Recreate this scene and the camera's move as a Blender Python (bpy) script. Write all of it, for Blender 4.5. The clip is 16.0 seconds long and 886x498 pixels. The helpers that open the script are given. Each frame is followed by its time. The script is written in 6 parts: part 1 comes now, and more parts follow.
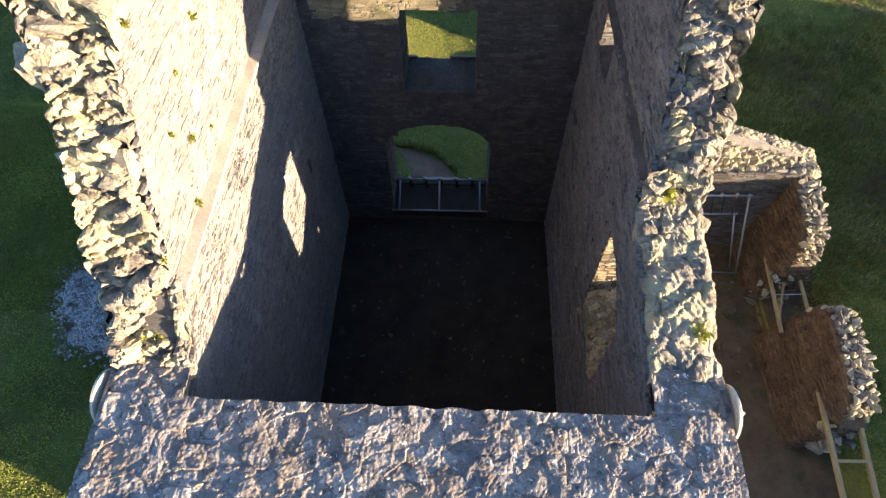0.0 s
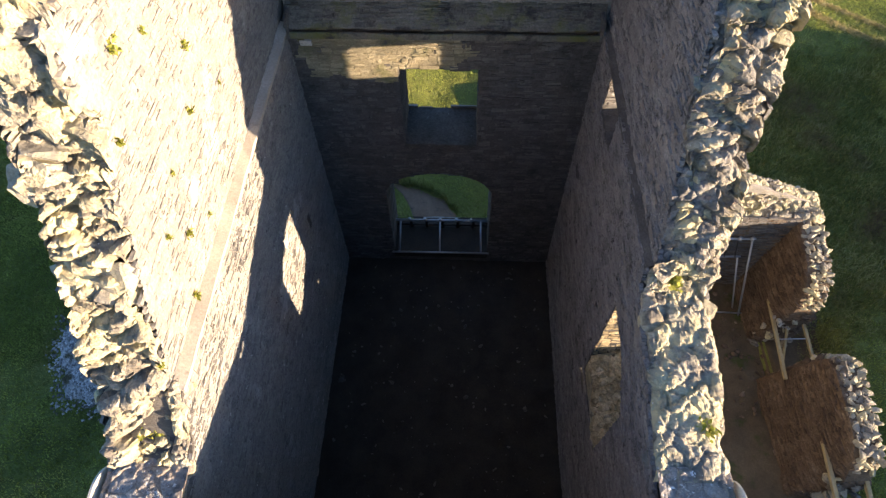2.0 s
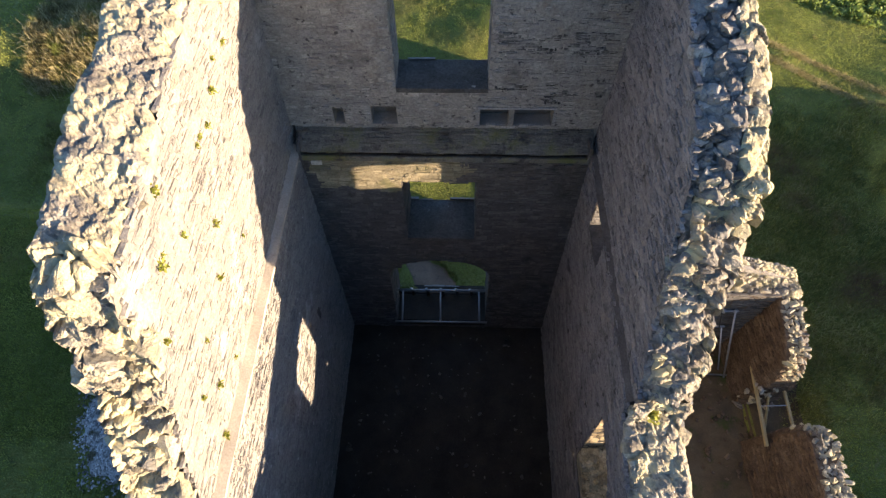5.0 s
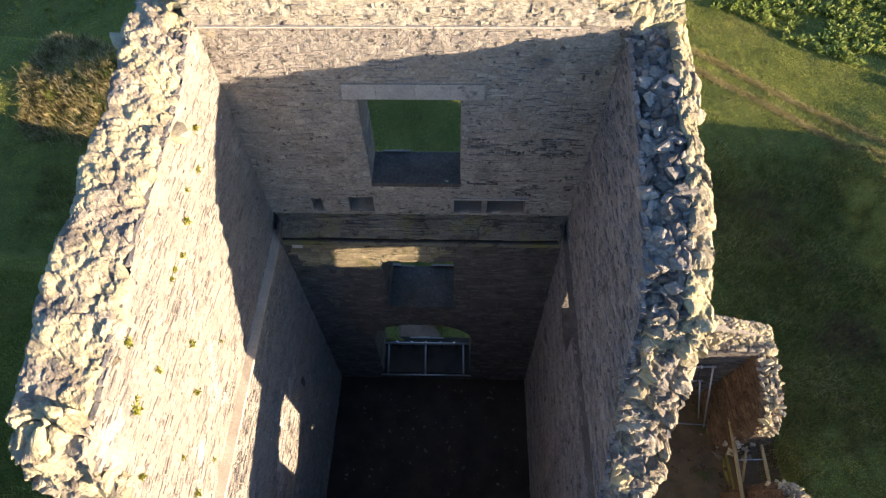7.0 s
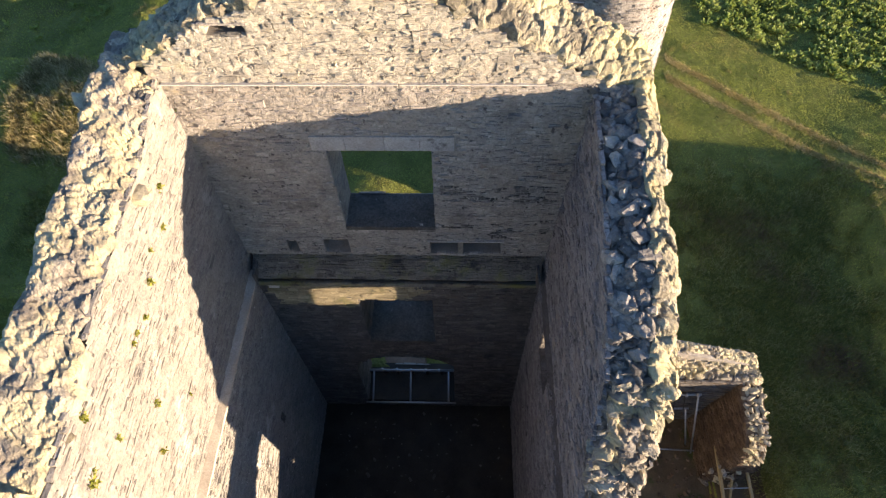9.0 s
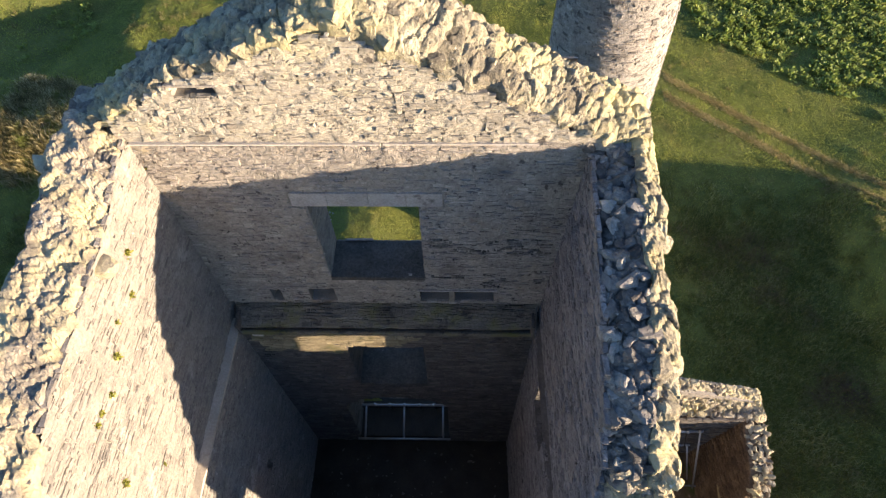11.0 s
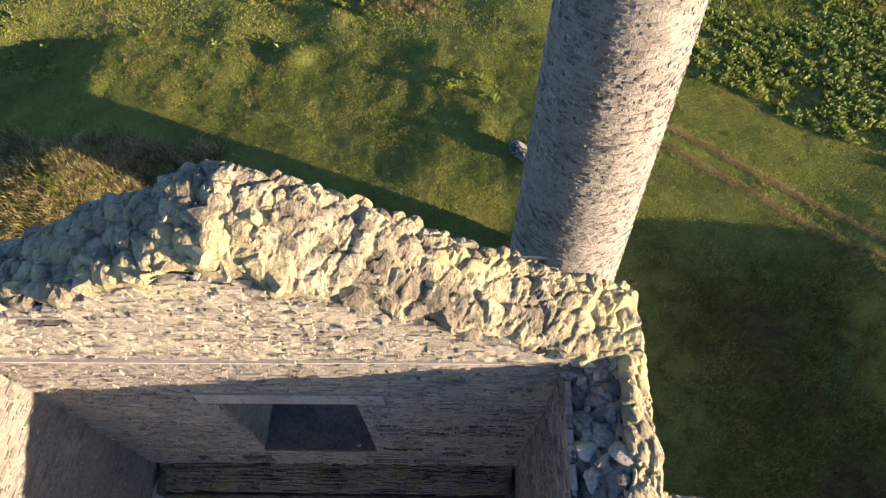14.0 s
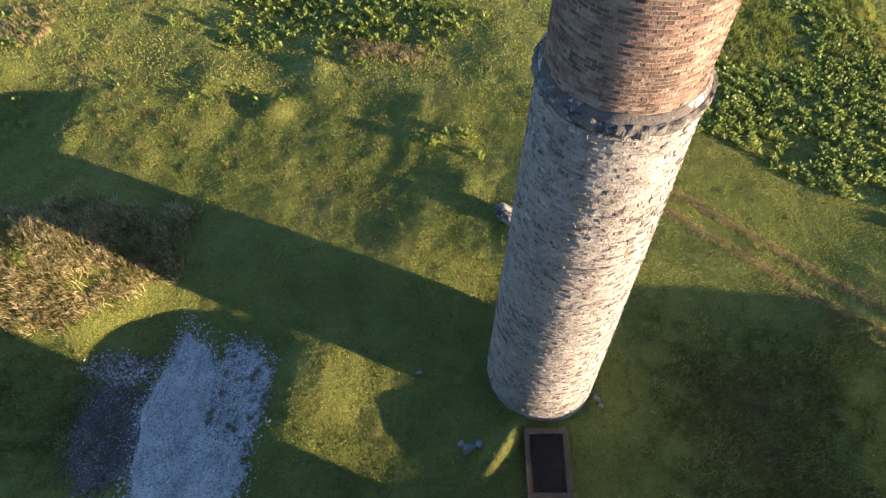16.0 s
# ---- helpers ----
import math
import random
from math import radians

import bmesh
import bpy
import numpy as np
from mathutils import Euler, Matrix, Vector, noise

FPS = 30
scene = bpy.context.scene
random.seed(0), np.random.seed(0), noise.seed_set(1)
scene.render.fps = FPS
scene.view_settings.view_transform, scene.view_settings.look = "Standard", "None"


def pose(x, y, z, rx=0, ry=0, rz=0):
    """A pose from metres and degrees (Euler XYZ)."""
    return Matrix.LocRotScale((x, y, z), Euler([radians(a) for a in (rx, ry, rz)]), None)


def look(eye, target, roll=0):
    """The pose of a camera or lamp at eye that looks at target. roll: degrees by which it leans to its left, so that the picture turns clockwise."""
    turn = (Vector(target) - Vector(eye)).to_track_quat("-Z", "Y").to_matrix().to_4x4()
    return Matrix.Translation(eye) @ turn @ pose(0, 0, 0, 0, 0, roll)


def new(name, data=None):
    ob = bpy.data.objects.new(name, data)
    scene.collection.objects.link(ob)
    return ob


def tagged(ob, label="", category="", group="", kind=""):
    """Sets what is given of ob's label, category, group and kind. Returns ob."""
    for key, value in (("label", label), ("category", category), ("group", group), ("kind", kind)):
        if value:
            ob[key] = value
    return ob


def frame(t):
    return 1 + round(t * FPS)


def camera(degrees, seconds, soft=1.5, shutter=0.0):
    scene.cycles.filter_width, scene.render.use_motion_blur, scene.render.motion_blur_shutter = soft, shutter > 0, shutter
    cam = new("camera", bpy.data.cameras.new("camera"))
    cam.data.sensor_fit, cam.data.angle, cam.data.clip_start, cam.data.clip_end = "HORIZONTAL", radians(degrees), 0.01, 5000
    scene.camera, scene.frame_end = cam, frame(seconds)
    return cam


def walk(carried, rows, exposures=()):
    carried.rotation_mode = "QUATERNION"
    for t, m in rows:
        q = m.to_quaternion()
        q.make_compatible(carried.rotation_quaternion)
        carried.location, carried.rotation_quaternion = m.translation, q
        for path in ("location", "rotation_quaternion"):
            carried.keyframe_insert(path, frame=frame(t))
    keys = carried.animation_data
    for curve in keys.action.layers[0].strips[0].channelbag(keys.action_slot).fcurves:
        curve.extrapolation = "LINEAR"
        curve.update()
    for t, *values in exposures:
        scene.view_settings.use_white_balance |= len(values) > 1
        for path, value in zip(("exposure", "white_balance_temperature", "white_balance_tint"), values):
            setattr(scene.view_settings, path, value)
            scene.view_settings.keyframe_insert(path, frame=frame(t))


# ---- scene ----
cam = camera(74.0, 16.0, soft=1.3)
PATH = [
    (0, (0.208, 0.076, 17.092), (0.142, 1.159, 15.412), -1.4),
    (0.5, (0.165, 0.307, 17.199), (0.1, 1.391, 15.52), -1.5),
    (1, (0.164, 0.608, 17.389), (0.1, 1.691, 15.709), -1.5),
    (1.5, (0.148, 0.925, 17.611), (0.084, 2.009, 15.931), -1.5),
    (2, (0.118, 1.397, 17.755), (0.054, 2.48, 16.074), -1.5),
    (2.5, (0.1, 1.784, 17.94), (0.037, 2.867, 16.259), -1.5),
    (3, (0.02, 2.03, 18.237), (-0.042, 3.111, 16.556), -1.5),
    (3.5, (-0.009, 2.15, 18.572), (-0.07, 3.233, 16.892), -1.6),
    (4, (-0.025, 2.347, 19.065), (-0.085, 3.431, 17.385), -1.6),
    (6.5, (0.431, 3.978, 21.295), (0.371, 5.066, 19.617), -1.9),
    (7, (0.635, 4.375, 21.568), (0.573, 5.461, 19.89), -2.0),
    (7.5, (0.821, 4.7, 21.747), (0.76, 5.787, 20.069), -2.1),
    (8, (1.015, 4.959, 21.915), (0.953, 6.045, 20.236), -2.2),
    (10.5, (1.281, 5.99, 22.077), (1.221, 7.082, 20.403), -2.2),
    (11, (1.368, 6.494, 22.1), (1.309, 7.588, 20.426), -2.3),
    (11.5, (1.48, 7.083, 22.091), (1.422, 8.176, 20.416), -2.3),
    (12, (1.654, 7.803, 22.022), (1.596, 8.895, 20.348), -2.3),
    (12.5, (1.829, 8.525, 21.817), (1.772, 9.616, 20.142), -2.3),
    (13, (1.954, 9.169, 21.663), (1.896, 10.258, 19.987), -2.3),
    (13.5, (2.02, 9.632, 21.692), (1.964, 10.722, 20.016), -2.4),
    (14, (2.12, 10.192, 22.046), (2.065, 11.283, 20.37), -2.4),
    (14.5, (2.224, 10.817, 22.451), (2.171, 11.909, 20.776), -2.4),
    (15, (2.383, 11.609, 22.796), (2.333, 12.7, 21.121), -2.4),
    (15.5, (2.57, 12.43, 22.945), (2.52, 13.519, 21.269), -2.4),
    (16, (2.775, 13.314, 22.993), (2.727, 14.402, 21.315), -2.4),
]
walk(cam, [(t, look(eye, target, roll)) for t, eye, target, roll in PATH], exposures=[(0, 2.46, 6900, 27), (4, 2.40, 6900, 27), (8, 2.17, 6950, 28), (11, 2.08, 6900, 27), (12.5, 2.0, 6950, 27), (14.5, 1.93, 7250, 30), (16, 2.26, 7200, 30)])

# ---------------------------------------------------------------- world, sun
SUN_WAY = Vector((-1.0, 0.37, -0.075))
world = bpy.data.worlds.new("sky")
scene.world = world
world.use_nodes = True
wn = world.node_tree
sky = wn.nodes.new("ShaderNodeTexSky")
sky.sky_type = "NISHITA"
sky.sun_disc = False
sky.sun_elevation = radians(4.0)
sky.ozone_density = 3.4
sky.dust_density = 0.5
sky.sun_rotation = radians(110.3)
wn.links.new(sky.outputs["Color"], wn.nodes["Background"].inputs["Color"])
wn.nodes["Background"].inputs["Strength"].default_value = 0.145
sun = new("sun", bpy.data.lights.new("sun", "SUN"))
sun.data.energy = 3.9
sun.data.angle = radians(0.5)
sun.data.color = (1.0, 0.868, 0.595)
sun.matrix_world = look((40, -14, 30), Vector((40, -14, 30)) + SUN_WAY)


# ---------------------------------------------------------------- materials
def ramp_node(nt, stops):
    n = nt.nodes.new("ShaderNodeValToRGB")
    e = n.color_ramp.elements
    while len(e) < len(stops):
        e.new(0.5)
    for el, (p, c) in zip(e, stops):
        el.position, el.color = p, (*c, 1)
    return n


def noise_node(nt, coord, scale, detail=4, rough=0.6, stretch=None):
    if stretch:
        mp = nt.nodes.new("ShaderNodeMapping")
        mp.inputs["Scale"].default_value = stretch
        nt.links.new(coord, mp.inputs["Vector"])
        coord = mp.outputs["Vector"]
    n = nt.nodes.new("ShaderNodeTexNoise")
    n.inputs["Scale"].default_value = scale
    n.inputs["Detail"].default_value = detail
    n.inputs["Roughness"].default_value = rough
    nt.links.new(coord, n.inputs["Vector"])
    return n.outputs["Fac"]


def mix_node(nt, kind, fac, a, b):
    n = nt.nodes.new("ShaderNodeMix")
    n.data_type, n.blend_type = "RGBA", kind
    for sock, v in ((n.inputs[0], fac), (n.inputs[6], a), (n.inputs[7], b)):
        if isinstance(v, (int, float)):
            sock.default_value = v
        elif isinstance(v, tuple):
            sock.default_value = (*v, 1)
        else:
            nt.links.new(v, sock)
    return n.outputs[2]


def surface(name, stops, scale=3.0, fine=25.0, source="island", vary=0.5, stain=(), rough=0.9, bump=0.4,
            stretch=None, metal=0.0, bump_size=0.03, grain_mix=0.6, cells=3.0):
    """A weathered surface: a ramp over coarse noise, shifted piece by piece, with finer grain and stains on top.
    stain: rows of (colour, noise scale, threshold, softness)."""
    m = bpy.data.materials.new(name)
    m.use_nodes = True
    nt = m.node_tree
    bsdf = nt.nodes["Principled BSDF"]
    geo = nt.nodes.new("ShaderNodeNewGeometry")
    pos = geo.outputs["Position"]
    coarse = noise_node(nt, pos, scale, 5, 0.6, stretch)
    grain = noise_node(nt, pos, fine, 4, 0.7, stretch)
    val = nt.nodes.new("ShaderNodeMath")
    val.operation = "MULTIPLY_ADD"
    if source == "island":
        rnd = geo.outputs["Random Per Island"]
    elif source == "cells":
        vor = nt.nodes.new("ShaderNodeTexVoronoi")
        vor.inputs["Scale"].default_value = cells
        nt.links.new(pos, vor.inputs["Vector"])
        sep = nt.nodes.new("ShaderNodeSeparateColor")
        nt.links.new(vor.outputs["Color"], sep.inputs[0])
        rnd = sep.outputs[0]
    else:
        rnd = nt.nodes.new("ShaderNodeObjectInfo").outputs["Random"]
    nt.links.new(rnd, val.inputs[0])
    val.inputs[1].default_value = vary
    sub = nt.nodes.new("ShaderNodeMath")
    sub.operation = "SUBTRACT"
    nt.links.new(coarse, sub.inputs[0])
    sub.inputs[1].default_value = vary / 2
    nt.links.new(sub.outputs[0], val.inputs[2])
    rp = ramp_node(nt, stops)
    nt.links.new(val.outputs[0], rp.inputs[0])
    col = rp.outputs[0]
    gr = ramp_node(nt, [(0.25, (0.55, 0.55, 0.55)), (0.75, (1.3, 1.3, 1.3))])
    nt.links.new(grain, gr.inputs[0])
    col = mix_node(nt, "MULTIPLY", grain_mix, col, gr.outputs[0])
    for colour, sc, at, soft in stain:
        st = ramp_node(nt, [(at, (0, 0, 0)), (at + soft, (1, 1, 1))])
        nt.links.new(noise_node(nt, pos, sc, 6, 0.65), st.inputs[0])
        col = mix_node(nt, "MIX", st.outputs[0], col, colour)
    nt.links.new(col, bsdf.inputs["Base Color"])
    bsdf.inputs["Roughness"].default_value = rough
    bsdf.inputs["Metallic"].default_value = metal
    bsdf.inputs["Specular IOR Level"].default_value = 0.25
    if bump:
        bm_ = nt.nodes.new("ShaderNodeBump")
        bm_.inputs["Strength"].default_value = bump
        bm_.inputs["Distance"].default_value = bump_size
        nt.links.new(grain, bm_.inputs["Height"])
        nt.links.new(bm_.outputs["Normal"], bsdf.inputs["Normal"])
    return m


GREYS = [(0.1, (0.13, 0.126, 0.12)), (0.4, (0.225, 0.214, 0.197)), (0.62, (0.29, 0.271, 0.242)), (0.9, (0.38, 0.355, 0.312))]
YELLOW, WHITE, MOSS = (0.54, 0.475, 0.29), (0.66, 0.65, 0.60), (0.10, 0.13, 0.03)
M_FACE = surface("slatestone_facing", GREYS, 1.6, 20, "island", 0.26, [((0.47, 0.45, 0.41), 0.7, 0.60, 0.12), ((0.17, 0.16, 0.15), 1.1, 0.66, 0.1), ((0.12, 0.112, 0.104), 6.5, 0.64, 0.06), ((0.18, 0.17, 0.157), 3.0, 0.62, 0.09), ((0.56, 0.53, 0.47), 5.0, 0.64, 0.05)], stretch=(1, 1, 2.2), grain_mix=1.0, bump=1.0)
M_NORTH = surface("stained_slatestone", [(0.1, (0.17, 0.158, 0.148)), (0.4, (0.31, 0.286, 0.26)), (0.62, (0.40, 0.37, 0.325)), (0.9, (0.50, 0.462, 0.40))], 1.4, 20, "island", 0.36, [((0.36, 0.33, 0.29), 0.7, 0.60, 0.12), ((0.15, 0.137, 0.13), 0.9, 0.58, 0.14), ((0.24, 0.195, 0.16), 1.6, 0.62, 0.1), ((0.09, 0.083, 0.08), 5.5, 0.60, 0.06), ((0.50, 0.48, 0.43), 6.0, 0.67, 0.05)], stretch=(1, 1, 2.2), grain_mix=1.0, bump=1.0)
M_GABLEFACE = surface("lichened_slatestone", [(0.1, (0.20, 0.188, 0.16)), (0.4, (0.36, 0.336, 0.282)), (0.62, (0.46, 0.43, 0.352)), (0.9, (0.57, 0.532, 0.43))], 1.4, 18, "island", 0.40, [((0.50, 0.455, 0.30), 0.9, 0.58, 0.14), ((0.20, 0.185, 0.16), 1.3, 0.60, 0.12), ((0.10, 0.093, 0.085), 5.5, 0.60, 0.05), ((0.60, 0.57, 0.48), 4.5, 0.64, 0.05)], stretch=(1, 1, 1.8), grain_mix=1.0, bump=1.0)
M_CORE = surface("lime_mortar_core", [(0.2, (0.23, 0.215, 0.19)), (0.8, (0.36, 0.335, 0.295))], 2.5, 30, "island", 0.0, [((0.17, 0.16, 0.14), 1.5, 0.62, 0.1)], bump=0.9)
RUBBLE = [(0.05, (0.115, 0.102, 0.086)), (0.35, (0.225, 0.203, 0.168)), (0.6, (0.325, 0.292, 0.232)), (0.9, (0.47, 0.425, 0.33))]
LICHEN = [(YELLOW, 1.3, 0.45, 0.18), ((0.16, 0.15, 0.13), 3.3, 0.62, 0.08), (WHITE, 9.0, 0.66, 0.04)]
M_TOP = surface("lichened_rubble", RUBBLE, 2.0, 20, "object", 0.7, LICHEN, bump=1.0, bump_size=0.05, grain_mix=0.85)
M_TOPJ = surface("lichened_rubble_small", RUBBLE, 2.0, 20, "island", 0.7, LICHEN, bump=1.0, bump_size=0.05, grain_mix=0.85)
M_BED = surface("rubble_in_mortar", RUBBLE, 2.0, 20, "cells", 0.6, LICHEN, bump=1.0, bump_size=0.05, grain_mix=0.9, cells=4.0)
GABLE = [(0.05, (0.12, 0.111, 0.09)), (0.35, (0.25, 0.23, 0.175)), (0.6, (0.36, 0.332, 0.24)), (0.9, (0.50, 0.457, 0.325))]
GOLD = [((0.62, 0.59, 0.50), 15.0, 0.66, 0.03), ((0.09, 0.085, 0.078), 13.0, 0.60, 0.06), ((0.50, 0.45, 0.26), 0.9, 0.47, 0.16), ((0.16, 0.15, 0.13), 3.3, 0.63, 0.08), ((0.52, 0.48, 0.34), 5.0, 0.64, 0.06), ((0.12, 0.11, 0.095), 9.0, 0.66, 0.05)]
M_GABLE = surface("yellow_lichened_rubble", GABLE, 2.0, 20, "object", 0.7, GOLD, bump=1.0, bump_size=0.05, grain_mix=0.85)
M_GABLEJ = surface("yellow_lichened_rubble_small", GABLE, 2.0, 20, "island", 0.7, GOLD, bump=1.0, bump_size=0.05, grain_mix=0.85)
M_GABLEB = surface("yellow_lichened_bed", GABLE, 2.0, 20, "cells", 0.6, GOLD, bump=1.0, bump_size=0.05, grain_mix=0.9, cells=4.0)
# Pale gold tone puts sunlight on the broken sill into the rubble's colour.
M_GOLDEN = surface("sun_toned_rubble", [(0.05, (0.24, 0.19, 0.115)), (0.4, (0.44, 0.355, 0.215)), (0.7, (0.58, 0.475, 0.30)), (0.95, (0.68, 0.58, 0.40))], 2.4, 18, "cells", 0.6, [((0.14, 0.11, 0.07), 6.0, 0.60, 0.06)], bump=1.0, bump_size=0.05, grain_mix=1.0, cells=6.0)
PALE = [((0.15, 0.145, 0.14), 3.3, 0.60, 0.08), ((0.58, 0.56, 0.51), 5.0, 0.66, 0.05), ((0.42, 0.38, 0.25), 1.5, 0.60, 0.1)]
GREYRUB = [(0.05, (0.08, 0.077, 0.072)), (0.35, (0.18, 0.172, 0.158)), (0.6, (0.28, 0.266, 0.24)), (0.9, (0.44, 0.415, 0.365))]
M_EAST = surface("grey_rubble", GREYRUB, 2.0, 20, "object", 0.8, PALE, bump=1.0, bump_size=0.05, grain_mix=0.85)
M_EASTJ = surface("grey_rubble_small", GREYRUB, 2.0, 20, "island", 0.8, PALE, bump=1.0, bump_size=0.05, grain_mix=0.85)
M_EASTB = surface("grey_rubble_bed", [(0.2, (0.11, 0.104, 0.096)), (0.8, (0.31, 0.29, 0.26))], 2.0, 20, "cells", 0.4, bump=1.0, bump_size=0.05, grain_mix=0.9, cells=4.0)
M_CAP = surface("lichened_mortar_cap", [(0.2, (0.17, 0.152, 0.135)), (0.42, (0.31, 0.282, 0.25)), (0.7, (0.50, 0.463, 0.41))], 2.2, 30, "cells", 0.3,
                [((0.36, 0.28, 0.205), 1.4, 0.54, 0.12), ((0.17, 0.165, 0.17), 1.1, 0.55, 0.12), ((0.10, 0.097, 0.092), 3.0, 0.58, 0.08), ((0.10, 0.097, 0.092), 6.5, 0.58, 0.08), ((0.26, 0.215, 0.18), 12.0, 0.57, 0.06), ((0.68, 0.645, 0.58), 7.0, 0.61, 0.05), ((0.82, 0.80, 0.75), 4.5, 0.65, 0.03), ((0.82, 0.80, 0.75), 13.0, 0.65, 0.04)], bump=0.9, bump_size=0.03, grain_mix=1.0, cells=2.6)
M_POINT = surface("brown_pointing", [(0.2, (0.22, 0.18, 0.145)), (0.8, (0.40, 0.34, 0.28))], 3.0, 34, "island", 0.0, [((0.22, 0.19, 0.16), 5.0, 0.60, 0.08)], bump=1.0, bump_size=0.05, grain_mix=0.9)
# Dark tone stands for the house's deep shade; stains are the stone's own.
M_SHADESTONE = surface("shade_toned_slatestone", [(0.1, (0.05, 0.046, 0.043)), (0.4, (0.098, 0.09, 0.083)), (0.62, (0.145, 0.133, 0.12)), (0.9, (0.22, 0.20, 0.175))], 1.2, 22, "island", 0.30,
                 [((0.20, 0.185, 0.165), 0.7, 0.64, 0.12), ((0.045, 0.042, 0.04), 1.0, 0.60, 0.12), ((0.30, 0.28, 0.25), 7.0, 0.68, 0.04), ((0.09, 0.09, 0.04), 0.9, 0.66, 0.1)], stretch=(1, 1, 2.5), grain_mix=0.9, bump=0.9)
M_EASTWALL = surface("weathered_slatestone", [(0.1, (0.115, 0.108, 0.106)), (0.4, (0.218, 0.205, 0.197)), (0.62, (0.305, 0.285, 0.270)), (0.9, (0.425, 0.397, 0.362))], 1.2, 22, "island", 0.32,
                     [((0.36, 0.34, 0.31), 0.7, 0.63, 0.12), ((0.085, 0.079, 0.078), 1.0, 0.60, 0.12), ((0.44, 0.42, 0.385), 6.0, 0.66, 0.05), ((0.08, 0.074, 0.072), 4.0, 0.61, 0.06)], stretch=(1, 1, 2.5), grain_mix=1.0, bump=1.0)
# Lower copy of the east stone, toned darker for shade at depth.
M_EASTLOW = surface("shade_toned_weathered_slatestone", [(0.1, (0.109, 0.101, 0.099)), (0.4, (0.201, 0.187, 0.179)), (0.62, (0.276, 0.256, 0.241)), (0.9, (0.345, 0.319, 0.287))], 1.2, 22, "island", 0.32,
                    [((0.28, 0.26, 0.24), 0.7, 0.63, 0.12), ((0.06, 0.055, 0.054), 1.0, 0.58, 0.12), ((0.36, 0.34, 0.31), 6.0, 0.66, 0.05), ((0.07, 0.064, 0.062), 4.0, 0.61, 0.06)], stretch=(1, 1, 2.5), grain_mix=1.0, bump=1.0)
# Pale lichen, lightened further to lift the sun patch on the wall.
M_MOSSYSUN = surface("mossy_sun_toned_slatestone", [(0.1, (0.13, 0.115, 0.08)), (0.45, (0.27, 0.235, 0.155)), (0.9, (0.46, 0.40, 0.27))], 1.3, 20, "island", 0.3,
                  [((0.14, 0.14, 0.06), 1.0, 0.55, 0.14), ((0.10, 0.095, 0.085), 2.0, 0.60, 0.1), ((0.5, 0.43, 0.27), 1.6, 0.62, 0.1)], stretch=(1, 1, 2.5), grain_mix=0.9, bump=0.9)
M_LIME = surface("weathered_lime_pointing", [(0.15, (0.19, 0.178, 0.16)), (0.5, (0.285, 0.268, 0.238)), (0.85, (0.37, 0.348, 0.308))], 1.7, 18, "island", 0.0,
                 [((0.47, 0.45, 0.41), 0.7, 0.60, 0.12), ((0.15, 0.14, 0.13), 6.5, 0.63, 0.05), ((0.19, 0.18, 0.165), 1.1, 0.64, 0.1)], bump=1.0, bump_size=0.04, grain_mix=0.9)
M_LIMEN = surface("warm_lime_pointing", [(0.15, (0.20, 0.186, 0.165)), (0.5, (0.31, 0.288, 0.252)), (0.85, (0.41, 0.382, 0.33))], 1.7, 18, "island", 0.0,
                  [((0.14, 0.128, 0.118), 0.9, 0.58, 0.14), ((0.24, 0.195, 0.16), 1.6, 0.62, 0.1), ((0.09, 0.083, 0.078), 5.5, 0.61, 0.05), ((0.46, 0.43, 0.37), 3.4, 0.62, 0.06), ((0.47, 0.41, 0.25), 0.8, 0.64, 0.12)], bump=1.0, bump_size=0.04, grain_mix=1.0)
# Pointing toned dark to hold the same interior shade.
M_SHADELIME = surface("shade_toned_pointing", [(0.15, (0.055, 0.05, 0.047)), (0.5, (0.10, 0.092, 0.085)), (0.85, (0.16, 0.148, 0.132))], 1.7, 18, "island", 0.0, [((0.05, 0.047, 0.045), 1.0, 0.6, 0.12)], bump=1.0, bump_size=0.04, grain_mix=0.9)
M_SILL = surface("worn_slate_sill", [(0.2, (0.05, 0.05, 0.047)), (0.8, (0.14, 0.135, 0.122))], 2.0, 16, "island", 0.0, bump=1.0, bump_size=0.06, grain_mix=0.95, stain= [((0.24, 0.24, 0.23), 5.0, 0.66, 0.06)])
M_LEDGE = surface("mossy_ledge", [(0.2, (0.09, 0.085, 0.072)), (0.8, (0.25, 0.235, 0.195))], 2.0, 22, "island", 0.4, [((0.15, 0.15, 0.055), 1.0, 0.50, 0.14), ((0.06, 0.057, 0.054), 2.2, 0.54, 0.1)], grain_mix=0.9, bump=0.9)
M_SAND = surface("worn_ledge_mortar", [(0.2, (0.36, 0.318, 0.258)), (0.8, (0.52, 0.465, 0.385))], 2.0, 25, "island", 0.0, [((0.28, 0.24, 0.185), 3.0, 0.62, 0.1)])
M_LINTEL = surface("concrete_lintel", [(0.2, (0.27, 0.262, 0.25)), (0.8, (0.46, 0.45, 0.425))], 2.6, 24, "island", 0.2, [((0.12, 0.115, 0.11), 2.2, 0.60, 0.1)], bump=0.7, grain_mix=0.8)
M_EARTHWALL = surface("earth_bedded_slate", [(0.15, (0.06, 0.042, 0.03)), (0.45, (0.125, 0.085, 0.054)), (0.7, (0.19, 0.135, 0.088)), (0.95, (0.32, 0.26, 0.19))], 1.6, 14, "island", 0.28, [((0.05, 0.035, 0.022), 3.5, 0.62, 0.08)], bump=1.0, bump_size=0.05, grain_mix=0.9)
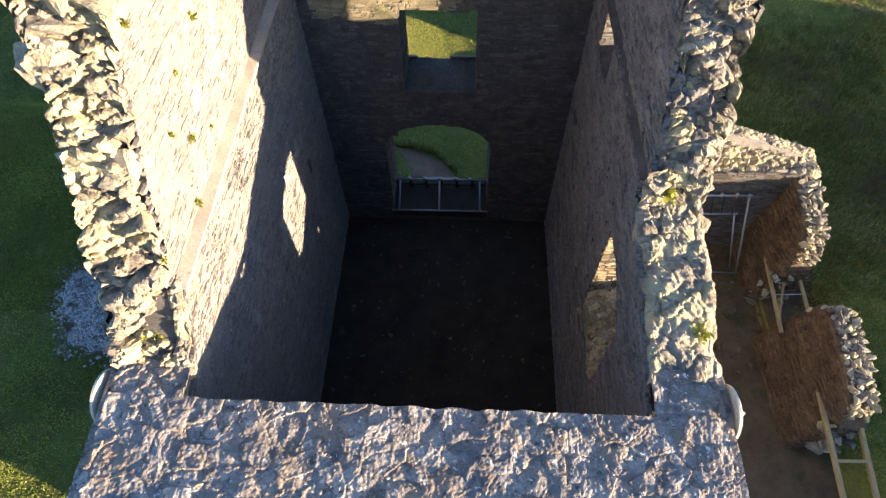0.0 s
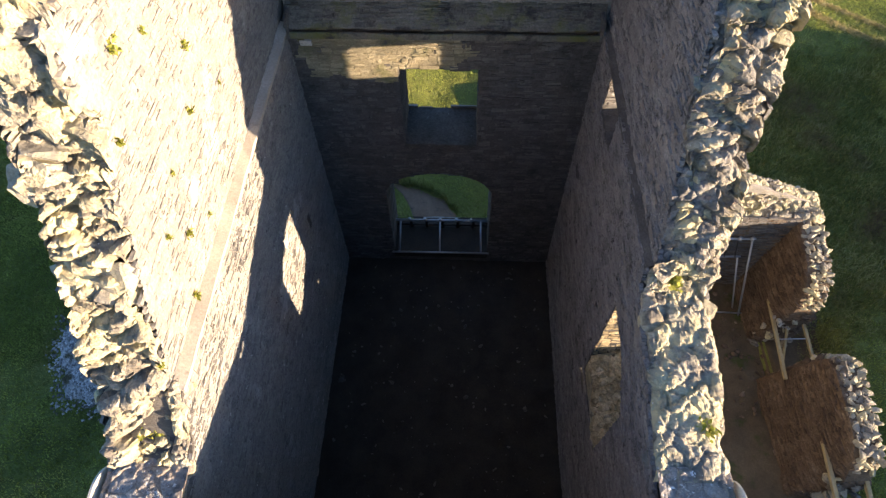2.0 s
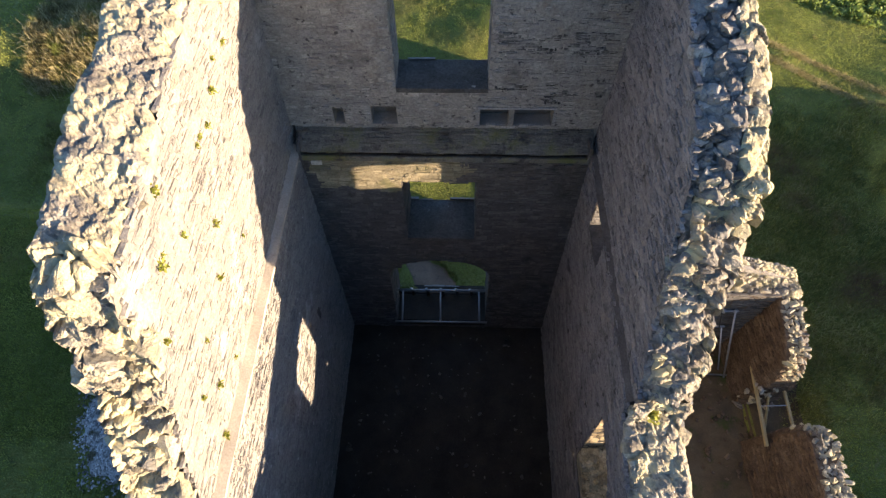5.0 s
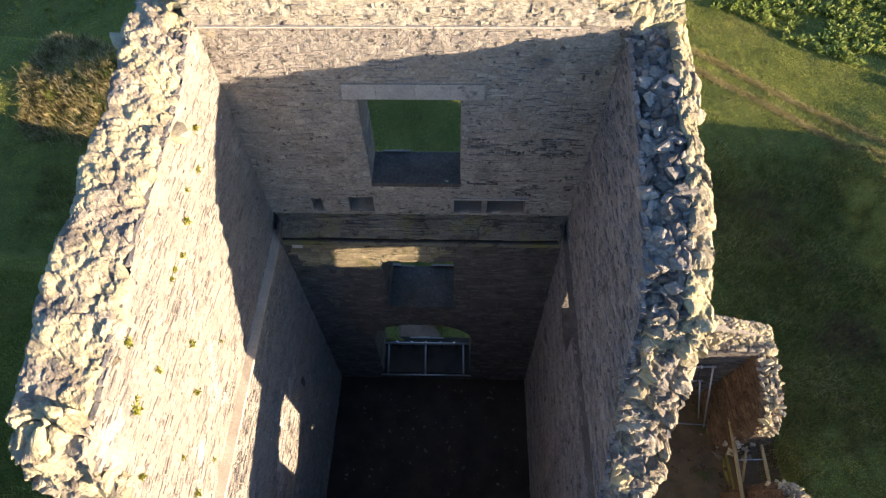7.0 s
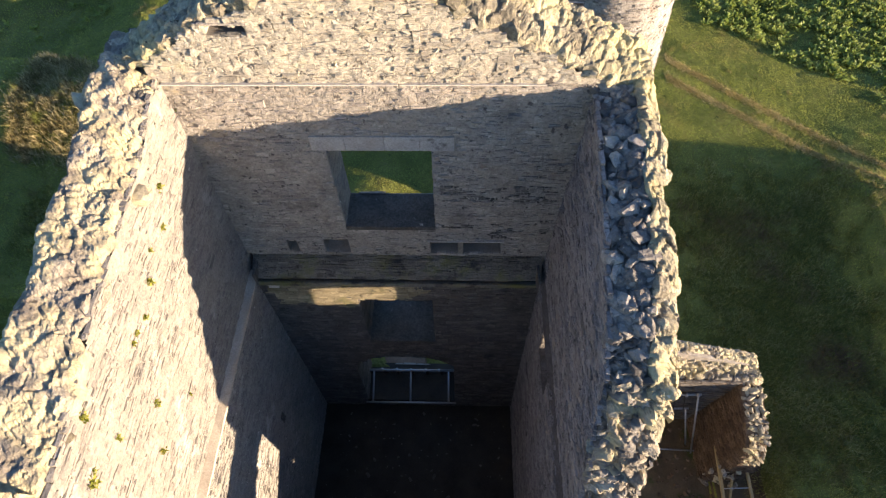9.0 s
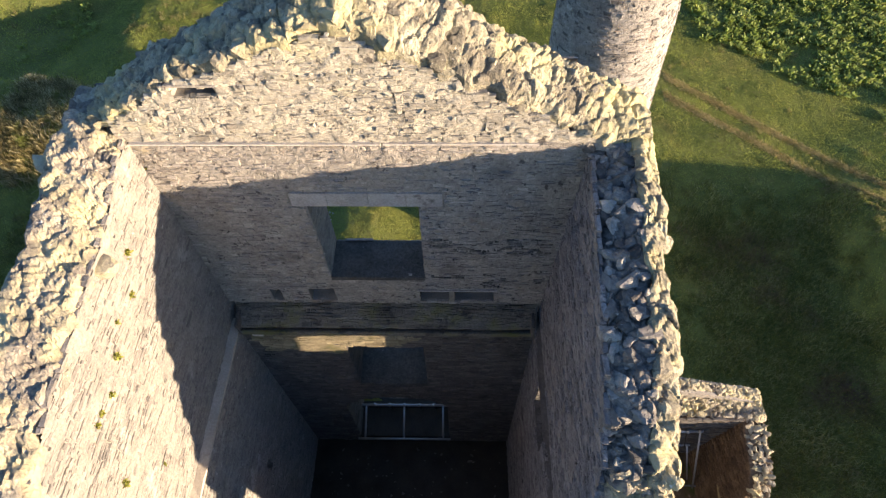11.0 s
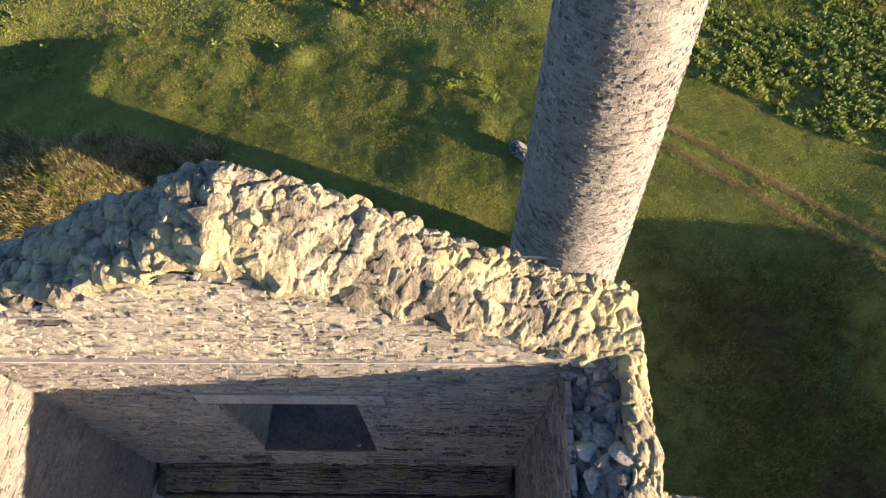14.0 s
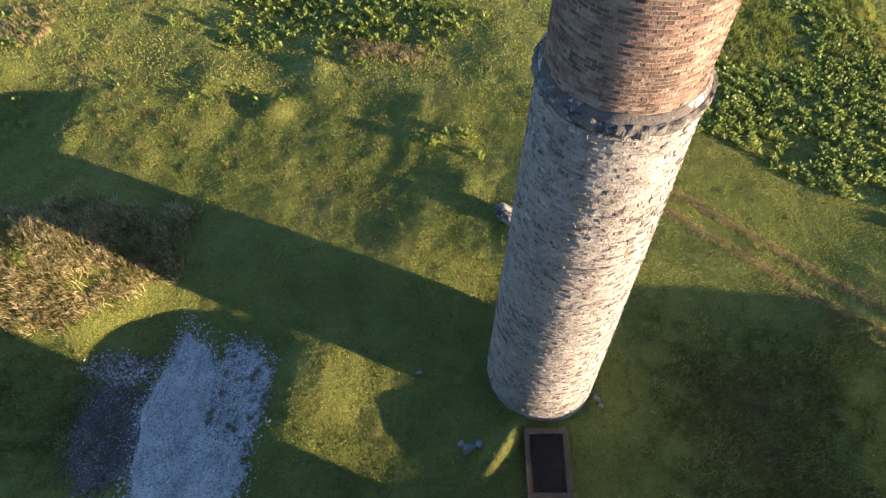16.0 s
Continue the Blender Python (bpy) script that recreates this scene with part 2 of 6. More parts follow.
# Earth toned dark: the shade deep in the house is in its colour.
M_SHADEEARTH = surface("shade_toned_earth", [(0.2, (0.026, 0.022, 0.018)), (0.8, (0.07, 0.058, 0.046))], 1.5, 20, "island", 0.0, [((0.15, 0.13, 0.10), 9.0, 0.70, 0.04)], bump=0.8)
M_PIT = surface("trodden_earth", [(0.2, (0.065, 0.048, 0.029)), (0.8, (0.17, 0.128, 0.074))], 1.5, 20, "island", 0.0, [((0.06, 0.07, 0.02), 1.2, 0.55, 0.1)], bump=0.8)
M_PATH = surface("bare_earth", [(0.2, (0.168, 0.100, 0.064)), (0.8, (0.304, 0.196, 0.132))], 1.5, 20, "island", 0.0, [((0.08, 0.085, 0.03), 1.6, 0.62, 0.08), ((0.12, 0.085, 0.06), 4.0, 0.6, 0.08)], bump=0.8)
M_GRASS = surface("mown_grass", [(0.25, (0.10, 0.115, 0.03)), (0.5, (0.165, 0.185, 0.045)), (0.75, (0.25, 0.255, 0.075))], 0.45, 7, "island", 0.0,
                  [((0.24, 0.19, 0.09), 0.8, 0.62, 0.14), ((0.065, 0.075, 0.022), 2.4, 0.60, 0.12)], bump=1.0, bump_size=0.12)
M_BLADE = surface("grass_blades", [(0.25, (0.184, 0.232, 0.049)), (0.5, (0.324, 0.373, 0.081)), (0.75, (0.497, 0.508, 0.130))], 0.30, 2.6, "island", 0.28, [((0.33, 0.27, 0.11), 0.22, 0.56, 0.12), ((0.15, 0.205, 0.042), 0.38, 0.54, 0.12), ((0.52, 0.48, 0.13), 0.6, 0.57, 0.12), ((0.13, 0.16, 0.04), 1.4, 0.60, 0.08), ((0.33, 0.24, 0.10), 1.9, 0.64, 0.08)], bump=0)
M_LAWN = surface("fresh_grass", [(0.25, (0.17, 0.21, 0.05)), (0.5, (0.26, 0.31, 0.075)), (0.75, (0.36, 0.38, 0.11))], 0.5, 3, "island", 0.2, [((0.28, 0.24, 0.10), 0.6, 0.6, 0.12)], bump=0)
M_ROUGH = surface("rough_grass", [(0.1, (0.099, 0.123, 0.031)), (0.5, (0.209, 0.234, 0.062)), (0.9, (0.444, 0.407, 0.172))], 0.5, 3, "island", 0.5, [((0.19, 0.135, 0.075), 0.22, 0.55, 0.14)], bump=0)
M_STRAW = surface("dry_grass", [(0.15, (0.10, 0.09, 0.035)), (0.5, (0.30, 0.26, 0.115)), (0.85, (0.66, 0.57, 0.33))], 0.8, 3, "island", 0.6, [((0.24, 0.27, 0.07), 0.9, 0.55, 0.1)], bump=0)
M_TRACK = surface("flattened_dry_grass", [(0.15, (0.211, 0.182, 0.077)), (0.5, (0.442, 0.365, 0.163)), (0.85, (0.634, 0.528, 0.269))], 0.8, 6, "island", 0.5, bump=0)
M_FADED = surface("faded_grass", [(0.15, (0.15, 0.14, 0.05)), (0.5, (0.27, 0.25, 0.10)), (0.85, (0.40, 0.36, 0.17))], 0.8, 3, "island", 0.25, bump=0)
M_LEAF = surface("weed_leaves", [(0.15, (0.12, 0.17, 0.036)), (0.5, (0.26, 0.34, 0.075)), (0.85, (0.44, 0.47, 0.15))], 0.7, 3, "island", 0.3, [((0.36, 0.33, 0.16), 1.2, 0.66, 0.06)], bump=0, rough=0.55)
M_GRAVEL = surface("slate_chippings", [(0.15, (0.27, 0.258, 0.24)), (0.5, (0.47, 0.452, 0.42)), (0.85, (0.70, 0.675, 0.63))], 1.0, 20, "island", 0.7, bump=0.8)
M_MIXED = surface("mixed_slate_chippings", [(0.15, (0.17, 0.16, 0.15)), (0.5, (0.36, 0.345, 0.325)), (0.85, (0.66, 0.64, 0.61))], 1.0, 20, "island", 0.8, [((0.12, 0.105, 0.06), 1.5, 0.54, 0.1)], bump=0.8)
M_SPOIL = surface("slate_spoil", [(0.15, (0.09, 0.082, 0.078)), (0.5, (0.17, 0.157, 0.15)), (0.85, (0.38, 0.36, 0.35))], 1.0, 20, "island", 0.7, [((0.06, 0.065, 0.025), 1.3, 0.55, 0.1)], bump=0.8)
M_SOIL = surface("spoil_earth", [(0.2, (0.075, 0.062, 0.052)), (0.8, (0.17, 0.142, 0.122))], 1.2, 18, "island", 0.2, [((0.07, 0.08, 0.028), 0.9, 0.52, 0.12), ((0.27, 0.25, 0.245), 7.0, 0.62, 0.06)], bump=0.9)
M_STEEL = surface("galvanised_steel", [(0.2, (0.30, 0.31, 0.32)), (0.8, (0.46, 0.47, 0.48))], 4.0, 40, "island", 0.0, rough=0.5, metal=0.6, bump=0.05)
M_DARKSTEEL = surface("rusted_bars", [(0.2, (0.03, 0.026, 0.024)), (0.8, (0.075, 0.058, 0.048))], 4.0, 40, "island", 0.0, rough=0.8, metal=0.3, bump=0.2)
M_PLATE = surface("painted_tie_plate", [(0.2, (0.58, 0.53, 0.43)), (0.8, (0.74, 0.68, 0.56))], 3.0, 30, "island", 0.0, [((0.30, 0.24, 0.17), 5.0, 0.68, 0.06)], rough=0.6, bump=0.1)
M_TIMBER = surface("weathered_timber", [(0.2, (0.26, 0.20, 0.10)), (0.8, (0.44, 0.36, 0.20))], 3.0, 30, "island", 0.2, stretch=(4, 1, 4), bump=0.4)
M_STACK = surface("stack_stone", [(0.15, (0.13, 0.124, 0.115)), (0.4, (0.25, 0.239, 0.22)), (0.65, (0.37, 0.354, 0.322)), (0.9, (0.50, 0.478, 0.435))], 1.6, 18, "island", 0.55,
                  [((0.24, 0.19, 0.155), 1.1, 0.62, 0.12), ((0.10, 0.094, 0.088), 5.0, 0.58, 0.06), ((0.60, 0.585, 0.54), 2.5, 0.64, 0.08)], bump=1.0, grain_mix=1.0)
M_STACKLIME = surface("stack_pointing", [(0.15, (0.22, 0.205, 0.19)), (0.5, (0.34, 0.32, 0.29)), (0.85, (0.47, 0.445, 0.40))], 1.6, 16, "island", 0.0,
                      [((0.24, 0.19, 0.155), 1.1, 0.62, 0.12), ((0.11, 0.103, 0.096), 5.0, 0.59, 0.06), ((0.6, 0.58, 0.53), 2.5, 0.64, 0.08)], bump=1.0, bump_size=0.04, grain_mix=0.95)
BRICKS = [(0.1, (0.09, 0.066, 0.058)), (0.35, (0.18, 0.116, 0.092)), (0.6, (0.28, 0.185, 0.14)), (0.9, (0.40, 0.305, 0.232))]
M_BRICK = surface("old_brick", BRICKS, 1.0, 30, "object", 0.6, [((0.36, 0.30, 0.235), 2.2, 0.56, 0.1), ((0.075, 0.05, 0.045), 1.2, 0.58, 0.1), ((0.26, 0.14, 0.10), 3.0, 0.62, 0.08)], bump=0.9, grain_mix=0.9)
M_BRICKLIME = surface("brick_joint_lime", [(0.2, (0.20, 0.158, 0.13)), (0.8, (0.38, 0.315, 0.26))], 2.0, 24, "island", 0.0, [((0.09, 0.065, 0.055), 1.4, 0.58, 0.1)], bump=0.8)
M_BRICKJ = surface("old_brick_joined", BRICKS, 1.0, 30, "island", 0.6, [((0.36, 0.30, 0.235), 2.2, 0.56, 0.1), ((0.075, 0.05, 0.045), 1.2, 0.58, 0.1), ((0.26, 0.14, 0.10), 3.0, 0.62, 0.08)], bump=0.9, grain_mix=0.9)
M_COLLAR = surface("stack_collar_stone", [(0.2, (0.10, 0.095, 0.085)), (0.8, (0.30, 0.283, 0.255))], 3.0, 20, "island", 0.3, [((0.055, 0.054, 0.052), 2.2, 0.50, 0.06), ((0.36, 0.34, 0.30), 5.0, 0.60, 0.05)], bump=0.9, grain_mix=0.9)
M_MORTAR = surface("pale_mortar", [(0.2, (0.30, 0.27, 0.23)), (0.8, (0.45, 0.41, 0.35))], 3.0, 24, "island", 0.0, [((0.2, 0.2, 0.15), 3.0, 0.62, 0.06)], bump=0.6)
M_FILLET = surface("patched_fillet", [(0.2, (0.08, 0.075, 0.07)), (0.8, (0.20, 0.185, 0.165))], 2.5, 22, "island", 0.0, [((0.52, 0.48, 0.42), 0.9, 0.545, 0.03), ((0.30, 0.28, 0.25), 4.0, 0.58, 0.06)], bump=1.0, bump_size=0.05)
M_STRING = surface("pale_string_course", [(0.2, (0.44, 0.41, 0.36)), (0.8, (0.62, 0.58, 0.51))], 2.0, 25, "island", 0.0, [((0.25, 0.23, 0.2), 2.5, 0.60, 0.06)], bump=0.4)
M_PLANT = surface("wall_plants", [(0.2, (0.16, 0.19, 0.03)), (0.8, (0.42, 0.42, 0.10))], 3.0, 12, "island", 0.7, bump=0)


def let_through(m, share):
    """Thin leaves pass part of the light."""
    nt = m.node_tree
    bsdf, out = nt.nodes["Principled BSDF"], nt.nodes["Material Output"]
    tr, mx = nt.nodes.new("ShaderNodeBsdfTranslucent"), nt.nodes.new("ShaderNodeMixShader")
    nt.links.new(bsdf.inputs["Base Color"].links[0].from_socket, tr.inputs["Color"])
    mx.inputs[0].default_value = share
    nt.links.new(bsdf.outputs[0], mx.inputs[1])
    nt.links.new(tr.outputs[0], mx.inputs[2])
    nt.links.new(mx.outputs[0], out.inputs["Surface"])


for m_ in (M_LAWN, M_ROUGH, M_BLADE, M_STRAW, M_TRACK, M_FADED, M_LEAF, M_PLANT):
    let_through(m_, 0.4)


# ---------------------------------------------------------------- mesh helpers
def link_mesh(name, verts, faces, material, parent=None, label="", kind="", smooth=False):
    me = bpy.data.meshes.new(name)
    me.from_pydata([tuple(v) for v in np.asarray(verts, float)], [], [tuple(int(i) for i in f) for f in faces])
    me.materials.append(material)
    if smooth:
        me.polygons.foreach_set("use_smooth", [True] * len(me.polygons))
    me.update()
    ob = new(name, me)
    ob.parent = parent
    return tagged(ob, label, "", "", kind)


def part(name, bm, material, parent, label="", smooth=False):
    me = bpy.data.meshes.new(name)
    bm.to_mesh(me)
    bm.free()
    me.materials.append(material)
    if smooth:
        me.polygons.foreach_set("use_smooth", [True] * len(me.polygons))
    ob = new(name, me)
    ob.parent = parent
    return tagged(ob, label)


def thing(name, label, category, where=(0, 0, 0), kind="", group=""):
    ob = new(name)
    ob.location = where
    return tagged(ob, label, category, group, kind)


BOX_FACES = ((0, 3, 2, 1), (4, 5, 6, 7), (0, 1, 5, 4), (1, 2, 6, 5), (2, 3, 7, 6), (3, 0, 4, 7))


class Soup:
    """Vertices and faces gathered for one mesh."""

    def __init__(self):
        self.v, self.f, self.n = [], [], 0

    def add(self, verts, faces):
        verts = np.asarray(verts, float)
        self.v.append(verts)
        self.f += [tuple(i + self.n for i in f) for f in faces]
        self.n += len(verts)

    def box(self, lo, hi):
        (a, b, c), (d, e, g) = lo, hi
        self.add([(a, b, c), (d, b, c), (d, e, c), (a, e, c), (a, b, g), (d, b, g), (d, e, g), (a, e, g)], BOX_FACES)

    def make(self, name, material, parent=None, label="", kind="", smooth=False, bend=None):
        verts = np.concatenate(self.v)
        if bend:
            verts = bend(verts)
        return link_mesh(name, verts, self.f, material, parent, label, kind, smooth)


def wall_core(axis, a0, a1, top, f0, f1, base, openings=(), step=0.3):
    """A solid wall along axis 0 (x) or 1 (y) from a0 to a1, between the faces f0 and f1, with a top(a) and openings of (a0, a1, sill(a), head(a))."""
    cuts = set(np.round(np.linspace(a0, a1, max(2, int((a1 - a0) / step) + 1)), 4))
    for o in openings:
        cuts |= set(np.round(np.linspace(o[0], o[1], 7), 4))
    cuts = sorted(c for c in cuts if a0 <= c <= a1)
    soup = Soup()
    for p, q in zip(cuts, cuts[1:]):
        mid = (p + q) / 2
        runs = [[lambda a: base, top]]
        for o in sorted((o for o in openings if o[0] < mid < o[1]), key=lambda o: o[2](mid)):
            runs[-1][1], above = o[2], runs[-1][1]
            runs.append([o[3], above])
        for low, high in runs:
            if high(p) - low(p) < 0.01 and high(q) - low(q) < 0.01:
                continue
            zs = (low(p), low(q), max(high(p), low(p)), max(high(q), low(q)))
            if axis:
                vs = [(f1, p, zs[0]), (f1, q, zs[1]), (f0, q, zs[1]), (f0, p, zs[0]), (f1, p, zs[2]), (f1, q, zs[3]), (f0, q, zs[3]), (f0, p, zs[2])]
            else:
                vs = [(p, f0, zs[0]), (q, f0, zs[1]), (q, f1, zs[1]), (p, f1, zs[0]), (p, f0, zs[2]), (q, f0, zs[3]), (q, f1, zs[3]), (p, f1, zs[2])]
            soup.add(vs, BOX_FACES)
    return soup


def courses(rng, u0, u1, v0, v1, hs, ls, keep, gap=0.008, holes=()):
    """Stones in uneven courses: rows of u0, u1, v0, v1. At the holes they are cut off flush."""
    out, v = [], v0
    while v < v1:
        h = rng.uniform(*hs)
        u = u0 - rng.uniform(0, ls[1])
        while u < u1:
            w = rng.uniform(*ls) * (0.6 + 0.8 * rng.random())
            a, b = max(u, u0), min(u + w, u1)
            low = v + rng.uniform(-0.22, 0.22) * h
            high = low + h * rng.uniform(0.8, 1.25) * (rng.uniform(1.5, 2.1) if rng.random() < 0.06 else 1.0)
            sag = 0.055 * noise.noise(Vector(((a + b) * 0.35, v * 0.9, v0))) + 0.02 * noise.noise(Vector(((a + b) * 1.3, v * 2.0, u0)))
            low, high = low + sag, high + sag
            mid = (low + high) / 2
            for o in holes:
                if o[2](a) - 0.01 < mid < o[3]((max(a, o[0]) + min(b, o[1])) / 2):
                    if a < o[0] < b:
                        b = o[0]
                    elif a < o[1] < b:
                        a = o[1]
            if b - a > 0.04 and keep((a + b) / 2, mid) and rng.random() > 0.012:
                part_ = rng.random()
                if part_ < 0.16 and high - low > 0.05:
                    cut = low + (high - low) * rng.uniform(0.35, 0.65)
                    out.append((a + gap / 2, b - gap / 2, low + gap / 2, cut - gap / 4))
                    out.append((a + gap / 2, b - gap / 2, cut + gap / 4, high - gap / 2))
                elif part_ < 0.30 and b - a > 0.14:
                    cut = a + (b - a) * rng.uniform(0.3, 0.7)
                    out.append((a + gap / 2, cut - gap / 4, low + gap / 2, high - gap / 2 - 0.25 * rng.random() * h))
                    out.append((cut + gap / 4, b - gap / 2, low + gap / 2 + 0.25 * rng.random() * h, high - gap / 2))
                else:
                    out.append((a + gap / 2, b - gap / 2, low + gap / 2, high - gap / 2))
            u += w
        v += h
    return np.array(out)


def stone_faces(rng, rects, place, proud=(0.005, 0.05), back=-0.05, inset=0.010, jit=0.014):
    """One block a rectangle, its front pushed out; place(u, v, d) gives the points."""
    n = len(rects)
    u0, u1, v0, v1 = rects.T
    d = rng.uniform(*proud, n) ** 1.0
    U = np.stack([u0, u1, u1, u0, u0 + inset, u1 - inset, u1 - inset, u0 + inset], 1)
    V = np.stack([v0, v0, v1, v1, v0 + inset, v0 + inset, v1 - inset, v1 - inset], 1)
    D = np.concatenate([np.full((n, 4), back), d[:, None] + rng.uniform(-0.012, 0.012, (n, 4))], 1)
    U[:, 4:] += rng.uniform(-jit, jit, (n, 4))
    V[:, 4:] += rng.uniform(-jit, jit, (n, 4)) * 0.7
    pts = np.stack(place(U.ravel(), V.ravel(), D.ravel()), 1)
    one = np.array([(4, 5, 6, 7), (0, 1, 5, 4), (1, 2, 6, 5), (2, 3, 7, 6), (3, 0, 4, 7)])
    faces = (np.arange(n)[:, None, None] * 8 + one).reshape(-1, 4)
    return pts, faces


def rock(rng, flat=0.6, cuts=9):
    """A broken stone about one metre across: a ball chipped flat on several sides."""
    bm = bmesh.new()
    bmesh.ops.create_icosphere(bm, subdivisions=2, radius=0.6)
    planes = []
    for _ in range(cuts):
        n = Vector(rng.normal(size=3)).normalized()
        planes.append((n, rng.uniform(0.24, 0.42)))
    planes += [(Vector((0, 0, 1)), rng.uniform(0.36, 0.45)), (Vector((0, 0, -1)), 0.4)]
    off = Vector(rng.uniform(-50, 50, 3))
    for v in bm.verts:
        p = v.co.copy()
        for _ in range(4):
            for n, d in planes:
                over = p.dot(n) - d
                if over > 0:
                    p -= n * over
        p += Vector(noise.noise_vector(p * 4 + off)) * 0.025
        v.co = Vector((p.x * 1.1, p.y * 0.9, p.z * flat * 1.3))
    me = bpy.data.meshes.new("stone")
    bm.to_mesh(me)
    bm.free()
    me.materials.append(M_TOP)
    return me


def split_stone(rng, flat=0.5, corners=15):
    """An angular block of split slatestone about one metre across, with worn arrises."""
    bm = bmesh.new()
    for _ in range(corners):
        p = Vector(rng.normal(size=3)).normalized()
        big = max(abs(p.x), abs(p.y), abs(p.z))
        p = p.lerp(p / big, 0.55) * 0.5
        bm.verts.new((p.x * 1.1, p.y * 0.92, p.z * flat * 1.5))
    hull = bmesh.ops.convex_hull(bm, input=bm.verts[:])
    bmesh.ops.delete(bm, geom=[g for g in set(hull["geom_interior"] + hull["geom_unused"]) if isinstance(g, bmesh.types.BMVert)], context="VERTS")
    bmesh.ops.subdivide_edges(bm, edges=bm.edges[:], cuts=2, use_grid_fill=True)
    bmesh.ops.triangulate(bm, faces=bm.faces[:])
    off = Vector(rng.uniform(-50, 50, 3))
    for v in bm.verts:
        v.co = v.co * (1 - 0.25 * max(0.0, v.co.length - 0.48)) + Vector(noise.noise_vector(v.co * 3.2 + off)) * 0.06 + Vector(noise.noise_vector(v.co * 9 + off)) * 0.028
    bmesh.ops.recalc_face_normals(bm, faces=bm.faces[:])
    me = bpy.data.meshes.new("stone")
    bm.to_mesh(me)
    bm.free()
    me.materials.append(M_TOP)
    return me


RNG = np.random.default_rng(7)
STONES = [rock(RNG, f, c) for f, c in ((0.45, 7), (0.5, 9), (0.55, 6), (0.6, 10), (0.65, 8), (0.7, 9), (0.75, 7), (0.55, 11), (0.62, 6), (0.4, 8), (0.6, 9), (0.48, 7))]
STONES = STONES[:3] + [split_stone(RNG, f, c) for f, c in ((0.4, 14), (0.5, 16), (0.6, 15), (0.45, 18), (0.55, 13), (0.7, 16), (0.5, 15), (0.38, 17))]
STONE_DATA = []
for me_ in STONES:
    STONE_DATA.append((np.array([v.co[:] for v in me_.vertices]), [tuple(p.vertices) for p in me_.polygons]))


def lay_stones(parent, spots, most=290, spin=3.14, fill=None, skin=None):
    """spots: rows of (x, y, z, size, tilt). The first ones are stones of their own, the rest one mesh. spin: how far they turn from lying along x."""
    soup = Soup()
    for n, (x, y, z, s, tilt) in enumerate(spots):
        k = int(RNG.integers(len(STONES)))
        turn = Euler((RNG.normal(0, tilt), RNG.normal(0, tilt), RNG.uniform(-spin, spin)))
        scale = (s * RNG.uniform(0.9, 1.45), s * RNG.uniform(0.75, 1.05), s * RNG.uniform(0.75, 1.15))
        m = Matrix.LocRotScale((x, y, z), turn, scale)
        if n < most:
            ob = new("stone", STONES[k])
            ob.matrix_basis = m
            ob.parent = parent
            if skin:
                ob.material_slots[0].link = "OBJECT"
                ob.material_slots[0].material = skin
        else:
            vs, fs = STONE_DATA[k]
            mm = np.array(m)
            soup.add(vs @ mm[:3, :3].T + mm[:3, 3], fs)
    if soup.n:
        soup.make("rubble_fill", fill or M_TOPJ, parent, kind="stuff")


def line(points):
    xs, ys = zip(*points)
    return lambda a: float(np.interp(a, xs, ys))


# ---------------------------------------------------------------- plan of the engine house
LEFT_IN, RIGHT_IN, BACK_IN = -3.95, 3.15, 12.53
LEFT_UP, RIGHT_UP, BACK_UP = -4.11, 3.27, 13.0
LEFT_OUT, RIGHT_OUT, BACK_OUT = -5.2, 4.3, 13.95
NEAR_IN, NEAR_OUT, NEAR_TOP = 2.85, 0.9, 8.4
BASE, LEDGE = -0.9, 9.42
LEAN_W, LEAN_E = 0.02, 0.03
left_top = line([(0.9, 8.25), (3.2, 8.28), (3.7, 8.65), (4.2, 9.5), (4.6, 10.2), (4.9, 11.0), (5.25, 11.5), (5.8, 12.5), (6.0, 13.2), (6.15, 14.2), (8.8, 14.75), (11.6, 15.1), (12.5, 15.4), (13.95, 15.4)])
right_top = line([(0.9, 8.0), (3.0, 8.05), (3.4, 8.25), (4.0, 8.4), (4.8, 8.7), (6.2, 8.95), (6.42, 9.1), (6.5, 9.8), (6.9, 10.45), (7.6, 11.75), (8.1, 12.65), (8.45, 13.5), (9.2, 14.1), (10.4, 14.6), (12.3, 15.05), (13.95, 15.25)])
gable_in = line([(-5.2, 15.2), (-4.1, 15.7), (-3.5, 16.1), (-2.9, 16.5), (-2.3, 16.68), (-1.1, 17.2), (-0.35, 17.35), (0.6, 16.95), (1.6, 16.4), (2.9, 15.7), (3.7, 15.35), (4.4, 15.3)])
gable_out = line([(-5.2, 15.2), (-4.83, 15.35), (-3.4, 16.3), (-2.06, 17.0), (-0.75, 17.6), (-0.2, 17.85), (0.3, 17.7), (0.7, 17.45), (1.2, 17.15), (2.15, 16.5), (2.75, 16.2), (3.5, 15.8), (4.4, 15.35)])


def lean_left(v):
    v = v.copy()
    v[:, 0] += LEAN_W * np.clip(v[:, 2] - LEDGE, 0, 9)
    return v


def lean_right(v):
    v = v.copy()
    v[:, 0] += LEAN_E * np.clip(v[:, 2] - LEDGE, 0, 9)
    return v


def leaning(spots, rate):
    return [(x + rate * max(0.0, z - LEDGE), y, z, size_, tilt_) for x, y, z, size_, tilt_ in spots]


def flat(z):
    return lambda a: z


def arch(a):
    mid, half, spring, rise = -0.62, 1.62, 3.45, 1.06
    return spring + rise * math.sqrt(max(0.0, 1 - min(1, abs(a - mid) / (half * 1.02)) ** 2.2))


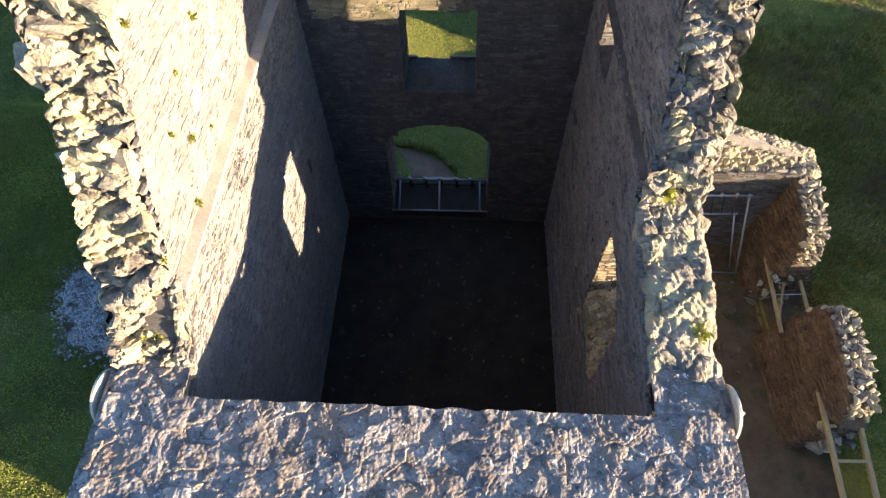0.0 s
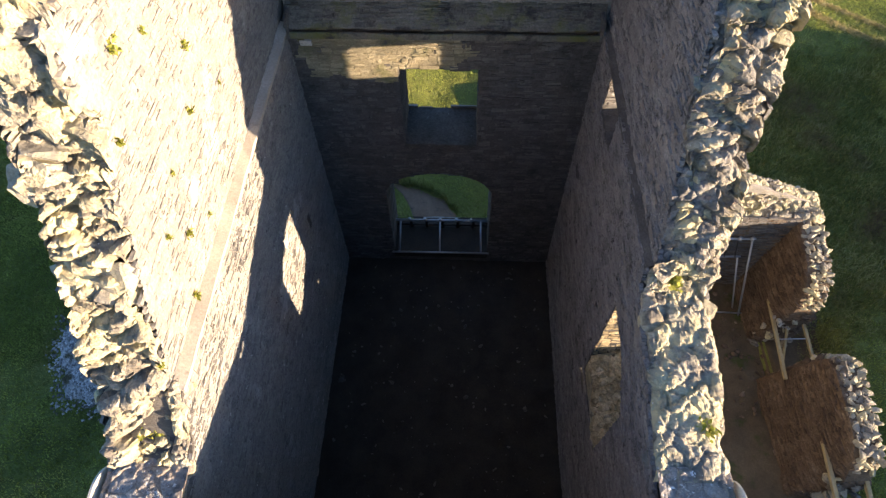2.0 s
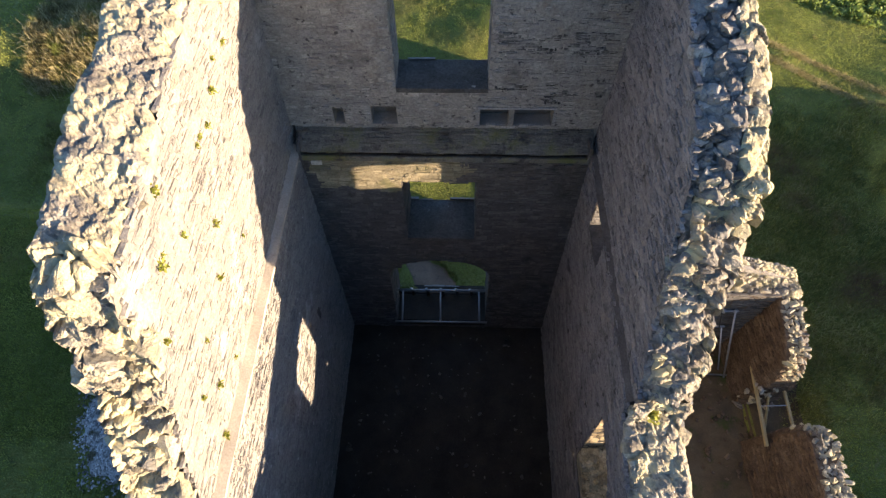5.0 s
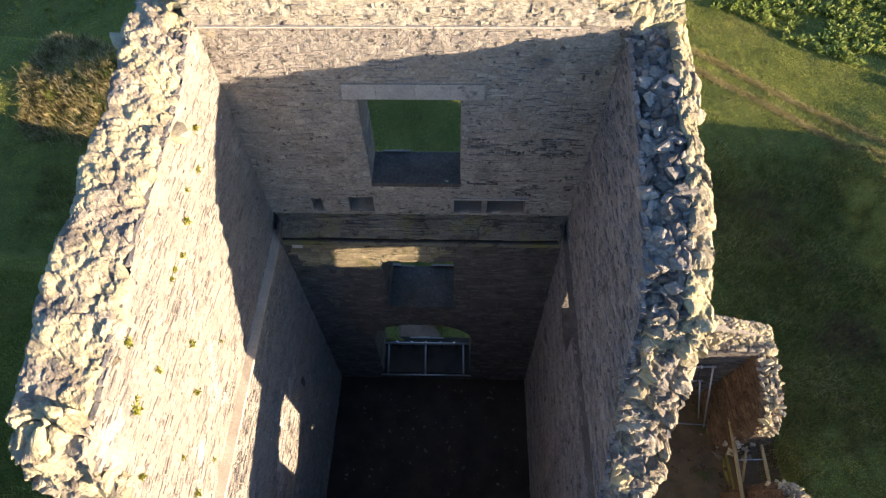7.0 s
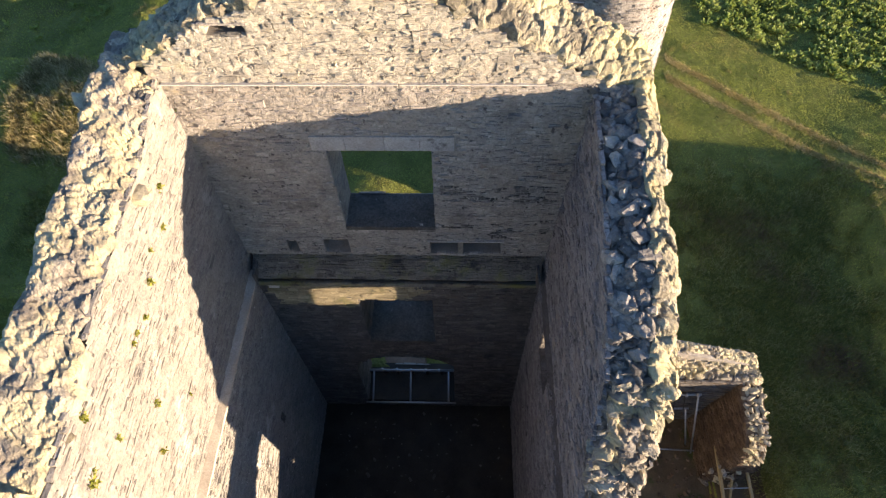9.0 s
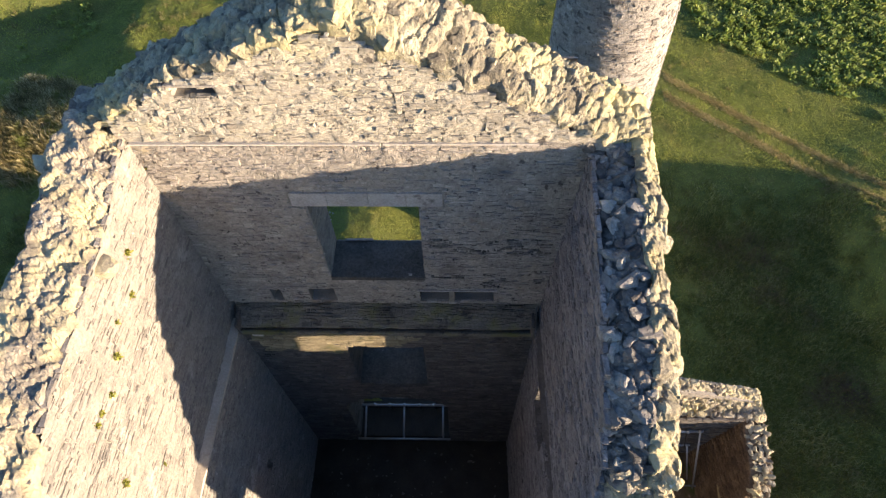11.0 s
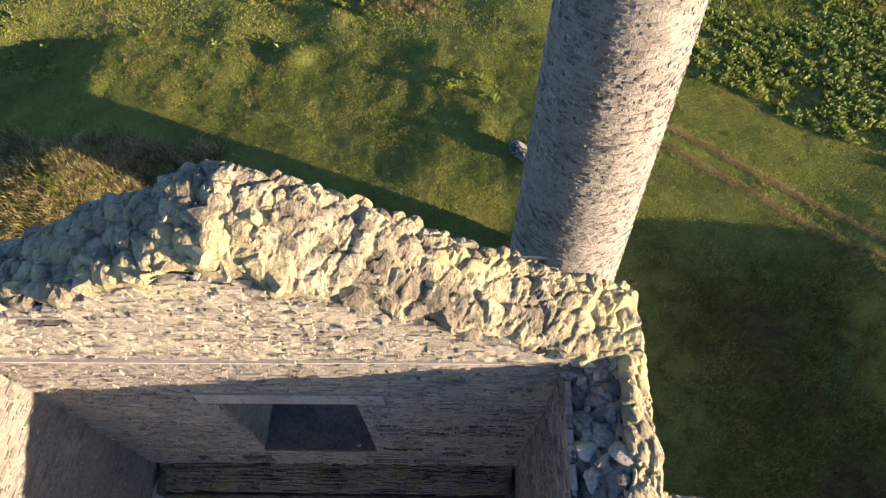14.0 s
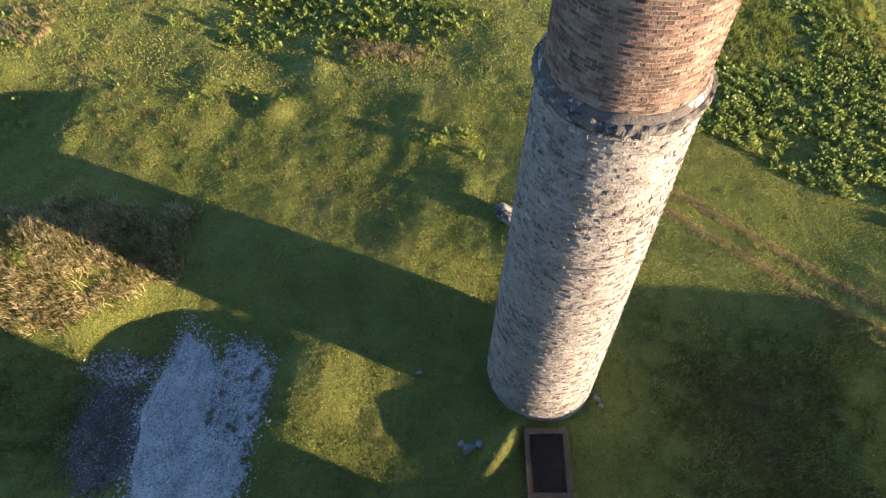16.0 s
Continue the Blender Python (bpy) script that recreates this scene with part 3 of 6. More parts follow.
ARCH = (-2.24, 1.0, flat(0.35), arch)
WIN_LOW = (-1.5, 0.45, flat(5.77), flat(8.35))
WIN_HIGH = (-1.45, 0.6, flat(11.05), flat(13.6))
win_head = line([(4.8, 6.75), (5.2, 7.1), (5.9, 7.42), (6.85, 7.5)])
WIN_RIGHT = (4.85, 6.8, flat(4.15), win_head)
SLIT = (9.93, 11.16, flat(8.40), flat(LEDGE))
SLIT_TOP = (9.93, 11.16, flat(LEDGE), flat(9.54))
PUTLOG = (6.40, 6.97, flat(3.74), flat(4.0))
HOLE_L = (10.25, 10.45, flat(4.85), flat(5.3))
BEAM_1 = (-3.0, -2.75, flat(9.92), flat(10.45))
BEAM_2 = (-2.1, -1.5, flat(9.92), flat(10.5))
BEAM_3 = (0.45, 2.15, flat(9.9), flat(10.48))


def clear_of(openings, margin=0.0):
    def ok(a, z):
        return not any(o[0] - margin < a < o[1] + margin and o[2](a) - margin < z < o[3](a) + margin for o in openings)
    return ok


def low(top, cap):
    return lambda a: min(top(a), cap)


# west wall
west = thing("wall_west", "ruined grey slatestone side wall with a broken sloping top", "wall", kind="structure")
wall_core(1, NEAR_OUT, BACK_OUT, low(left_top, LEDGE), LEFT_OUT, LEFT_IN, BASE, [HOLE_L], step=0.1).make("core", M_SHADESTONE, west)
wall_core(1, 4.3, BACK_OUT, lambda a: max(left_top(a) - 0.42, LEDGE - 0.3), LEFT_OUT + 0.1, LEFT_UP, LEDGE, step=0.08).make("upper_core", M_CORE, west, bend=lean_left)
# east wall
east = thing("wall_east", "ruined grey slatestone side wall pierced by a window and a slit", "wall", kind="structure")
wall_core(1, NEAR_OUT, BACK_OUT, low(lambda a: right_top(a) - (0.26 if a > 3.2 else 0.0), LEDGE), RIGHT_IN, RIGHT_OUT, BASE, [WIN_RIGHT, SLIT, PUTLOG]).make("core", M_SHADESTONE, east)
wall_core(1, 6.4, BACK_OUT, lambda a: max(right_top(a) - 0.42, LEDGE), RIGHT_UP, RIGHT_OUT - 0.04, LEDGE, [SLIT_TOP], step=0.08).make("upper_core", M_SHADESTONE, east, bend=lean_right)
s = Soup()
s.box((RIGHT_IN - 0.015, 6.39, 3.70), (RIGHT_IN + 0.25, 6.77, 4.03))
s.box((RIGHT_OUT - 0.25, 6.68, 3.70), (RIGHT_OUT + 0.015, 6.98, 4.03))
s.make("putlog_cheeks", M_SHADESTONE, east)
# gable wall
north = thing("wall_north", "tall grey stone gable wall with two windows and an arched doorway", "wall", kind="structure")
wall_core(0, LEFT_IN, RIGHT_IN, flat(LEDGE - 0.22), BACK_IN, BACK_OUT, BASE, [ARCH, WIN_LOW]).make("core", M_SHADESTONE, north)
wall_core(0, LEFT_IN, RIGHT_IN, flat(LEDGE), BACK_IN + 0.2, BACK_OUT, LEDGE - 0.22).make("groove_core", M_SHADESTONE, north)
wall_core(0, LEFT_UP + 0.1, RIGHT_UP, lambda a: gable_in(a) - 0.24, BACK_UP, BACK_OUT, LEDGE, [WIN_HIGH, BEAM_1, BEAM_2, BEAM_3, (-2.84, -2.2, flat(16.2), flat(16.42))], step=0.1).make("upper_core", M_CORE, north)
# Pocket backs take the shade-toned stone, so the recesses look deep.
for o in (BEAM_1, BEAM_2, BEAM_3):
    s = Soup()
    s.box((o[0] - 0.02, BACK_UP + 0.42, o[2](0) - 0.02), (o[1] + 0.02, BACK_OUT - 0.05, o[3](0) + 0.02))
    s.make("pocket_back", M_SHADESTONE, north)
s = Soup()
s.box((BEAM_3[0] - 0.05, BACK_UP - 0.06, BEAM_3[3](0) - 0.01), (BEAM_3[1] + 0.05, BACK_UP + 0.2, BEAM_3[3](0) + 0.035))
s.make("pocket_slate", M_LINTEL, north, "thin pale slate over a beam pocket")
s = Soup()
s.box((-2.9, BACK_UP - 0.045, 16.40), (-2.14, BACK_UP + 0.2, 16.44))
s.make("slot_lintel", M_NORTH, north, "pale slab over a small gable slot")
s = Soup()
s.box((-2.86, BACK_UP + 0.3, 16.18), (-2.18, BACK_UP + 0.5, 16.46))
s.make("pocket_back", M_SHADESTONE, north)
s = Soup()
s.box((1.12, BACK_UP - 0.02, BEAM_3[2](0)), (1.24, BACK_UP + 0.24, BEAM_3[3](0)))
s.make("pocket_pier", M_FACE, north)
heap = wall_core(0, LEFT_OUT + 0.3, RIGHT_OUT, lambda a: max(gable_out(a) - 0.12, 15.2), BACK_OUT - 0.45, BACK_OUT, 15.1)
heap.make("gable_core", M_CORE, north)
# bob wall
south = thing("wall_south", "low thick end wall capped with lichened mortar", "wall", kind="structure")
wall_core(0, LEFT_IN, RIGHT_IN, flat(NEAR_TOP - 0.1), NEAR_OUT, NEAR_IN, BASE).make("core", M_CORE, south)


def face_y(rng_seed, x, out, y0, y1, z0, z1, keep, name, parent, hs=(0.03, 0.085), ls=(0.06, 0.25), bend=None, proud=(0.0, 0.035), material=None, holes=(), gap=0.008):
    """A stone face on a wall along y; out is +1 or -1: the way that it looks along x."""
    rng = np.random.default_rng(rng_seed)
    v, f = stone_faces(rng, courses(rng, y0, y1, z0, z1, hs, ls, keep, gap, holes), lambda u, w, d: (x + out * d, u, w), proud)
    if out < 0:
        f = f[:, ::-1]
    return link_mesh(name, bend(v) if bend else v, f, material or M_FACE, parent, kind="stuff")


def face_x(rng_seed, y, out, x0, x1, z0, z1, keep, name, parent, hs=(0.05, 0.10), ls=(0.12, 0.32), proud=(0.0, 0.035), material=None, holes=(), gap=0.008):
    rng = np.random.default_rng(rng_seed)
    v, f = stone_faces(rng, courses(rng, x0, x1, z0, z1, hs, ls, keep, gap, holes), lambda u, w, d: (u, y + out * d, w), proud)
    if out > 0:
        f = f[:, ::-1]
    return link_mesh(name, v, f, material or M_FACE, parent, kind="stuff")


def pointing(name, parent, material, place, u0, u1, v0, v1, keep, level=0.006, swell=0.015, step=0.045, seed=0.0, bend=None, flip=False, pits=0.006):
    """Weathered mortar that laps over parts of the stones behind it and leaves others standing out."""
    nu, nv = max(2, int((u1 - u0) / step)), max(2, int((v1 - v0) / step))
    us, vs_ = np.linspace(u0, u1, nu), np.linspace(v0, v1, nv)
    U, V = np.meshgrid(us, vs_)
    D = np.array([level + swell * (0.8 * noise.noise(Vector((a * 0.9, b * 0.9, seed))) + 1.0 * noise.noise(Vector((a * 3.1, b * 5.2, seed + 3))) + 0.8 * noise.noise(Vector((a * 8.0, b * 15.0, seed + 7)))) for a, b in zip(U.ravel(), V.ravel())])
    pts = np.stack(place(U.ravel(), V.ravel(), D), 1)
    rng = np.random.default_rng(int(seed * 10) + 5)
    fs = []
    for j in range(nv - 1):
        for i in range(nu - 1):
            corners_ok = keep((us[i] + us[i + 1]) / 2, (vs_[j] + vs_[j + 1]) / 2)
            if corners_ok and rng.random() > pits:
                k = j * nu + i
                fs.append((k, k + 1, k + nu + 1, k + nu))
    if flip:
        fs = [f[::-1] for f in fs]
    return link_mesh(name, bend(pts) if bend else pts, fs, material, parent)


ok_w = clear_of([HOLE_L])
face_y(1, LEFT_IN, 1, NEAR_IN, BACK_IN, -0.3, LEDGE, lambda a, z: z < min(left_top(a) - 0.05, LEDGE - 0.12) and ok_w(a, z), "facing", west, holes=[HOLE_L], gap=0.013)
face_y(2, LEFT_UP, 1, 3.9, BACK_UP, LEDGE, 15.6, lambda a, z: z < left_top(a) - 0.08, "upper_facing", west, (0.035, 0.10), (0.07, 0.30), bend=lean_left, proud=(0.0, 0.022), gap=0.006)
pointing("pointing", west, M_LIME, lambda u, w, d: (LEFT_UP + d, u, w), 3.95, BACK_UP, LEDGE + 0.02, 15.5, lambda a, z: z < left_top(a) - 0.12, 0.010, 0.015, 0.045, 1.0, lean_left)
ok_w3 = clear_of([HOLE_L], 0.03)
pointing("pointing", west, M_LIME, lambda u, w, d: (LEFT_IN + d, u, w), NEAR_IN + 0.05, BACK_IN, -0.2, LEDGE - 0.05, lambda a, z: z < left_top(a) - 0.1 and ok_w3(a, z), 0.010, 0.016, 0.06, 2.0)
face_y(3, LEFT_OUT, -1, NEAR_OUT, BACK_OUT, BASE, 15.6, lambda a, z: z < min(left_top(a), LEDGE) - 0.1, "outer_facing", west, (0.14, 0.26), (0.3, 0.7))
face_y(4, LEFT_OUT + 0.1, -1, 3.9, BACK_OUT, LEDGE, 15.6, lambda a, z: z < left_top(a) - 0.3, "upper_outer_facing", west, (0.14, 0.26), (0.3, 0.7), bend=lean_left)
ok_e = clear_of([WIN_RIGHT, SLIT, SLIT_TOP, PUTLOG])
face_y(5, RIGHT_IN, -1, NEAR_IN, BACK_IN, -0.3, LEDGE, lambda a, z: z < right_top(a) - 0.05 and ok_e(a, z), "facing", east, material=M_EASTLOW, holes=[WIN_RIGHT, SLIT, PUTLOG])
ok_e3 = clear_of([WIN_RIGHT, SLIT, SLIT_TOP, PUTLOG], 0.03)
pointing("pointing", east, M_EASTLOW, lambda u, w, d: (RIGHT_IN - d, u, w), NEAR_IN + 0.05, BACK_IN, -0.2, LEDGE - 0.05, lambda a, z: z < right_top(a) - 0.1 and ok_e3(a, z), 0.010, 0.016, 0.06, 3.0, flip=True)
pointing("pointing", east, M_EASTWALL, lambda u, w, d: (RIGHT_UP - d, u, w), 6.5, BACK_UP, LEDGE + 0.05, 15.3, lambda a, z: z < right_top(a) - 0.12 and ok_e3(a, z), 0.010, 0.018, 0.045, 4.0, lean_right, True)
face_y(6, RIGHT_UP, -1, 6.4, BACK_UP, LEDGE, 15.4, lambda a, z: z < right_top(a) - 0.08 and ok_e(a, z), "upper_facing", east, (0.04, 0.10), (0.08, 0.30), bend=lean_right, material=M_EASTWALL)
face_y(7, RIGHT_OUT, 1, NEAR_OUT, BACK_OUT, BASE, 15.6, lambda a, z: z < right_top(a) - 0.5 and ok_e(a, z), "outer_facing", east, (0.14, 0.26), (0.3, 0.7), bend=lean_right, holes=[WIN_RIGHT, SLIT, PUTLOG])
def mossy_sunpatch(a, z):
    """Where the wall under the ledge is pale with lichen and a painted sun patch."""
    return ((a + 1.7) / 1.9) ** 2 + ((z - 8.8) / 0.95) ** 2 < 1 + 0.9 * noise.noise(Vector((a * 1.3, z * 2.2, 4.0)))


ok_n = clear_of([ARCH, WIN_LOW])
# Lower gable face: interior shade is put into the stone's dark tone.
face_x(8, BACK_IN, -1, LEFT_IN, RIGHT_IN, -0.3, 7.9, lambda a, z: ok_n(a, z), "facing", north, (0.05, 0.14), (0.10, 0.40), material=M_SHADESTONE, gap=0.012, holes=[ARCH, WIN_LOW])
face_x(18, BACK_IN, -1, LEFT_IN, RIGHT_IN, 7.92, LEDGE - 0.25, lambda a, z: ok_n(a, z) and z < LEDGE - 0.20 and mossy_sunpatch(a, z), "mossy_facing", north, (0.06, 0.15), (0.12, 0.45), material=M_MOSSYSUN, gap=0.010, holes=[ARCH, WIN_LOW])
face_x(19, BACK_IN, -1, LEFT_IN, RIGHT_IN, 7.92, LEDGE - 0.25, lambda a, z: ok_n(a, z) and z < LEDGE - 0.20 and not mossy_sunpatch(a, z), "damp_facing", north, (0.05, 0.14), (0.10, 0.40), material=M_SHADESTONE, gap=0.012, holes=[ARCH, WIN_LOW])
ok_n3 = clear_of([ARCH, WIN_LOW], 0.03)
pointing("pointing", north, M_SHADELIME, lambda u, w, d: (u, BACK_IN - d, w), LEFT_IN, RIGHT_IN, -0.2, 7.95, ok_n3, 0.010, 0.016, 0.06, 5.0)
pointing("pointing", north, M_MOSSYSUN, lambda u, w, d: (u, BACK_IN - d, w), LEFT_IN, RIGHT_IN, 7.95, LEDGE - 0.22, lambda a, z: ok_n3(a, z) and mossy_sunpatch(a, z), 0.012, 0.016, 0.05, 5.5)
pointing("pointing", north, M_SHADELIME, lambda u, w, d: (u, BACK_IN - d, w), LEFT_IN, RIGHT_IN, 7.95, LEDGE - 0.22, lambda a, z: ok_n3(a, z) and not mossy_sunpatch(a, z), 0.010, 0.016, 0.05, 5.5)
SLOT = (-2.84, -2.2, flat(16.2), flat(16.42))
ok_g = clear_of([SLOT])
ok_n2 = clear_of([WIN_HIGH, (-1.72, 1.06, flat(13.6), flat(13.98)), BEAM_1, BEAM_2, BEAM_3])
UP_HOLES = [WIN_HIGH, (-1.72, 1.06, flat(13.6), flat(13.98)), BEAM_1, BEAM_2, BEAM_3]
face_x(9, BACK_UP, -1, LEFT_UP, RIGHT_UP + 0.15, 9.85, 15.25, lambda a, z: z < gable_in(a) - 0.05 and ok_n2(a, z), "upper_facing", north, (0.035, 0.10), (0.07, 0.32), (0.0, 0.04), M_NORTH, gap=0.012, holes=UP_HOLES)
ok_n4 = clear_of(UP_HOLES, 0.025)
pointing("pointing", north, M_LIMEN, lambda u, w, d: (u, BACK_UP - d, w), LEFT_UP, RIGHT_UP + 0.15, 9.86, 15.25, lambda a, z: z < gable_in(a) - 0.1 and ok_n4(a, z), 0.016, 0.024, 0.04, 6.0)
face_x(10, BACK_UP, -1, LEFT_UP, RIGHT_OUT, 15.27, 17.5, lambda a, z: z < gable_in(a) - 0.10 and ok_g(a, z), "gable_facing", north, (0.04, 0.11), (0.07, 0.26), (0.0, 0.042), M_GABLEFACE, gap=0.008, holes=[SLOT])
ok_g3 = clear_of([SLOT], 0.02)
pointing("pointing", north, M_GABLEFACE, lambda u, w, d: (u, BACK_UP - d, w), LEFT_UP, RIGHT_OUT, 15.25, 17.4, lambda a, z: z < gable_in(a) - 0.12 and ok_g3(a, z), 0.020, 0.026, 0.035, 7.0, pits=0.012)
face_x(11, BACK_OUT, 1, LEFT_OUT, RIGHT_OUT, BASE, 17.6, lambda a, z: z < gable_out(a) - 0.15 and clear_of([ARCH, WIN_LOW, WIN_HIGH])(a, z), "outer_facing", north, (0.14, 0.26), (0.3, 0.7), holes=[ARCH, WIN_LOW, WIN_HIGH])
face_x(12, NEAR_OUT, -1, LEFT_OUT, RIGHT_OUT, BASE, NEAR_TOP - 0.1, lambda a, z: True, "outer_facing", south, (0.14, 0.26), (0.3, 0.7))
face_x(13, NEAR_IN, 1, LEFT_IN, RIGHT_IN, -0.3, NEAR_TOP - 0.12, lambda a, z: z < NEAR_TOP - 0.26, "facing", south, (0.12, 0.22), (0.3, 0.6))

# ledges
def wedge(name, material, parent, pts, a0, a1, axis):
    """A prism of the section pts ((across, z) rows, anticlockwise) drawn out along axis."""
    soup, n = Soup(), len(pts)
    cuts = np.linspace(a0, a1, 24)
    vs = [((p[0], a, p[1]) if axis else (a, p[0], p[1])) for a in cuts for p in pts]
    fs = [(i * n + j, i * n + (j + 1) % n, (i + 1) * n + (j + 1) % n, (i + 1) * n + j) for i in range(len(cuts) - 1) for j in range(n)]
    fs += [tuple(range(n))[::-1], tuple(range((len(cuts) - 1) * n, len(cuts) * n))]
    v = np.array(vs)
    v += np.random.default_rng(3).uniform(-0.012, 0.012, v.shape)
    soup.add(v, fs)
    return soup.make(name, material, parent)


wedge("ledge", M_LEDGE, north, [(BACK_UP + 0.03, LEDGE - 0.02), (BACK_UP + 0.03, LEDGE + 0.40), (BACK_IN - 0.02, LEDGE + 0.06), (BACK_IN - 0.02, LEDGE + 0.02)], LEFT_IN - 0.02, RIGHT_IN + 0.02, 0)
rl = np.random.default_rng(14)
v_, f_ = stone_faces(rl, courses(rl, LEFT_IN, RIGHT_IN, 0.0, 0.50, (0.03, 0.07), (0.10, 0.35), lambda a, z: True), lambda u, w, d: (u, BACK_IN - 0.03 + 0.98 * w - 0.55 * d, LEDGE + 0.05 + 0.68 * w + 0.8 * d), (0.0, 0.03))
link_mesh("ledge_stones", v_, f_, M_LEDGE, north, kind="stuff")
s = Soup()
s.box((LEFT_IN + 0.10, BACK_IN - 0.08, LEDGE - 0.14), (RIGHT_IN - 0.12, BACK_IN + 0.02, LEDGE - 0.10))
s.make("ledge_groove", M_SHADESTONE, north, "dark open groove under the ledge")
for k_, (a_, b_) in enumerate(((LEFT_IN + 0.08, -2.1), (-2.09, -0.2), (-0.19, 1.4), (1.41, RIGHT_IN - 0.1))):
    s = Soup()
    s.box((a_, BACK_IN - 0.125, LEDGE - 0.16), (b_, BACK_IN - 0.075, LEDGE - 0.015 - 0.012 * (k_ % 2)))
    s.make("ledge_slate", M_LEDGE, north, "thin projecting slate course")
for x_ in (LEFT_IN + 0.05, RIGHT_IN - 0.11):
    s = Soup()
    s.box((x_, BACK_IN - 0.13, LEDGE - 0.16), (x_ + 0.06, BACK_IN + 0.25, LEDGE + 0.34))
    s.make("ledge_return", M_SHADESTONE, north, "dark upright end of the ledge")
s = Soup()
s.box((-3.68, BACK_IN - 0.06, 9.02), (-3.42, BACK_IN + 0.05, 9.15))
s.make("pale_stone", M_STRING, north, "single pale stone under the ledge")
s = Soup()
s.box((-3.95, BACK_UP - 0.075, 15.235), (0.1, BACK_UP + 0.1, 15.262))
s.box((0.13, BACK_UP - 0.06, 15.225), (2.6, BACK_UP + 0.1, 15.25))
s.make("string_course", M_STRING, north, "thin pale string course")
wedge("ledge", M_SAND, west, [(LEFT_UP - 0.03, LEDGE - 0.05), (LEFT_IN + 0.045, LEDGE - 0.05), (LEFT_IN + 0.045, LEDGE + 0.012), (LEFT_UP - 0.03, LEDGE + 0.065)], 4.2, BACK_IN + 0.2, 1)
wedge("ledge", M_SHADESTONE, east, [(RIGHT_UP + 0.03, LEDGE - 0.05), (RIGHT_UP + 0.03, LEDGE + 0.12), (RIGHT_IN - 0.01, LEDGE + 0.01), (RIGHT_IN - 0.01, LEDGE - 0.05)], 6.5, BACK_IN + 0.2, 1)
# upper window lintel and sills
for n_, (a_, b_) in enumerate(((-1.7, -1.05), (-1.04, -0.3), (-0.29, 0.38), (0.39, 1.04))):
    s = Soup()
    s.box((a_, BACK_UP - 0.035, 13.6), (b_, BACK_UP + 0.3, 13.97))
    s.make("lintel_block", M_LINTEL, north, "grey dressed lintel block")
s = Soup()
s.box((-1.45, BACK_UP - 0.05, 10.95), (0.6, BACK_OUT - 0.03, 11.07))
s.make("window_sill", M_SILL, north, "dark worn stone window sill")
s = Soup()
s.box((-1.5, BACK_IN - 0.03, 5.68), (0.45, BACK_OUT - 0.03, 5.79))
s.make("window_sill", M_SILL, north, "dark worn stone window sill")
# soot-blackened stones beside the upper window
for seed_, z0_, z1_, at_ in ((88, 12.0, 12.5, -0.02), (89, 10.6, 11.3, 0.22)):
    face_x(seed_, BACK_UP - 0.02, -1, 0.72, 3.22, z0_, z1_, lambda a, z: noise.noise(Vector((a * 1.7, z * 6.0, 3.0))) > at_, "sooty_stones", north, (0.03, 0.085), (0.06, 0.24), (0.01, 0.03), M_COLLAR)
# jamb stones of the openings, laid across the wall thickness
def jamb_y(seed, y, out, x0, x1, z0, z1, parent, material):
    face_x(seed, y, out, x0, x1, z0, z1, lambda a, z: True, "jamb_stones", parent, (0.06, 0.13), (0.14, 0.34), (0.0, 0.015), material)


jamb_y(90, WIN_RIGHT[1], -1, RIGHT_IN, RIGHT_OUT, 4.2, 7.45, east, M_GOLDEN)
jamb_y(91, SLIT[1], -1, RIGHT_IN, RIGHT_OUT, 8.40, LEDGE, east, M_FACE)
wedge("slit_sill", M_SHADESTONE, east, [(RIGHT_IN, 8.36), (RIGHT_OUT, 8.36), (RIGHT_OUT, 8.56), (RIGHT_IN, 8.45)], SLIT[0] - 0.01, SLIT[1] + 0.01, 1)
for seed_, x_, out_, z0_, z1_, y0_, m_ in ((92, WIN_HIGH[0], 1, 11.07, 13.6, BACK_UP, M_FACE), (93, WIN_HIGH[1], -1, 11.07, 13.6, BACK_UP, M_FACE), (94, WIN_LOW[0], 1, 5.79, 8.35, BACK_IN, M_SHADESTONE), (95, WIN_LOW[1], -1, 5.79, 8.35, BACK_IN, M_SHADESTONE), (96, ARCH[0], 1, 0.35, 3.4, BACK_IN, M_SHADESTONE), (97, ARCH[1], -1, 0.35, 3.4, BACK_IN, M_SHADESTONE)):
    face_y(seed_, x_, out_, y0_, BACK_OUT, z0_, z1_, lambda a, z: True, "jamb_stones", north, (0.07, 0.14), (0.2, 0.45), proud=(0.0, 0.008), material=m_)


# ---------------------------------------------------------------- rubble on the wall heads
def smooth_step(t):
    t = min(1.0, max(0.0, t))
    return t * t * (3 - 2 * t)


def along(rng, axis, a0, a1, f0, f1, top, size, pack=0.62, bury=0.1, tilt=0.22):
    """Stones packed side by side along a wall head, largest first."""
    out, tries = [], int((a1 - a0) * (f1 - f0) * 400)
    for k in range(tries):
        s = size[1] + (size[0] - size[1]) * min(1.0, k / tries * 1.25)
        a, f = rng.uniform(a0, a1), rng.uniform(f0, f1)
        z = top(a, f)
        if all((a - b) ** 2 + (f - g) ** 2 + (z - h) ** 2 > (pack * (s + t) / 2) ** 2 for b, g, h, t in out):
            out.append((a, f, z, s))
    return [((f, a, z + s * bury, s, tilt) if axis else (a, f, z + s * bury, s, tilt)) for a, f, z, s in out]


def west_head(a, f):
    return left_top(a) + 0.24 * ((LEFT_OUT + LEFT_UP) / 2 - f)


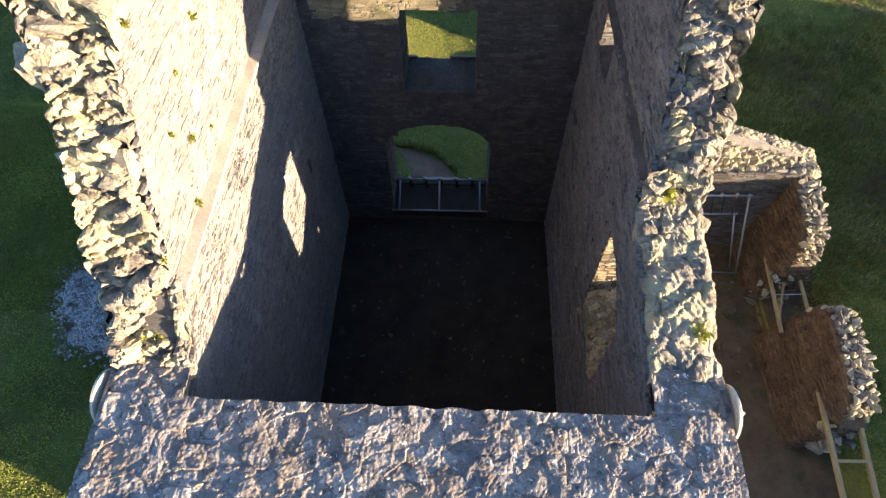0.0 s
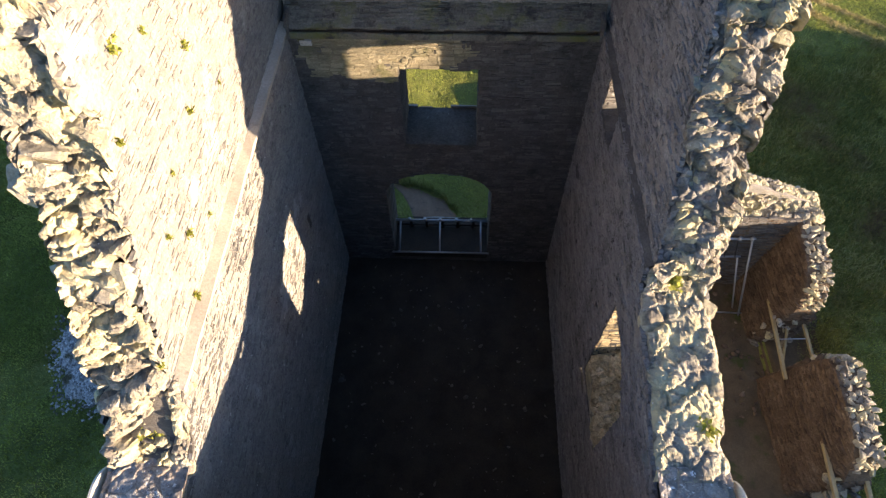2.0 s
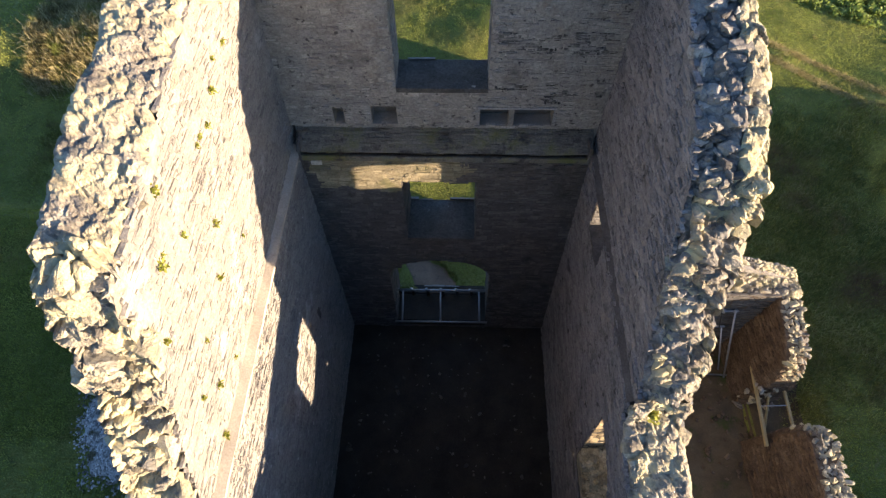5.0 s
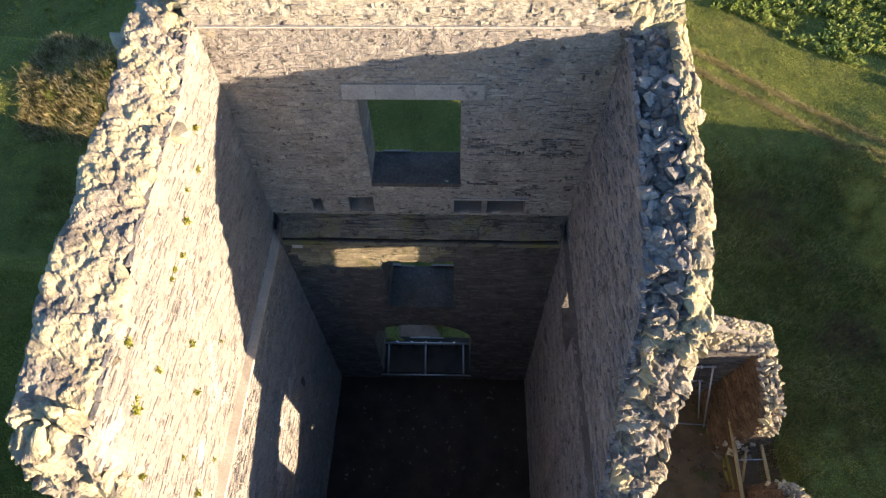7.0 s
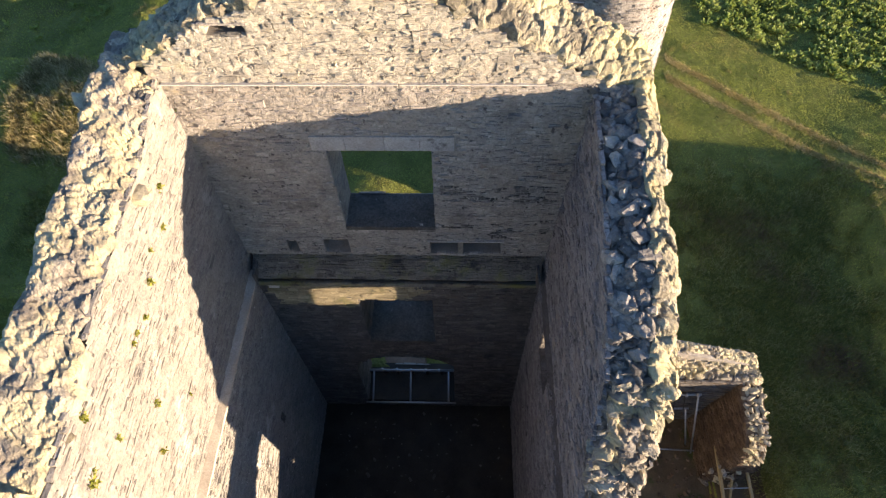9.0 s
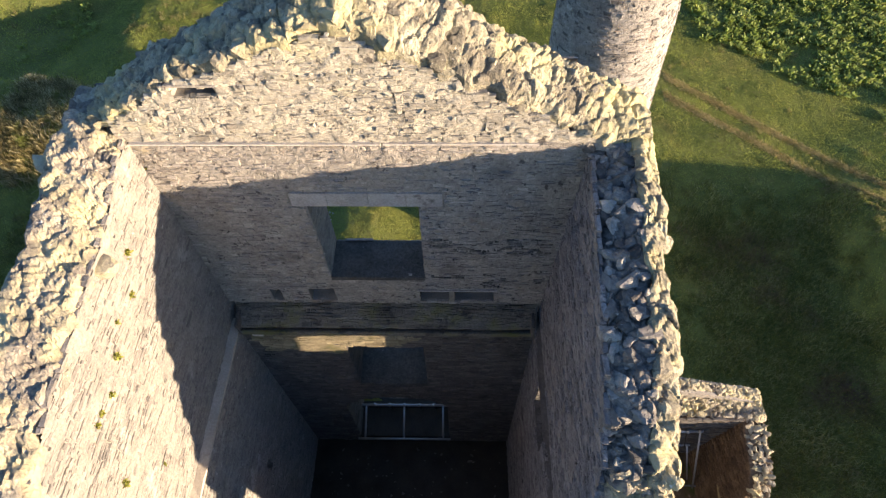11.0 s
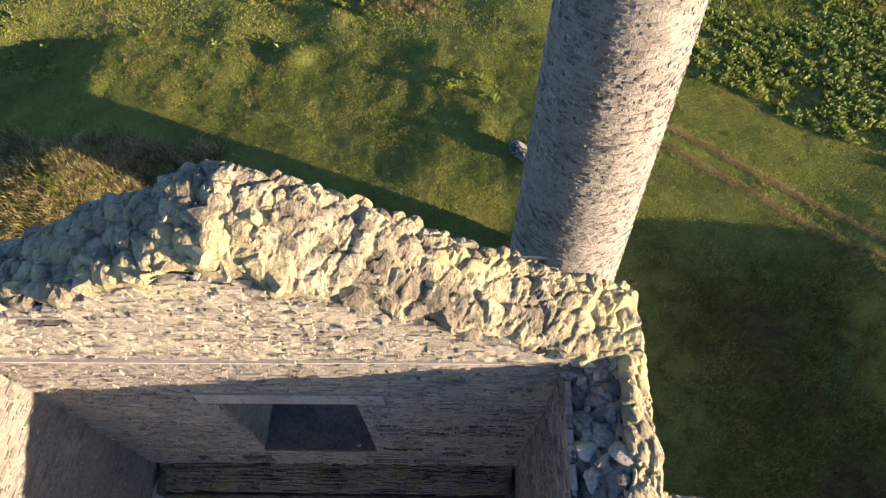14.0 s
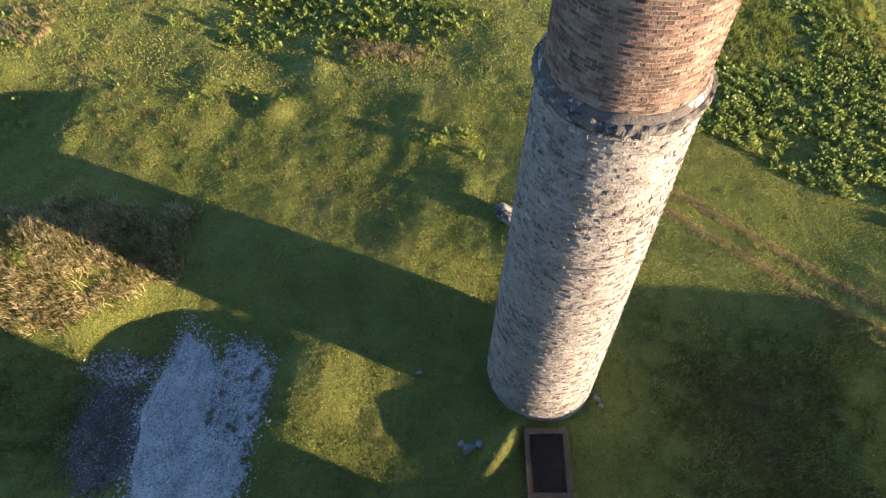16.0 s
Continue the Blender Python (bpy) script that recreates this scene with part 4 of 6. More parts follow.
def east_head(a, f):
    return right_top(a) + 0.06 - 0.45 * max(0.0, f - (RIGHT_UP + 0.66)) - 0.34 * max(0.0, RIGHT_UP + 0.6 - f)


def blocky(p, size, layer, salt):
    """One stone of a broken surface: how far it stands out, how it tilts, and how near its joint is. layer: above 1 the stones lie in flat beds."""
    q = Vector((p.x * size, p.y * size, p.z * size * layer)) + Vector(noise.noise_vector(p * size * 0.5 + Vector((salt, 0, 0)))) * 0.45
    d, near = noise.voronoi(q)
    c = near[0]
    lift = noise.cell(c * 7.3 + Vector((salt, 0, 0)))
    tilt = (q.x - c.x) * noise.cell(c * 3.1 + Vector((9, 0, 0))) + (q.y - c.y) * noise.cell(c * 5.7 + Vector((0, 9, 0)))
    return lift, tilt, 1 - min(1.0, (d[1] - d[0]) / 0.22)


def head_bed(name, parent, axis, a0, a1, f0, f1, top, material, bend=None, step=0.03, lump=0.11, size=4.4, skirt=0.25, big=0.0, layer=1.0, rag=0.11):
    """The broken head of a rubble wall: stones bedded in mortar, as one sheet with turned-down rims. big: relief of the larger broken masses."""
    fine = np.linspace(a0, a1, 400)
    mid = (f0 + f1) / 2
    run = np.concatenate([[0], np.cumsum(np.hypot(np.diff(fine), np.diff([top(a, mid) for a in fine])))])
    na, nf = int(run[-1] / step), int((f1 - f0) / step)
    cuts = np.interp(np.linspace(0, run[-1], na), run, fine)
    slope = np.gradient([top(a, mid) for a in cuts], cuts)
    slope = np.convolve(np.pad(slope, 4, mode="edge"), np.ones(9) / 9, "valid")
    vs = []
    for f in np.linspace(f0, f1, nf):
        for a, g in zip(cuts, slope):
            z = top(a, f)
            p = Vector((f, a, z)) if axis else Vector((a, f, z))
            lift, tilt, joint = blocky(p, size, layer, 0.0)
            out = 0.09 + lump * (0.35 * lift + 0.55 * tilt - 0.55 * joint)
            if big:
                lift, tilt, joint = blocky(p, size * 0.38, layer, 5.0)
                out += big * (0.25 + 0.4 * lift + 0.5 * tilt - 0.45 * joint)
            out += 0.03 * noise.noise(p * 6) + 0.022 * noise.noise(p * 13) + 0.012 * noise.noise(p * 26)
            rim = min(f - f0, f1 - f)
            drop = 0.0
            if rim < 0.02:
                drop = skirt
            elif rim < 0.16:
                drop = 0.13 * (1 - rim / 0.16) ** 2
            wob = (rag * noise.noise(p * 3.1) + (big * 0.6 * noise.noise(p * 1.3 + Vector((3, 0, 0))))) * max(0.0, 1 - rim / 0.3)
            if rim < 0.02:
                wob -= 0.05 if f > mid else -0.05
            k = 1 / math.hypot(1, g)
            da, dz = -g * k * out, k * out - drop
            vs.append((f + wob, a + da, z + dz) if axis else (a + da, f + wob, z + dz))
    fs = [(j * na + i, j * na + i + 1, (j + 1) * na + i + 1, (j + 1) * na + i) for j in range(nf - 1) for i in range(na - 1)]
    if axis:
        fs = [f[::-1] for f in fs]
    v = np.array(vs)
    return link_mesh(name, bend(v) if bend else v, fs, material, parent, "rubble bedded in crumbling mortar")


def gable_head(a, f):
    return gable_in(a) + (gable_out(a) - gable_in(a)) * min(1, (f - BACK_UP) / 0.6)


r_ = np.random.default_rng(21)
head_bed("wall_head", west, 1, 3.4, 6.6, LEFT_OUT + 0.06, LEFT_UP + 0.02, west_head, M_BED, lean_left, lump=0.13, size=3.7, big=0.30, layer=2.2, rag=0.2)
head_bed("wall_head", west, 1, 6.45, BACK_OUT, LEFT_OUT + 0.06, LEFT_UP + 0.02, west_head, M_BED, lean_left, lump=0.045, size=3.6, big=0.07, rag=0.12)
head_bed("wall_head", west, 1, 2.9, 4.35, LEFT_UP - 0.12, LEFT_IN + 0.03, lambda a, f: min(left_top(a), LEDGE) + 0.02, M_BED)
head_bed("wall_head", east, 1, 6.45, BACK_OUT, RIGHT_UP - 0.02, RIGHT_UP + 0.70, lambda a, f: east_head(a, f) - 0.09, M_EASTB, lean_right, size=3.8, big=0.12)
head_bed("wall_head_edge", east, 1, 8.3, BACK_OUT, RIGHT_UP + 0.60, RIGHT_OUT + 0.03, lambda a, f: east_head(a, f) - 0.02, M_GABLEB, lean_right, lump=0.10, size=2.8, big=0.10)
head_bed("broken_slope", east, 1, 6.45, 8.5, RIGHT_UP + 0.05, RIGHT_OUT + 0.03, lambda a, f: east_head(a, f) - 0.04, M_BED, lean_right, lump=0.12, size=3.4, big=0.26, layer=2.0, rag=0.16)
head_bed("wall_head", east, 1, 3.4, 6.5, RIGHT_IN - 0.02, RIGHT_OUT + 0.02, lambda a, f: right_top(a) - 0.05 * (f - 3.7) - 0.02, M_BED, lump=0.06, size=3.2, big=0.11)
head_bed("wall_head", north, 0, LEFT_OUT + 0.3, RIGHT_OUT + 0.02, BACK_UP - 0.02, BACK_OUT + 0.02, gable_head, M_GABLEB, lump=0.11, size=4.2, big=0.03)
lay_stones(west, leaning(along(r_, 1, 6.2, 13.7, LEFT_OUT + 0.16, LEFT_UP - 0.14, west_head, (0.12, 0.56), 0.9, -0.36, 0.04), LEAN_W), 250, 1.2)
lay_stones(east, leaning(along(r_, 1, 8.0, 13.7, RIGHT_UP + 0.1, RIGHT_UP + 0.62, east_head, (0.09, 0.34), 0.76, -0.2, 0.2), LEAN_E), 220, 1.2, M_EASTJ, M_EAST)
lay_stones(east, leaning(along(r_, 1, 8.0, 13.7, RIGHT_UP + 0.68, RIGHT_OUT - 0.05, east_head, (0.14, 0.42), 1.15, -0.3, 0.1), LEAN_E), 60, 1.2, M_GABLEJ, M_GABLE)
lay_stones(north, along(r_, 0, LEFT_OUT + 0.4, RIGHT_OUT - 0.1, BACK_UP + 0.08, BACK_OUT - 0.06, lambda a, f: gable_head(a, f) - 0.11 * float(smooth_step((a - 0.2) / 1.2)), (0.09, 0.36), 0.66, -0.18, 0.16), 298, 3.14, M_GABLEJ, M_GABLE)
odd = [(x_, BACK_UP + 0.05, z_, r_.uniform(0.08, 0.24), 0.2) for x_, z_ in zip(r_.uniform(-3.7, 3.2, 200), r_.uniform(15.35, 17.1, 200)) if gable_in(x_) - 1.3 < z_ < gable_in(x_) - 0.15]
lay_stones(north, odd, 0, 0.4, M_GABLEFACE)
lay_stones(east, along(r_, 1, 3.6, 6.5, RIGHT_IN + 0.15, RIGHT_OUT - 0.1, lambda a, f: right_top(a), (0.12, 0.46), 1.3, -0.36, 0.06), 50, 1.2)
# slabs jutting from the broken end of the west wall
lay_stones(west, leaning([(r_.uniform(-5.1, -4.35), y_, left_top(y_) - r_.uniform(0.15, 0.4), r_.uniform(0.3, 0.75), 0.12) for y_ in r_.uniform(3.9, 6.3, 34)], LEAN_W), 34, 0.3)
# upright slab on the west ledge
lay_stones(west, [(LEFT_IN - 0.04, 4.3, 9.2, 0.3, 0.1)], 1, 0.2, M_GABLEJ, M_GABLE)
# broken slope of the east wall
lay_stones(east, leaning([(r_.uniform(3.45, 4.2), y_, right_top(y_) - r_.uniform(0.1, 0.3), r_.uniform(0.18, 0.5), 0.15) for y_ in r_.uniform(6.4, 8.5, 30)], LEAN_E), 30, 0.5)
# stones closing the corner of the two heads
lay_stones(east, [(3.42, 13.04, 15.12, 0.26, 0.1), (3.62, 13.06, 15.08, 0.3, 0.1), (3.52, 12.9, 15.0, 0.22, 0.1), (3.82, 13.02, 15.1, 0.28, 0.1)], 4, 0.4, M_EASTJ, M_EAST)
# broken rubble sill of the east window
def broken_sill(a, f):
    return 4.28 + 0.6 * (f - RIGHT_IN) + 0.75 * max(0.0, (a - 5.3) / 1.5) + 0.25 * max(0.0, 5.2 - a)


s = Soup()
for a_ in np.linspace(4.85, 6.8, 9)[:-1]:
    for f_ in np.linspace(RIGHT_IN + 0.02, RIGHT_OUT - 0.02, 7)[:-1]:
        s.box((f_, a_, 4.1), (f_ + 0.186, a_ + 0.244, min(broken_sill(a_, f_), broken_sill(a_ + 0.244, f_)) - 0.03))
s.make("sill_fill", M_GABLEB, east)
head_bed("sill_rubble", east, 1, 4.86, 6.79, RIGHT_IN - 0.03, RIGHT_OUT - 0.02, broken_sill, M_GOLDEN, lump=0.12, size=5.5)
lay_stones(east, along(r_, 1, 4.95, 6.7, RIGHT_IN + 0.06, RIGHT_OUT - 0.1, lambda a, f: broken_sill(a, f) + 0.05, (0.06, 0.15), 0.9, -0.15, 0.3), 60, 3.14, M_GOLDEN, M_GOLDEN)


# capped top of the bob wall
def cap_height(x, y):
    """Height over the wall head, and how far into the joints between its stones."""
    p = Vector((x, y, 0.3))
    d, near = noise.voronoi(Vector((x * 2.5, y * 3.1, 0.5)) + Vector(noise.noise_vector(p * 1.7)) * 0.6)
    edge = max(0.0, 1 - (d[1] - d[0]) / (0.10 + 0.06 * noise.noise(p * 2.2)))
    n = noise.noise(p * 1.3) * 0.03 + noise.noise(p * 4.2) * 0.018 + noise.noise(p * 9) * 0.014 + noise.noise(p * 17) * 0.010 + noise.noise(p * 30) * 0.007
    c = near[0]
    tilt = 0.022 * ((x * 2.5 - c.x) * noise.cell(c * 3.3) + (y * 3.1 - c.y) * noise.cell(c * 4.7 + Vector((5, 0, 0))))
    return n + tilt + 0.016 * noise.cell(c * 5.1) - 0.007 * edge - 0.016 * (x + 0.45), edge


xs, ys = np.linspace(LEFT_OUT - 0.02, RIGHT_OUT + 0.02, 520), np.linspace(NEAR_OUT - 0.03, NEAR_IN + 0.75, 146)
vs, fs, pointed, joint_at = [], [], [], []
for j, y in enumerate(ys):
    for i, x in enumerate(xs):
        inside = LEFT_IN - 0.02 < x < RIGHT_IN + 0.02
        yy = min(y, NEAR_IN + 0.04 * noise.noise(Vector((x * 3, 0, 0)))) if inside else y
        drop = 0.07 if (x < LEFT_OUT + 0.1 or x > RIGHT_OUT - 0.1) else 0.0
        h_, e_ = cap_height(x, yy)
        vs.append((x, yy, NEAR_TOP + h_ - drop))
        joint_at.append(e_)
nx = len(xs)
for j in range(len(ys) - 1):
    for i in range(nx - 1):
        if LEFT_IN < (xs[i] + xs[i + 1]) / 2 < RIGHT_IN and ys[j] > NEAR_IN + 0.03:
            continue
        fs.append((j * nx + i, j * nx + i + 1, (j + 1) * nx + i + 1, (j + 1) * nx + i))
        pointed.append(1 if joint_at[j * nx + i] > 0.75 + 0.8 * noise.noise(Vector(vs[j * nx + i]) * 3) else 0)
cap = link_mesh("mortar_cap", vs, fs, M_CAP, south, "lichened flat stones bedded in brown mortar", smooth=False)
cap.data.materials.append(M_POINT)
cap.data.polygons.foreach_set("material_index", pointed)
spots = along(r_, 0, LEFT_OUT + 0.15, RIGHT_OUT - 0.15, NEAR_OUT + 0.1, NEAR_IN - 0.2, lambda a, f: NEAR_TOP - 0.07 - 0.016 * (a + 0.45), (0.06, 0.20), 1.9, -0.1, 0.1)
lay_stones(south, spots, 160)

# ---------------------------------------------------------------- ground
def smooth(a, b, x):
    t = np.clip((x - a) / (b - a), 0, 1)
    return t * t * (3 - 2 * t)


def ground_z(x, y):
    x, y = np.asarray(x, float), np.asarray(y, float)
    dip = smooth(15.5, 18, y) * (1 - smooth(23.0, 26.5, y))
    z = (0.065 - 0.06 * dip + 0.018 * smooth(24, 28, y)) * np.clip(4 - x, 0, 60) - (0.03 + 0.03 * smooth(25, 30, y)) * np.clip(x - 4, 0, 40) + 0.06 * smooth(24.5, 28, y) * np.clip(20 - x, 0, 14) * smooth(-12, 8, x) + 0.45 * smooth(5.0, 12.0, -x) * (1 - smooth(13.5, 20.0, y))
    z = z - 0.25 * smooth(5, 9, x) * (1 - smooth(20, 26, y))
    crest = 19.7 - 0.12 * np.clip(y - 21.5, 0, 5) ** 2
    z = z + (1.45 + 0.75 * (1 - smooth(14.0, 18.0, y))) * smooth(-1.8, 0.2, x - crest) * (1 - smooth(1.2, 5.0, x - crest) * smooth(17, 20, y)) * (1 - smooth(21.4, 25.9, y))
    z = z + 0.70 * np.exp(-(((x + 3.5) / 2.5) ** 2 + ((y - 21.3) / 3.3) ** 2)) + 0.55 * np.exp(-(((x - 4.35 - 0.72 * (y - 19.0)) / 0.50) ** 2 + ((y - 19.0) / 1.25) ** 2))
    z = z - 0.8 * np.exp(-(((x + 9.6) / 3.3) ** 2 + ((y - 22.0) / 4.4) ** 2))
    z = z + 0.92 * np.exp(-(((x + 15.6) / 3.5) ** 2 + ((y - 26.6) / 2.1) ** 2))
    for hx, hy, hr, hh in ((-6.9, 36.3, 0.9, 0.5), (0.3, 36.4, 1.3, 0.14), (3.4, 31.4, 0.9, 0.22), (-5.0, 39.5, 1.0, 0.25), (-10.5, 38.5, 1.6, 0.2), (7.0, 29.0, 0.9, 0.3)):
        z = z + hh * np.exp(-(((x - hx) / hr) ** 2 + ((y - hy) / hr) ** 2))
    z = z - 0.30 * np.clip(-16.8 - x, 0, 5.0) * smooth(29.5, 31.5, y) * (1 - smooth(36.0, 39.5, y))
    z = z + 0.6 * np.exp(-(((x - 6.2) / 2.0) ** 2 + ((y - 15.6) / 1.2) ** 2))
    flat_ = np.array([0.20 * noise.noise(Vector((a * 0.22, b * 0.22, 3.0))) + 0.065 * noise.noise(Vector((a * 0.62, b * 0.62, 8.0))) + 0.04 * noise.noise(Vector((a * 1.4, b * 1.4, 2.0))) + 0.028 * noise.noise(Vector((a * 2.6, b * 2.6, 5.0))) for a, b in zip(x.ravel(), y.ravel())]).reshape(x.shape)
    z = z + flat_ * (1 - 0.6 * smooth(7, 10, x) * smooth(24, 26, y))
    pit = smooth(4.0, 4.4, x) * (1 - smooth(10.6 + 1.0 * (y < 5.1), 11.0 + 1.0 * (y < 5.1), x)) * smooth(-2.0, 0.5, y) * (1 - smooth(12.6, 13.0, y))
    z = z * (1 - pit) - 1.85 * pit
    gap = smooth(10.3, 10.7, x) * (1 - smooth(11.6, 13.2, x)) * smooth(8.4, 8.9, y) * (1 - smooth(10.4, 10.9, y))
    z = z * (1 - gap) - 1.35 * gap
    house = smooth(LEFT_OUT + 0.2, LEFT_OUT + 0.7, x) * (1 - smooth(RIGHT_OUT - 0.7, RIGHT_OUT - 0.2, x)) * smooth(NEAR_OUT + 0.2, NEAR_OUT + 0.7, y) * (1 - smooth(BACK_OUT - 0.7, BACK_OUT - 0.2, y))
    return z * (1 - house) - 0.7 * house


def axis_cuts(lo, hi, step):
    mid = list(np.arange(lo, hi, step))
    return np.array([lo - d for d in (1500, 700, 300, 140, 70, 35, 18, 9, 4, 1.5)] + mid + [hi + d for d in (0, 1.5, 4, 9, 18, 35, 70, 140, 300, 700, 1500)])


gx, gy = axis_cuts(-34, 36, 0.3), axis_cuts(-6, 62, 0.3)
GX, GY = np.meshgrid(gx, gy)
GZ = ground_z(GX, GY)
w_ = len(gx)
idx = np.arange(GX.size).reshape(GX.shape)
gf = np.stack([idx[:-1, :-1], idx[:-1, 1:], idx[1:, 1:], idx[1:, :-1]], -1).reshape(-1, 4)
ground = link_mesh("ground", np.stack([GX.ravel(), GY.ravel(), GZ.ravel()], 1), gf, M_GRASS, smooth=True)
tagged(ground, "uneven green grass field round the ruin", "ground", "", "structure")

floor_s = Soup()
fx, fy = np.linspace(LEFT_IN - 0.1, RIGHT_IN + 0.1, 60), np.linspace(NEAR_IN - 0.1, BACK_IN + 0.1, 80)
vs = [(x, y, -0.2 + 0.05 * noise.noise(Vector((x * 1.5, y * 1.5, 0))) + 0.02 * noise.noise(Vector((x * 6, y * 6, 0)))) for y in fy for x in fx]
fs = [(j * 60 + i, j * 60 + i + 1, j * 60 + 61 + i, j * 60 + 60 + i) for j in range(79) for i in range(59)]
# Floor colour holds the deep shade between the walls.
floor_ob = link_mesh("floor", vs, fs, M_SHADEEARTH, smooth=True)
tagged(floor_ob, "earth floor strewn with stones, toned dark for shade", "floor", "", "structure")

# ---------------------------------------------------------------- chimney stack
STACK_X, STACK_Y = 6.15, 22.35


def stack_radius(z):
    return float(np.interp(z, [-0.5, 0, 15.4], [2.15, 2.13, 1.60]))


stack = thing("chimney_stack", "tall round chimney of pale rubble stone with brick top", "chimney", (STACK_X, STACK_Y, 0))


def ring_wall(z0, z1, radius, segs=64, inner=0.5):
    soup = Soup()
    zs = np.linspace(z0, z1, 12)
    an = np.linspace(0, 2 * math.pi, segs, endpoint=False)
    vs = [(radius(z) * math.cos(a), radius(z) * math.sin(a), z) for z in zs for a in an] + [((radius(z) - inner) * math.cos(a), (radius(z) - inner) * math.sin(a), z) for z in zs for a in an]
    h = len(zs) * segs
    fs = []
    for i in range(len(zs) - 1):
        for j in range(segs):
            k = (j + 1) % segs
            fs.append((i * segs + j, i * segs + k, (i + 1) * segs + k, (i + 1) * segs + j))
            fs.append((h + i * segs + k, h + i * segs + j, h + (i + 1) * segs + j, h + (i + 1) * segs + k))
    t = (len(zs) - 1) * segs
    for j in range(segs):
        k = (j + 1) % segs
        fs.append((t + j, t + k, h + t + k, h + t + j))
    soup.add(vs, fs)
    return soup


def round_courses(rng, z0, z1, hs, ls, radius, gap):
    out, z = [], z0
    while z < z1:
        h = rng.uniform(*hs)
        r, a, off = radius(z), 0.0, rng.uniform(0, 1)
        full = 2 * math.pi
        while a < full:
            w = rng.uniform(*ls) / r
            b = min(a + w, full)
            if (b - a) * r > 0.06:
                out.append((a + off + gap / 2 / r, b + off - gap / 2 / r, z + gap / 2, z + h - gap / 2))
            a = b
        z += h
    return np.array(out)


ring_wall(-0.8, 15.3, stack_radius).make("shaft_core", M_MORTAR, stack)
rc = np.random.default_rng(31)
rect = round_courses(rc, -0.6, 15.1, (0.06, 0.15), (0.08, 0.28), stack_radius, 0.012)


def on_stack(u, v, d):
    r = np.interp(v, [-0.5, 0, 15.4], [2.15, 2.13, 1.60]) + d
    return r * np.cos(u), r * np.sin(u), v


rect[:, 2:] += 0.05 * np.array([noise.noise(Vector((math.cos(r[0]) * 2, math.sin(r[0]) * 2, r[2] * 0.8))) for r in rect])[:, None]
v_, f_ = stone_faces(rc, rect, on_stack, (0.0, 0.044), inset=0.010, jit=0.014)
link_mesh("shaft_masonry", v_, f_, M_STACK, stack, kind="stuff")
pointing("shaft_pointing", stack, M_STACKLIME, on_stack, 0.0, 2 * math.pi, -0.4, 15.15, lambda a, z: True, 0.019, 0.024, 0.04, 9.0, pits=0.006)
COLLAR = 15.25
collar_soup = Soup()
prof = [(1.55, COLLAR - 0.12), (1.66, COLLAR - 0.05), (1.72, COLLAR + 0.04), (1.71, COLLAR + 0.18), (1.64, COLLAR + 0.22), (1.35, COLLAR + 0.23)]
segs = 200
cv = [((r + 0.05 * noise.noise(Vector((math.cos(a) * 11, math.sin(a) * 11, k * 0.6)))) * math.cos(a), (r + 0.05 * noise.noise(Vector((math.cos(a) * 11, math.sin(a) * 11, k * 0.6)))) * math.sin(a), z + 0.06 * noise.noise(Vector((math.cos(a) * 9, math.sin(a) * 9, k + 9)))) for k, (r, z) in enumerate(prof) for a in np.linspace(0, 2 * math.pi, segs, endpoint=False)]
cf = [(k * segs + j, k * segs + (j + 1) % segs, (k + 1) * segs + (j + 1) % segs, (k + 1) * segs + j) for k in range(len(prof) - 1) for j in range(segs)]
link_mesh("collar", cv, cf, M_COLLAR, stack, "blackened projecting stone collar")
fillet = [(1.5, COLLAR + 0.22), (1.63, COLLAR + 0.23), (1.545, COLLAR + 0.37), (1.35, COLLAR + 0.40)]
cv = [((r + 0.02 * noise.noise(Vector((math.cos(a) * 5, math.sin(a) * 5, k)))) * math.cos(a), (r + 0.02 * noise.noise(Vector((math.cos(a) * 5, math.sin(a) * 5, k)))) * math.sin(a), z + (0.06 if k >= 2 else 0) * noise.noise(Vector((math.cos(a) * 3, math.sin(a) * 3, 4)))) for k, (r, z) in enumerate(fillet) for a in np.linspace(0, 2 * math.pi, segs, endpoint=False)]
cf = [(k * segs + j, k * segs + (j + 1) % segs, (k + 1) * segs + (j + 1) % segs, (k + 1) * segs + j) for k in range(len(fillet) - 1) for j in range(segs)]
link_mesh("fillet", cv, cf, M_FILLET, stack, "blackened mortar fillet with pale patches")


def brick_radius(z):
    return float(np.interp(z, [15, 22.5], [1.525, 1.42]))


ring_wall(15.3, 22.5, brick_radius, inner=0.35).make("brick_core", M_BRICKLIME, stack)

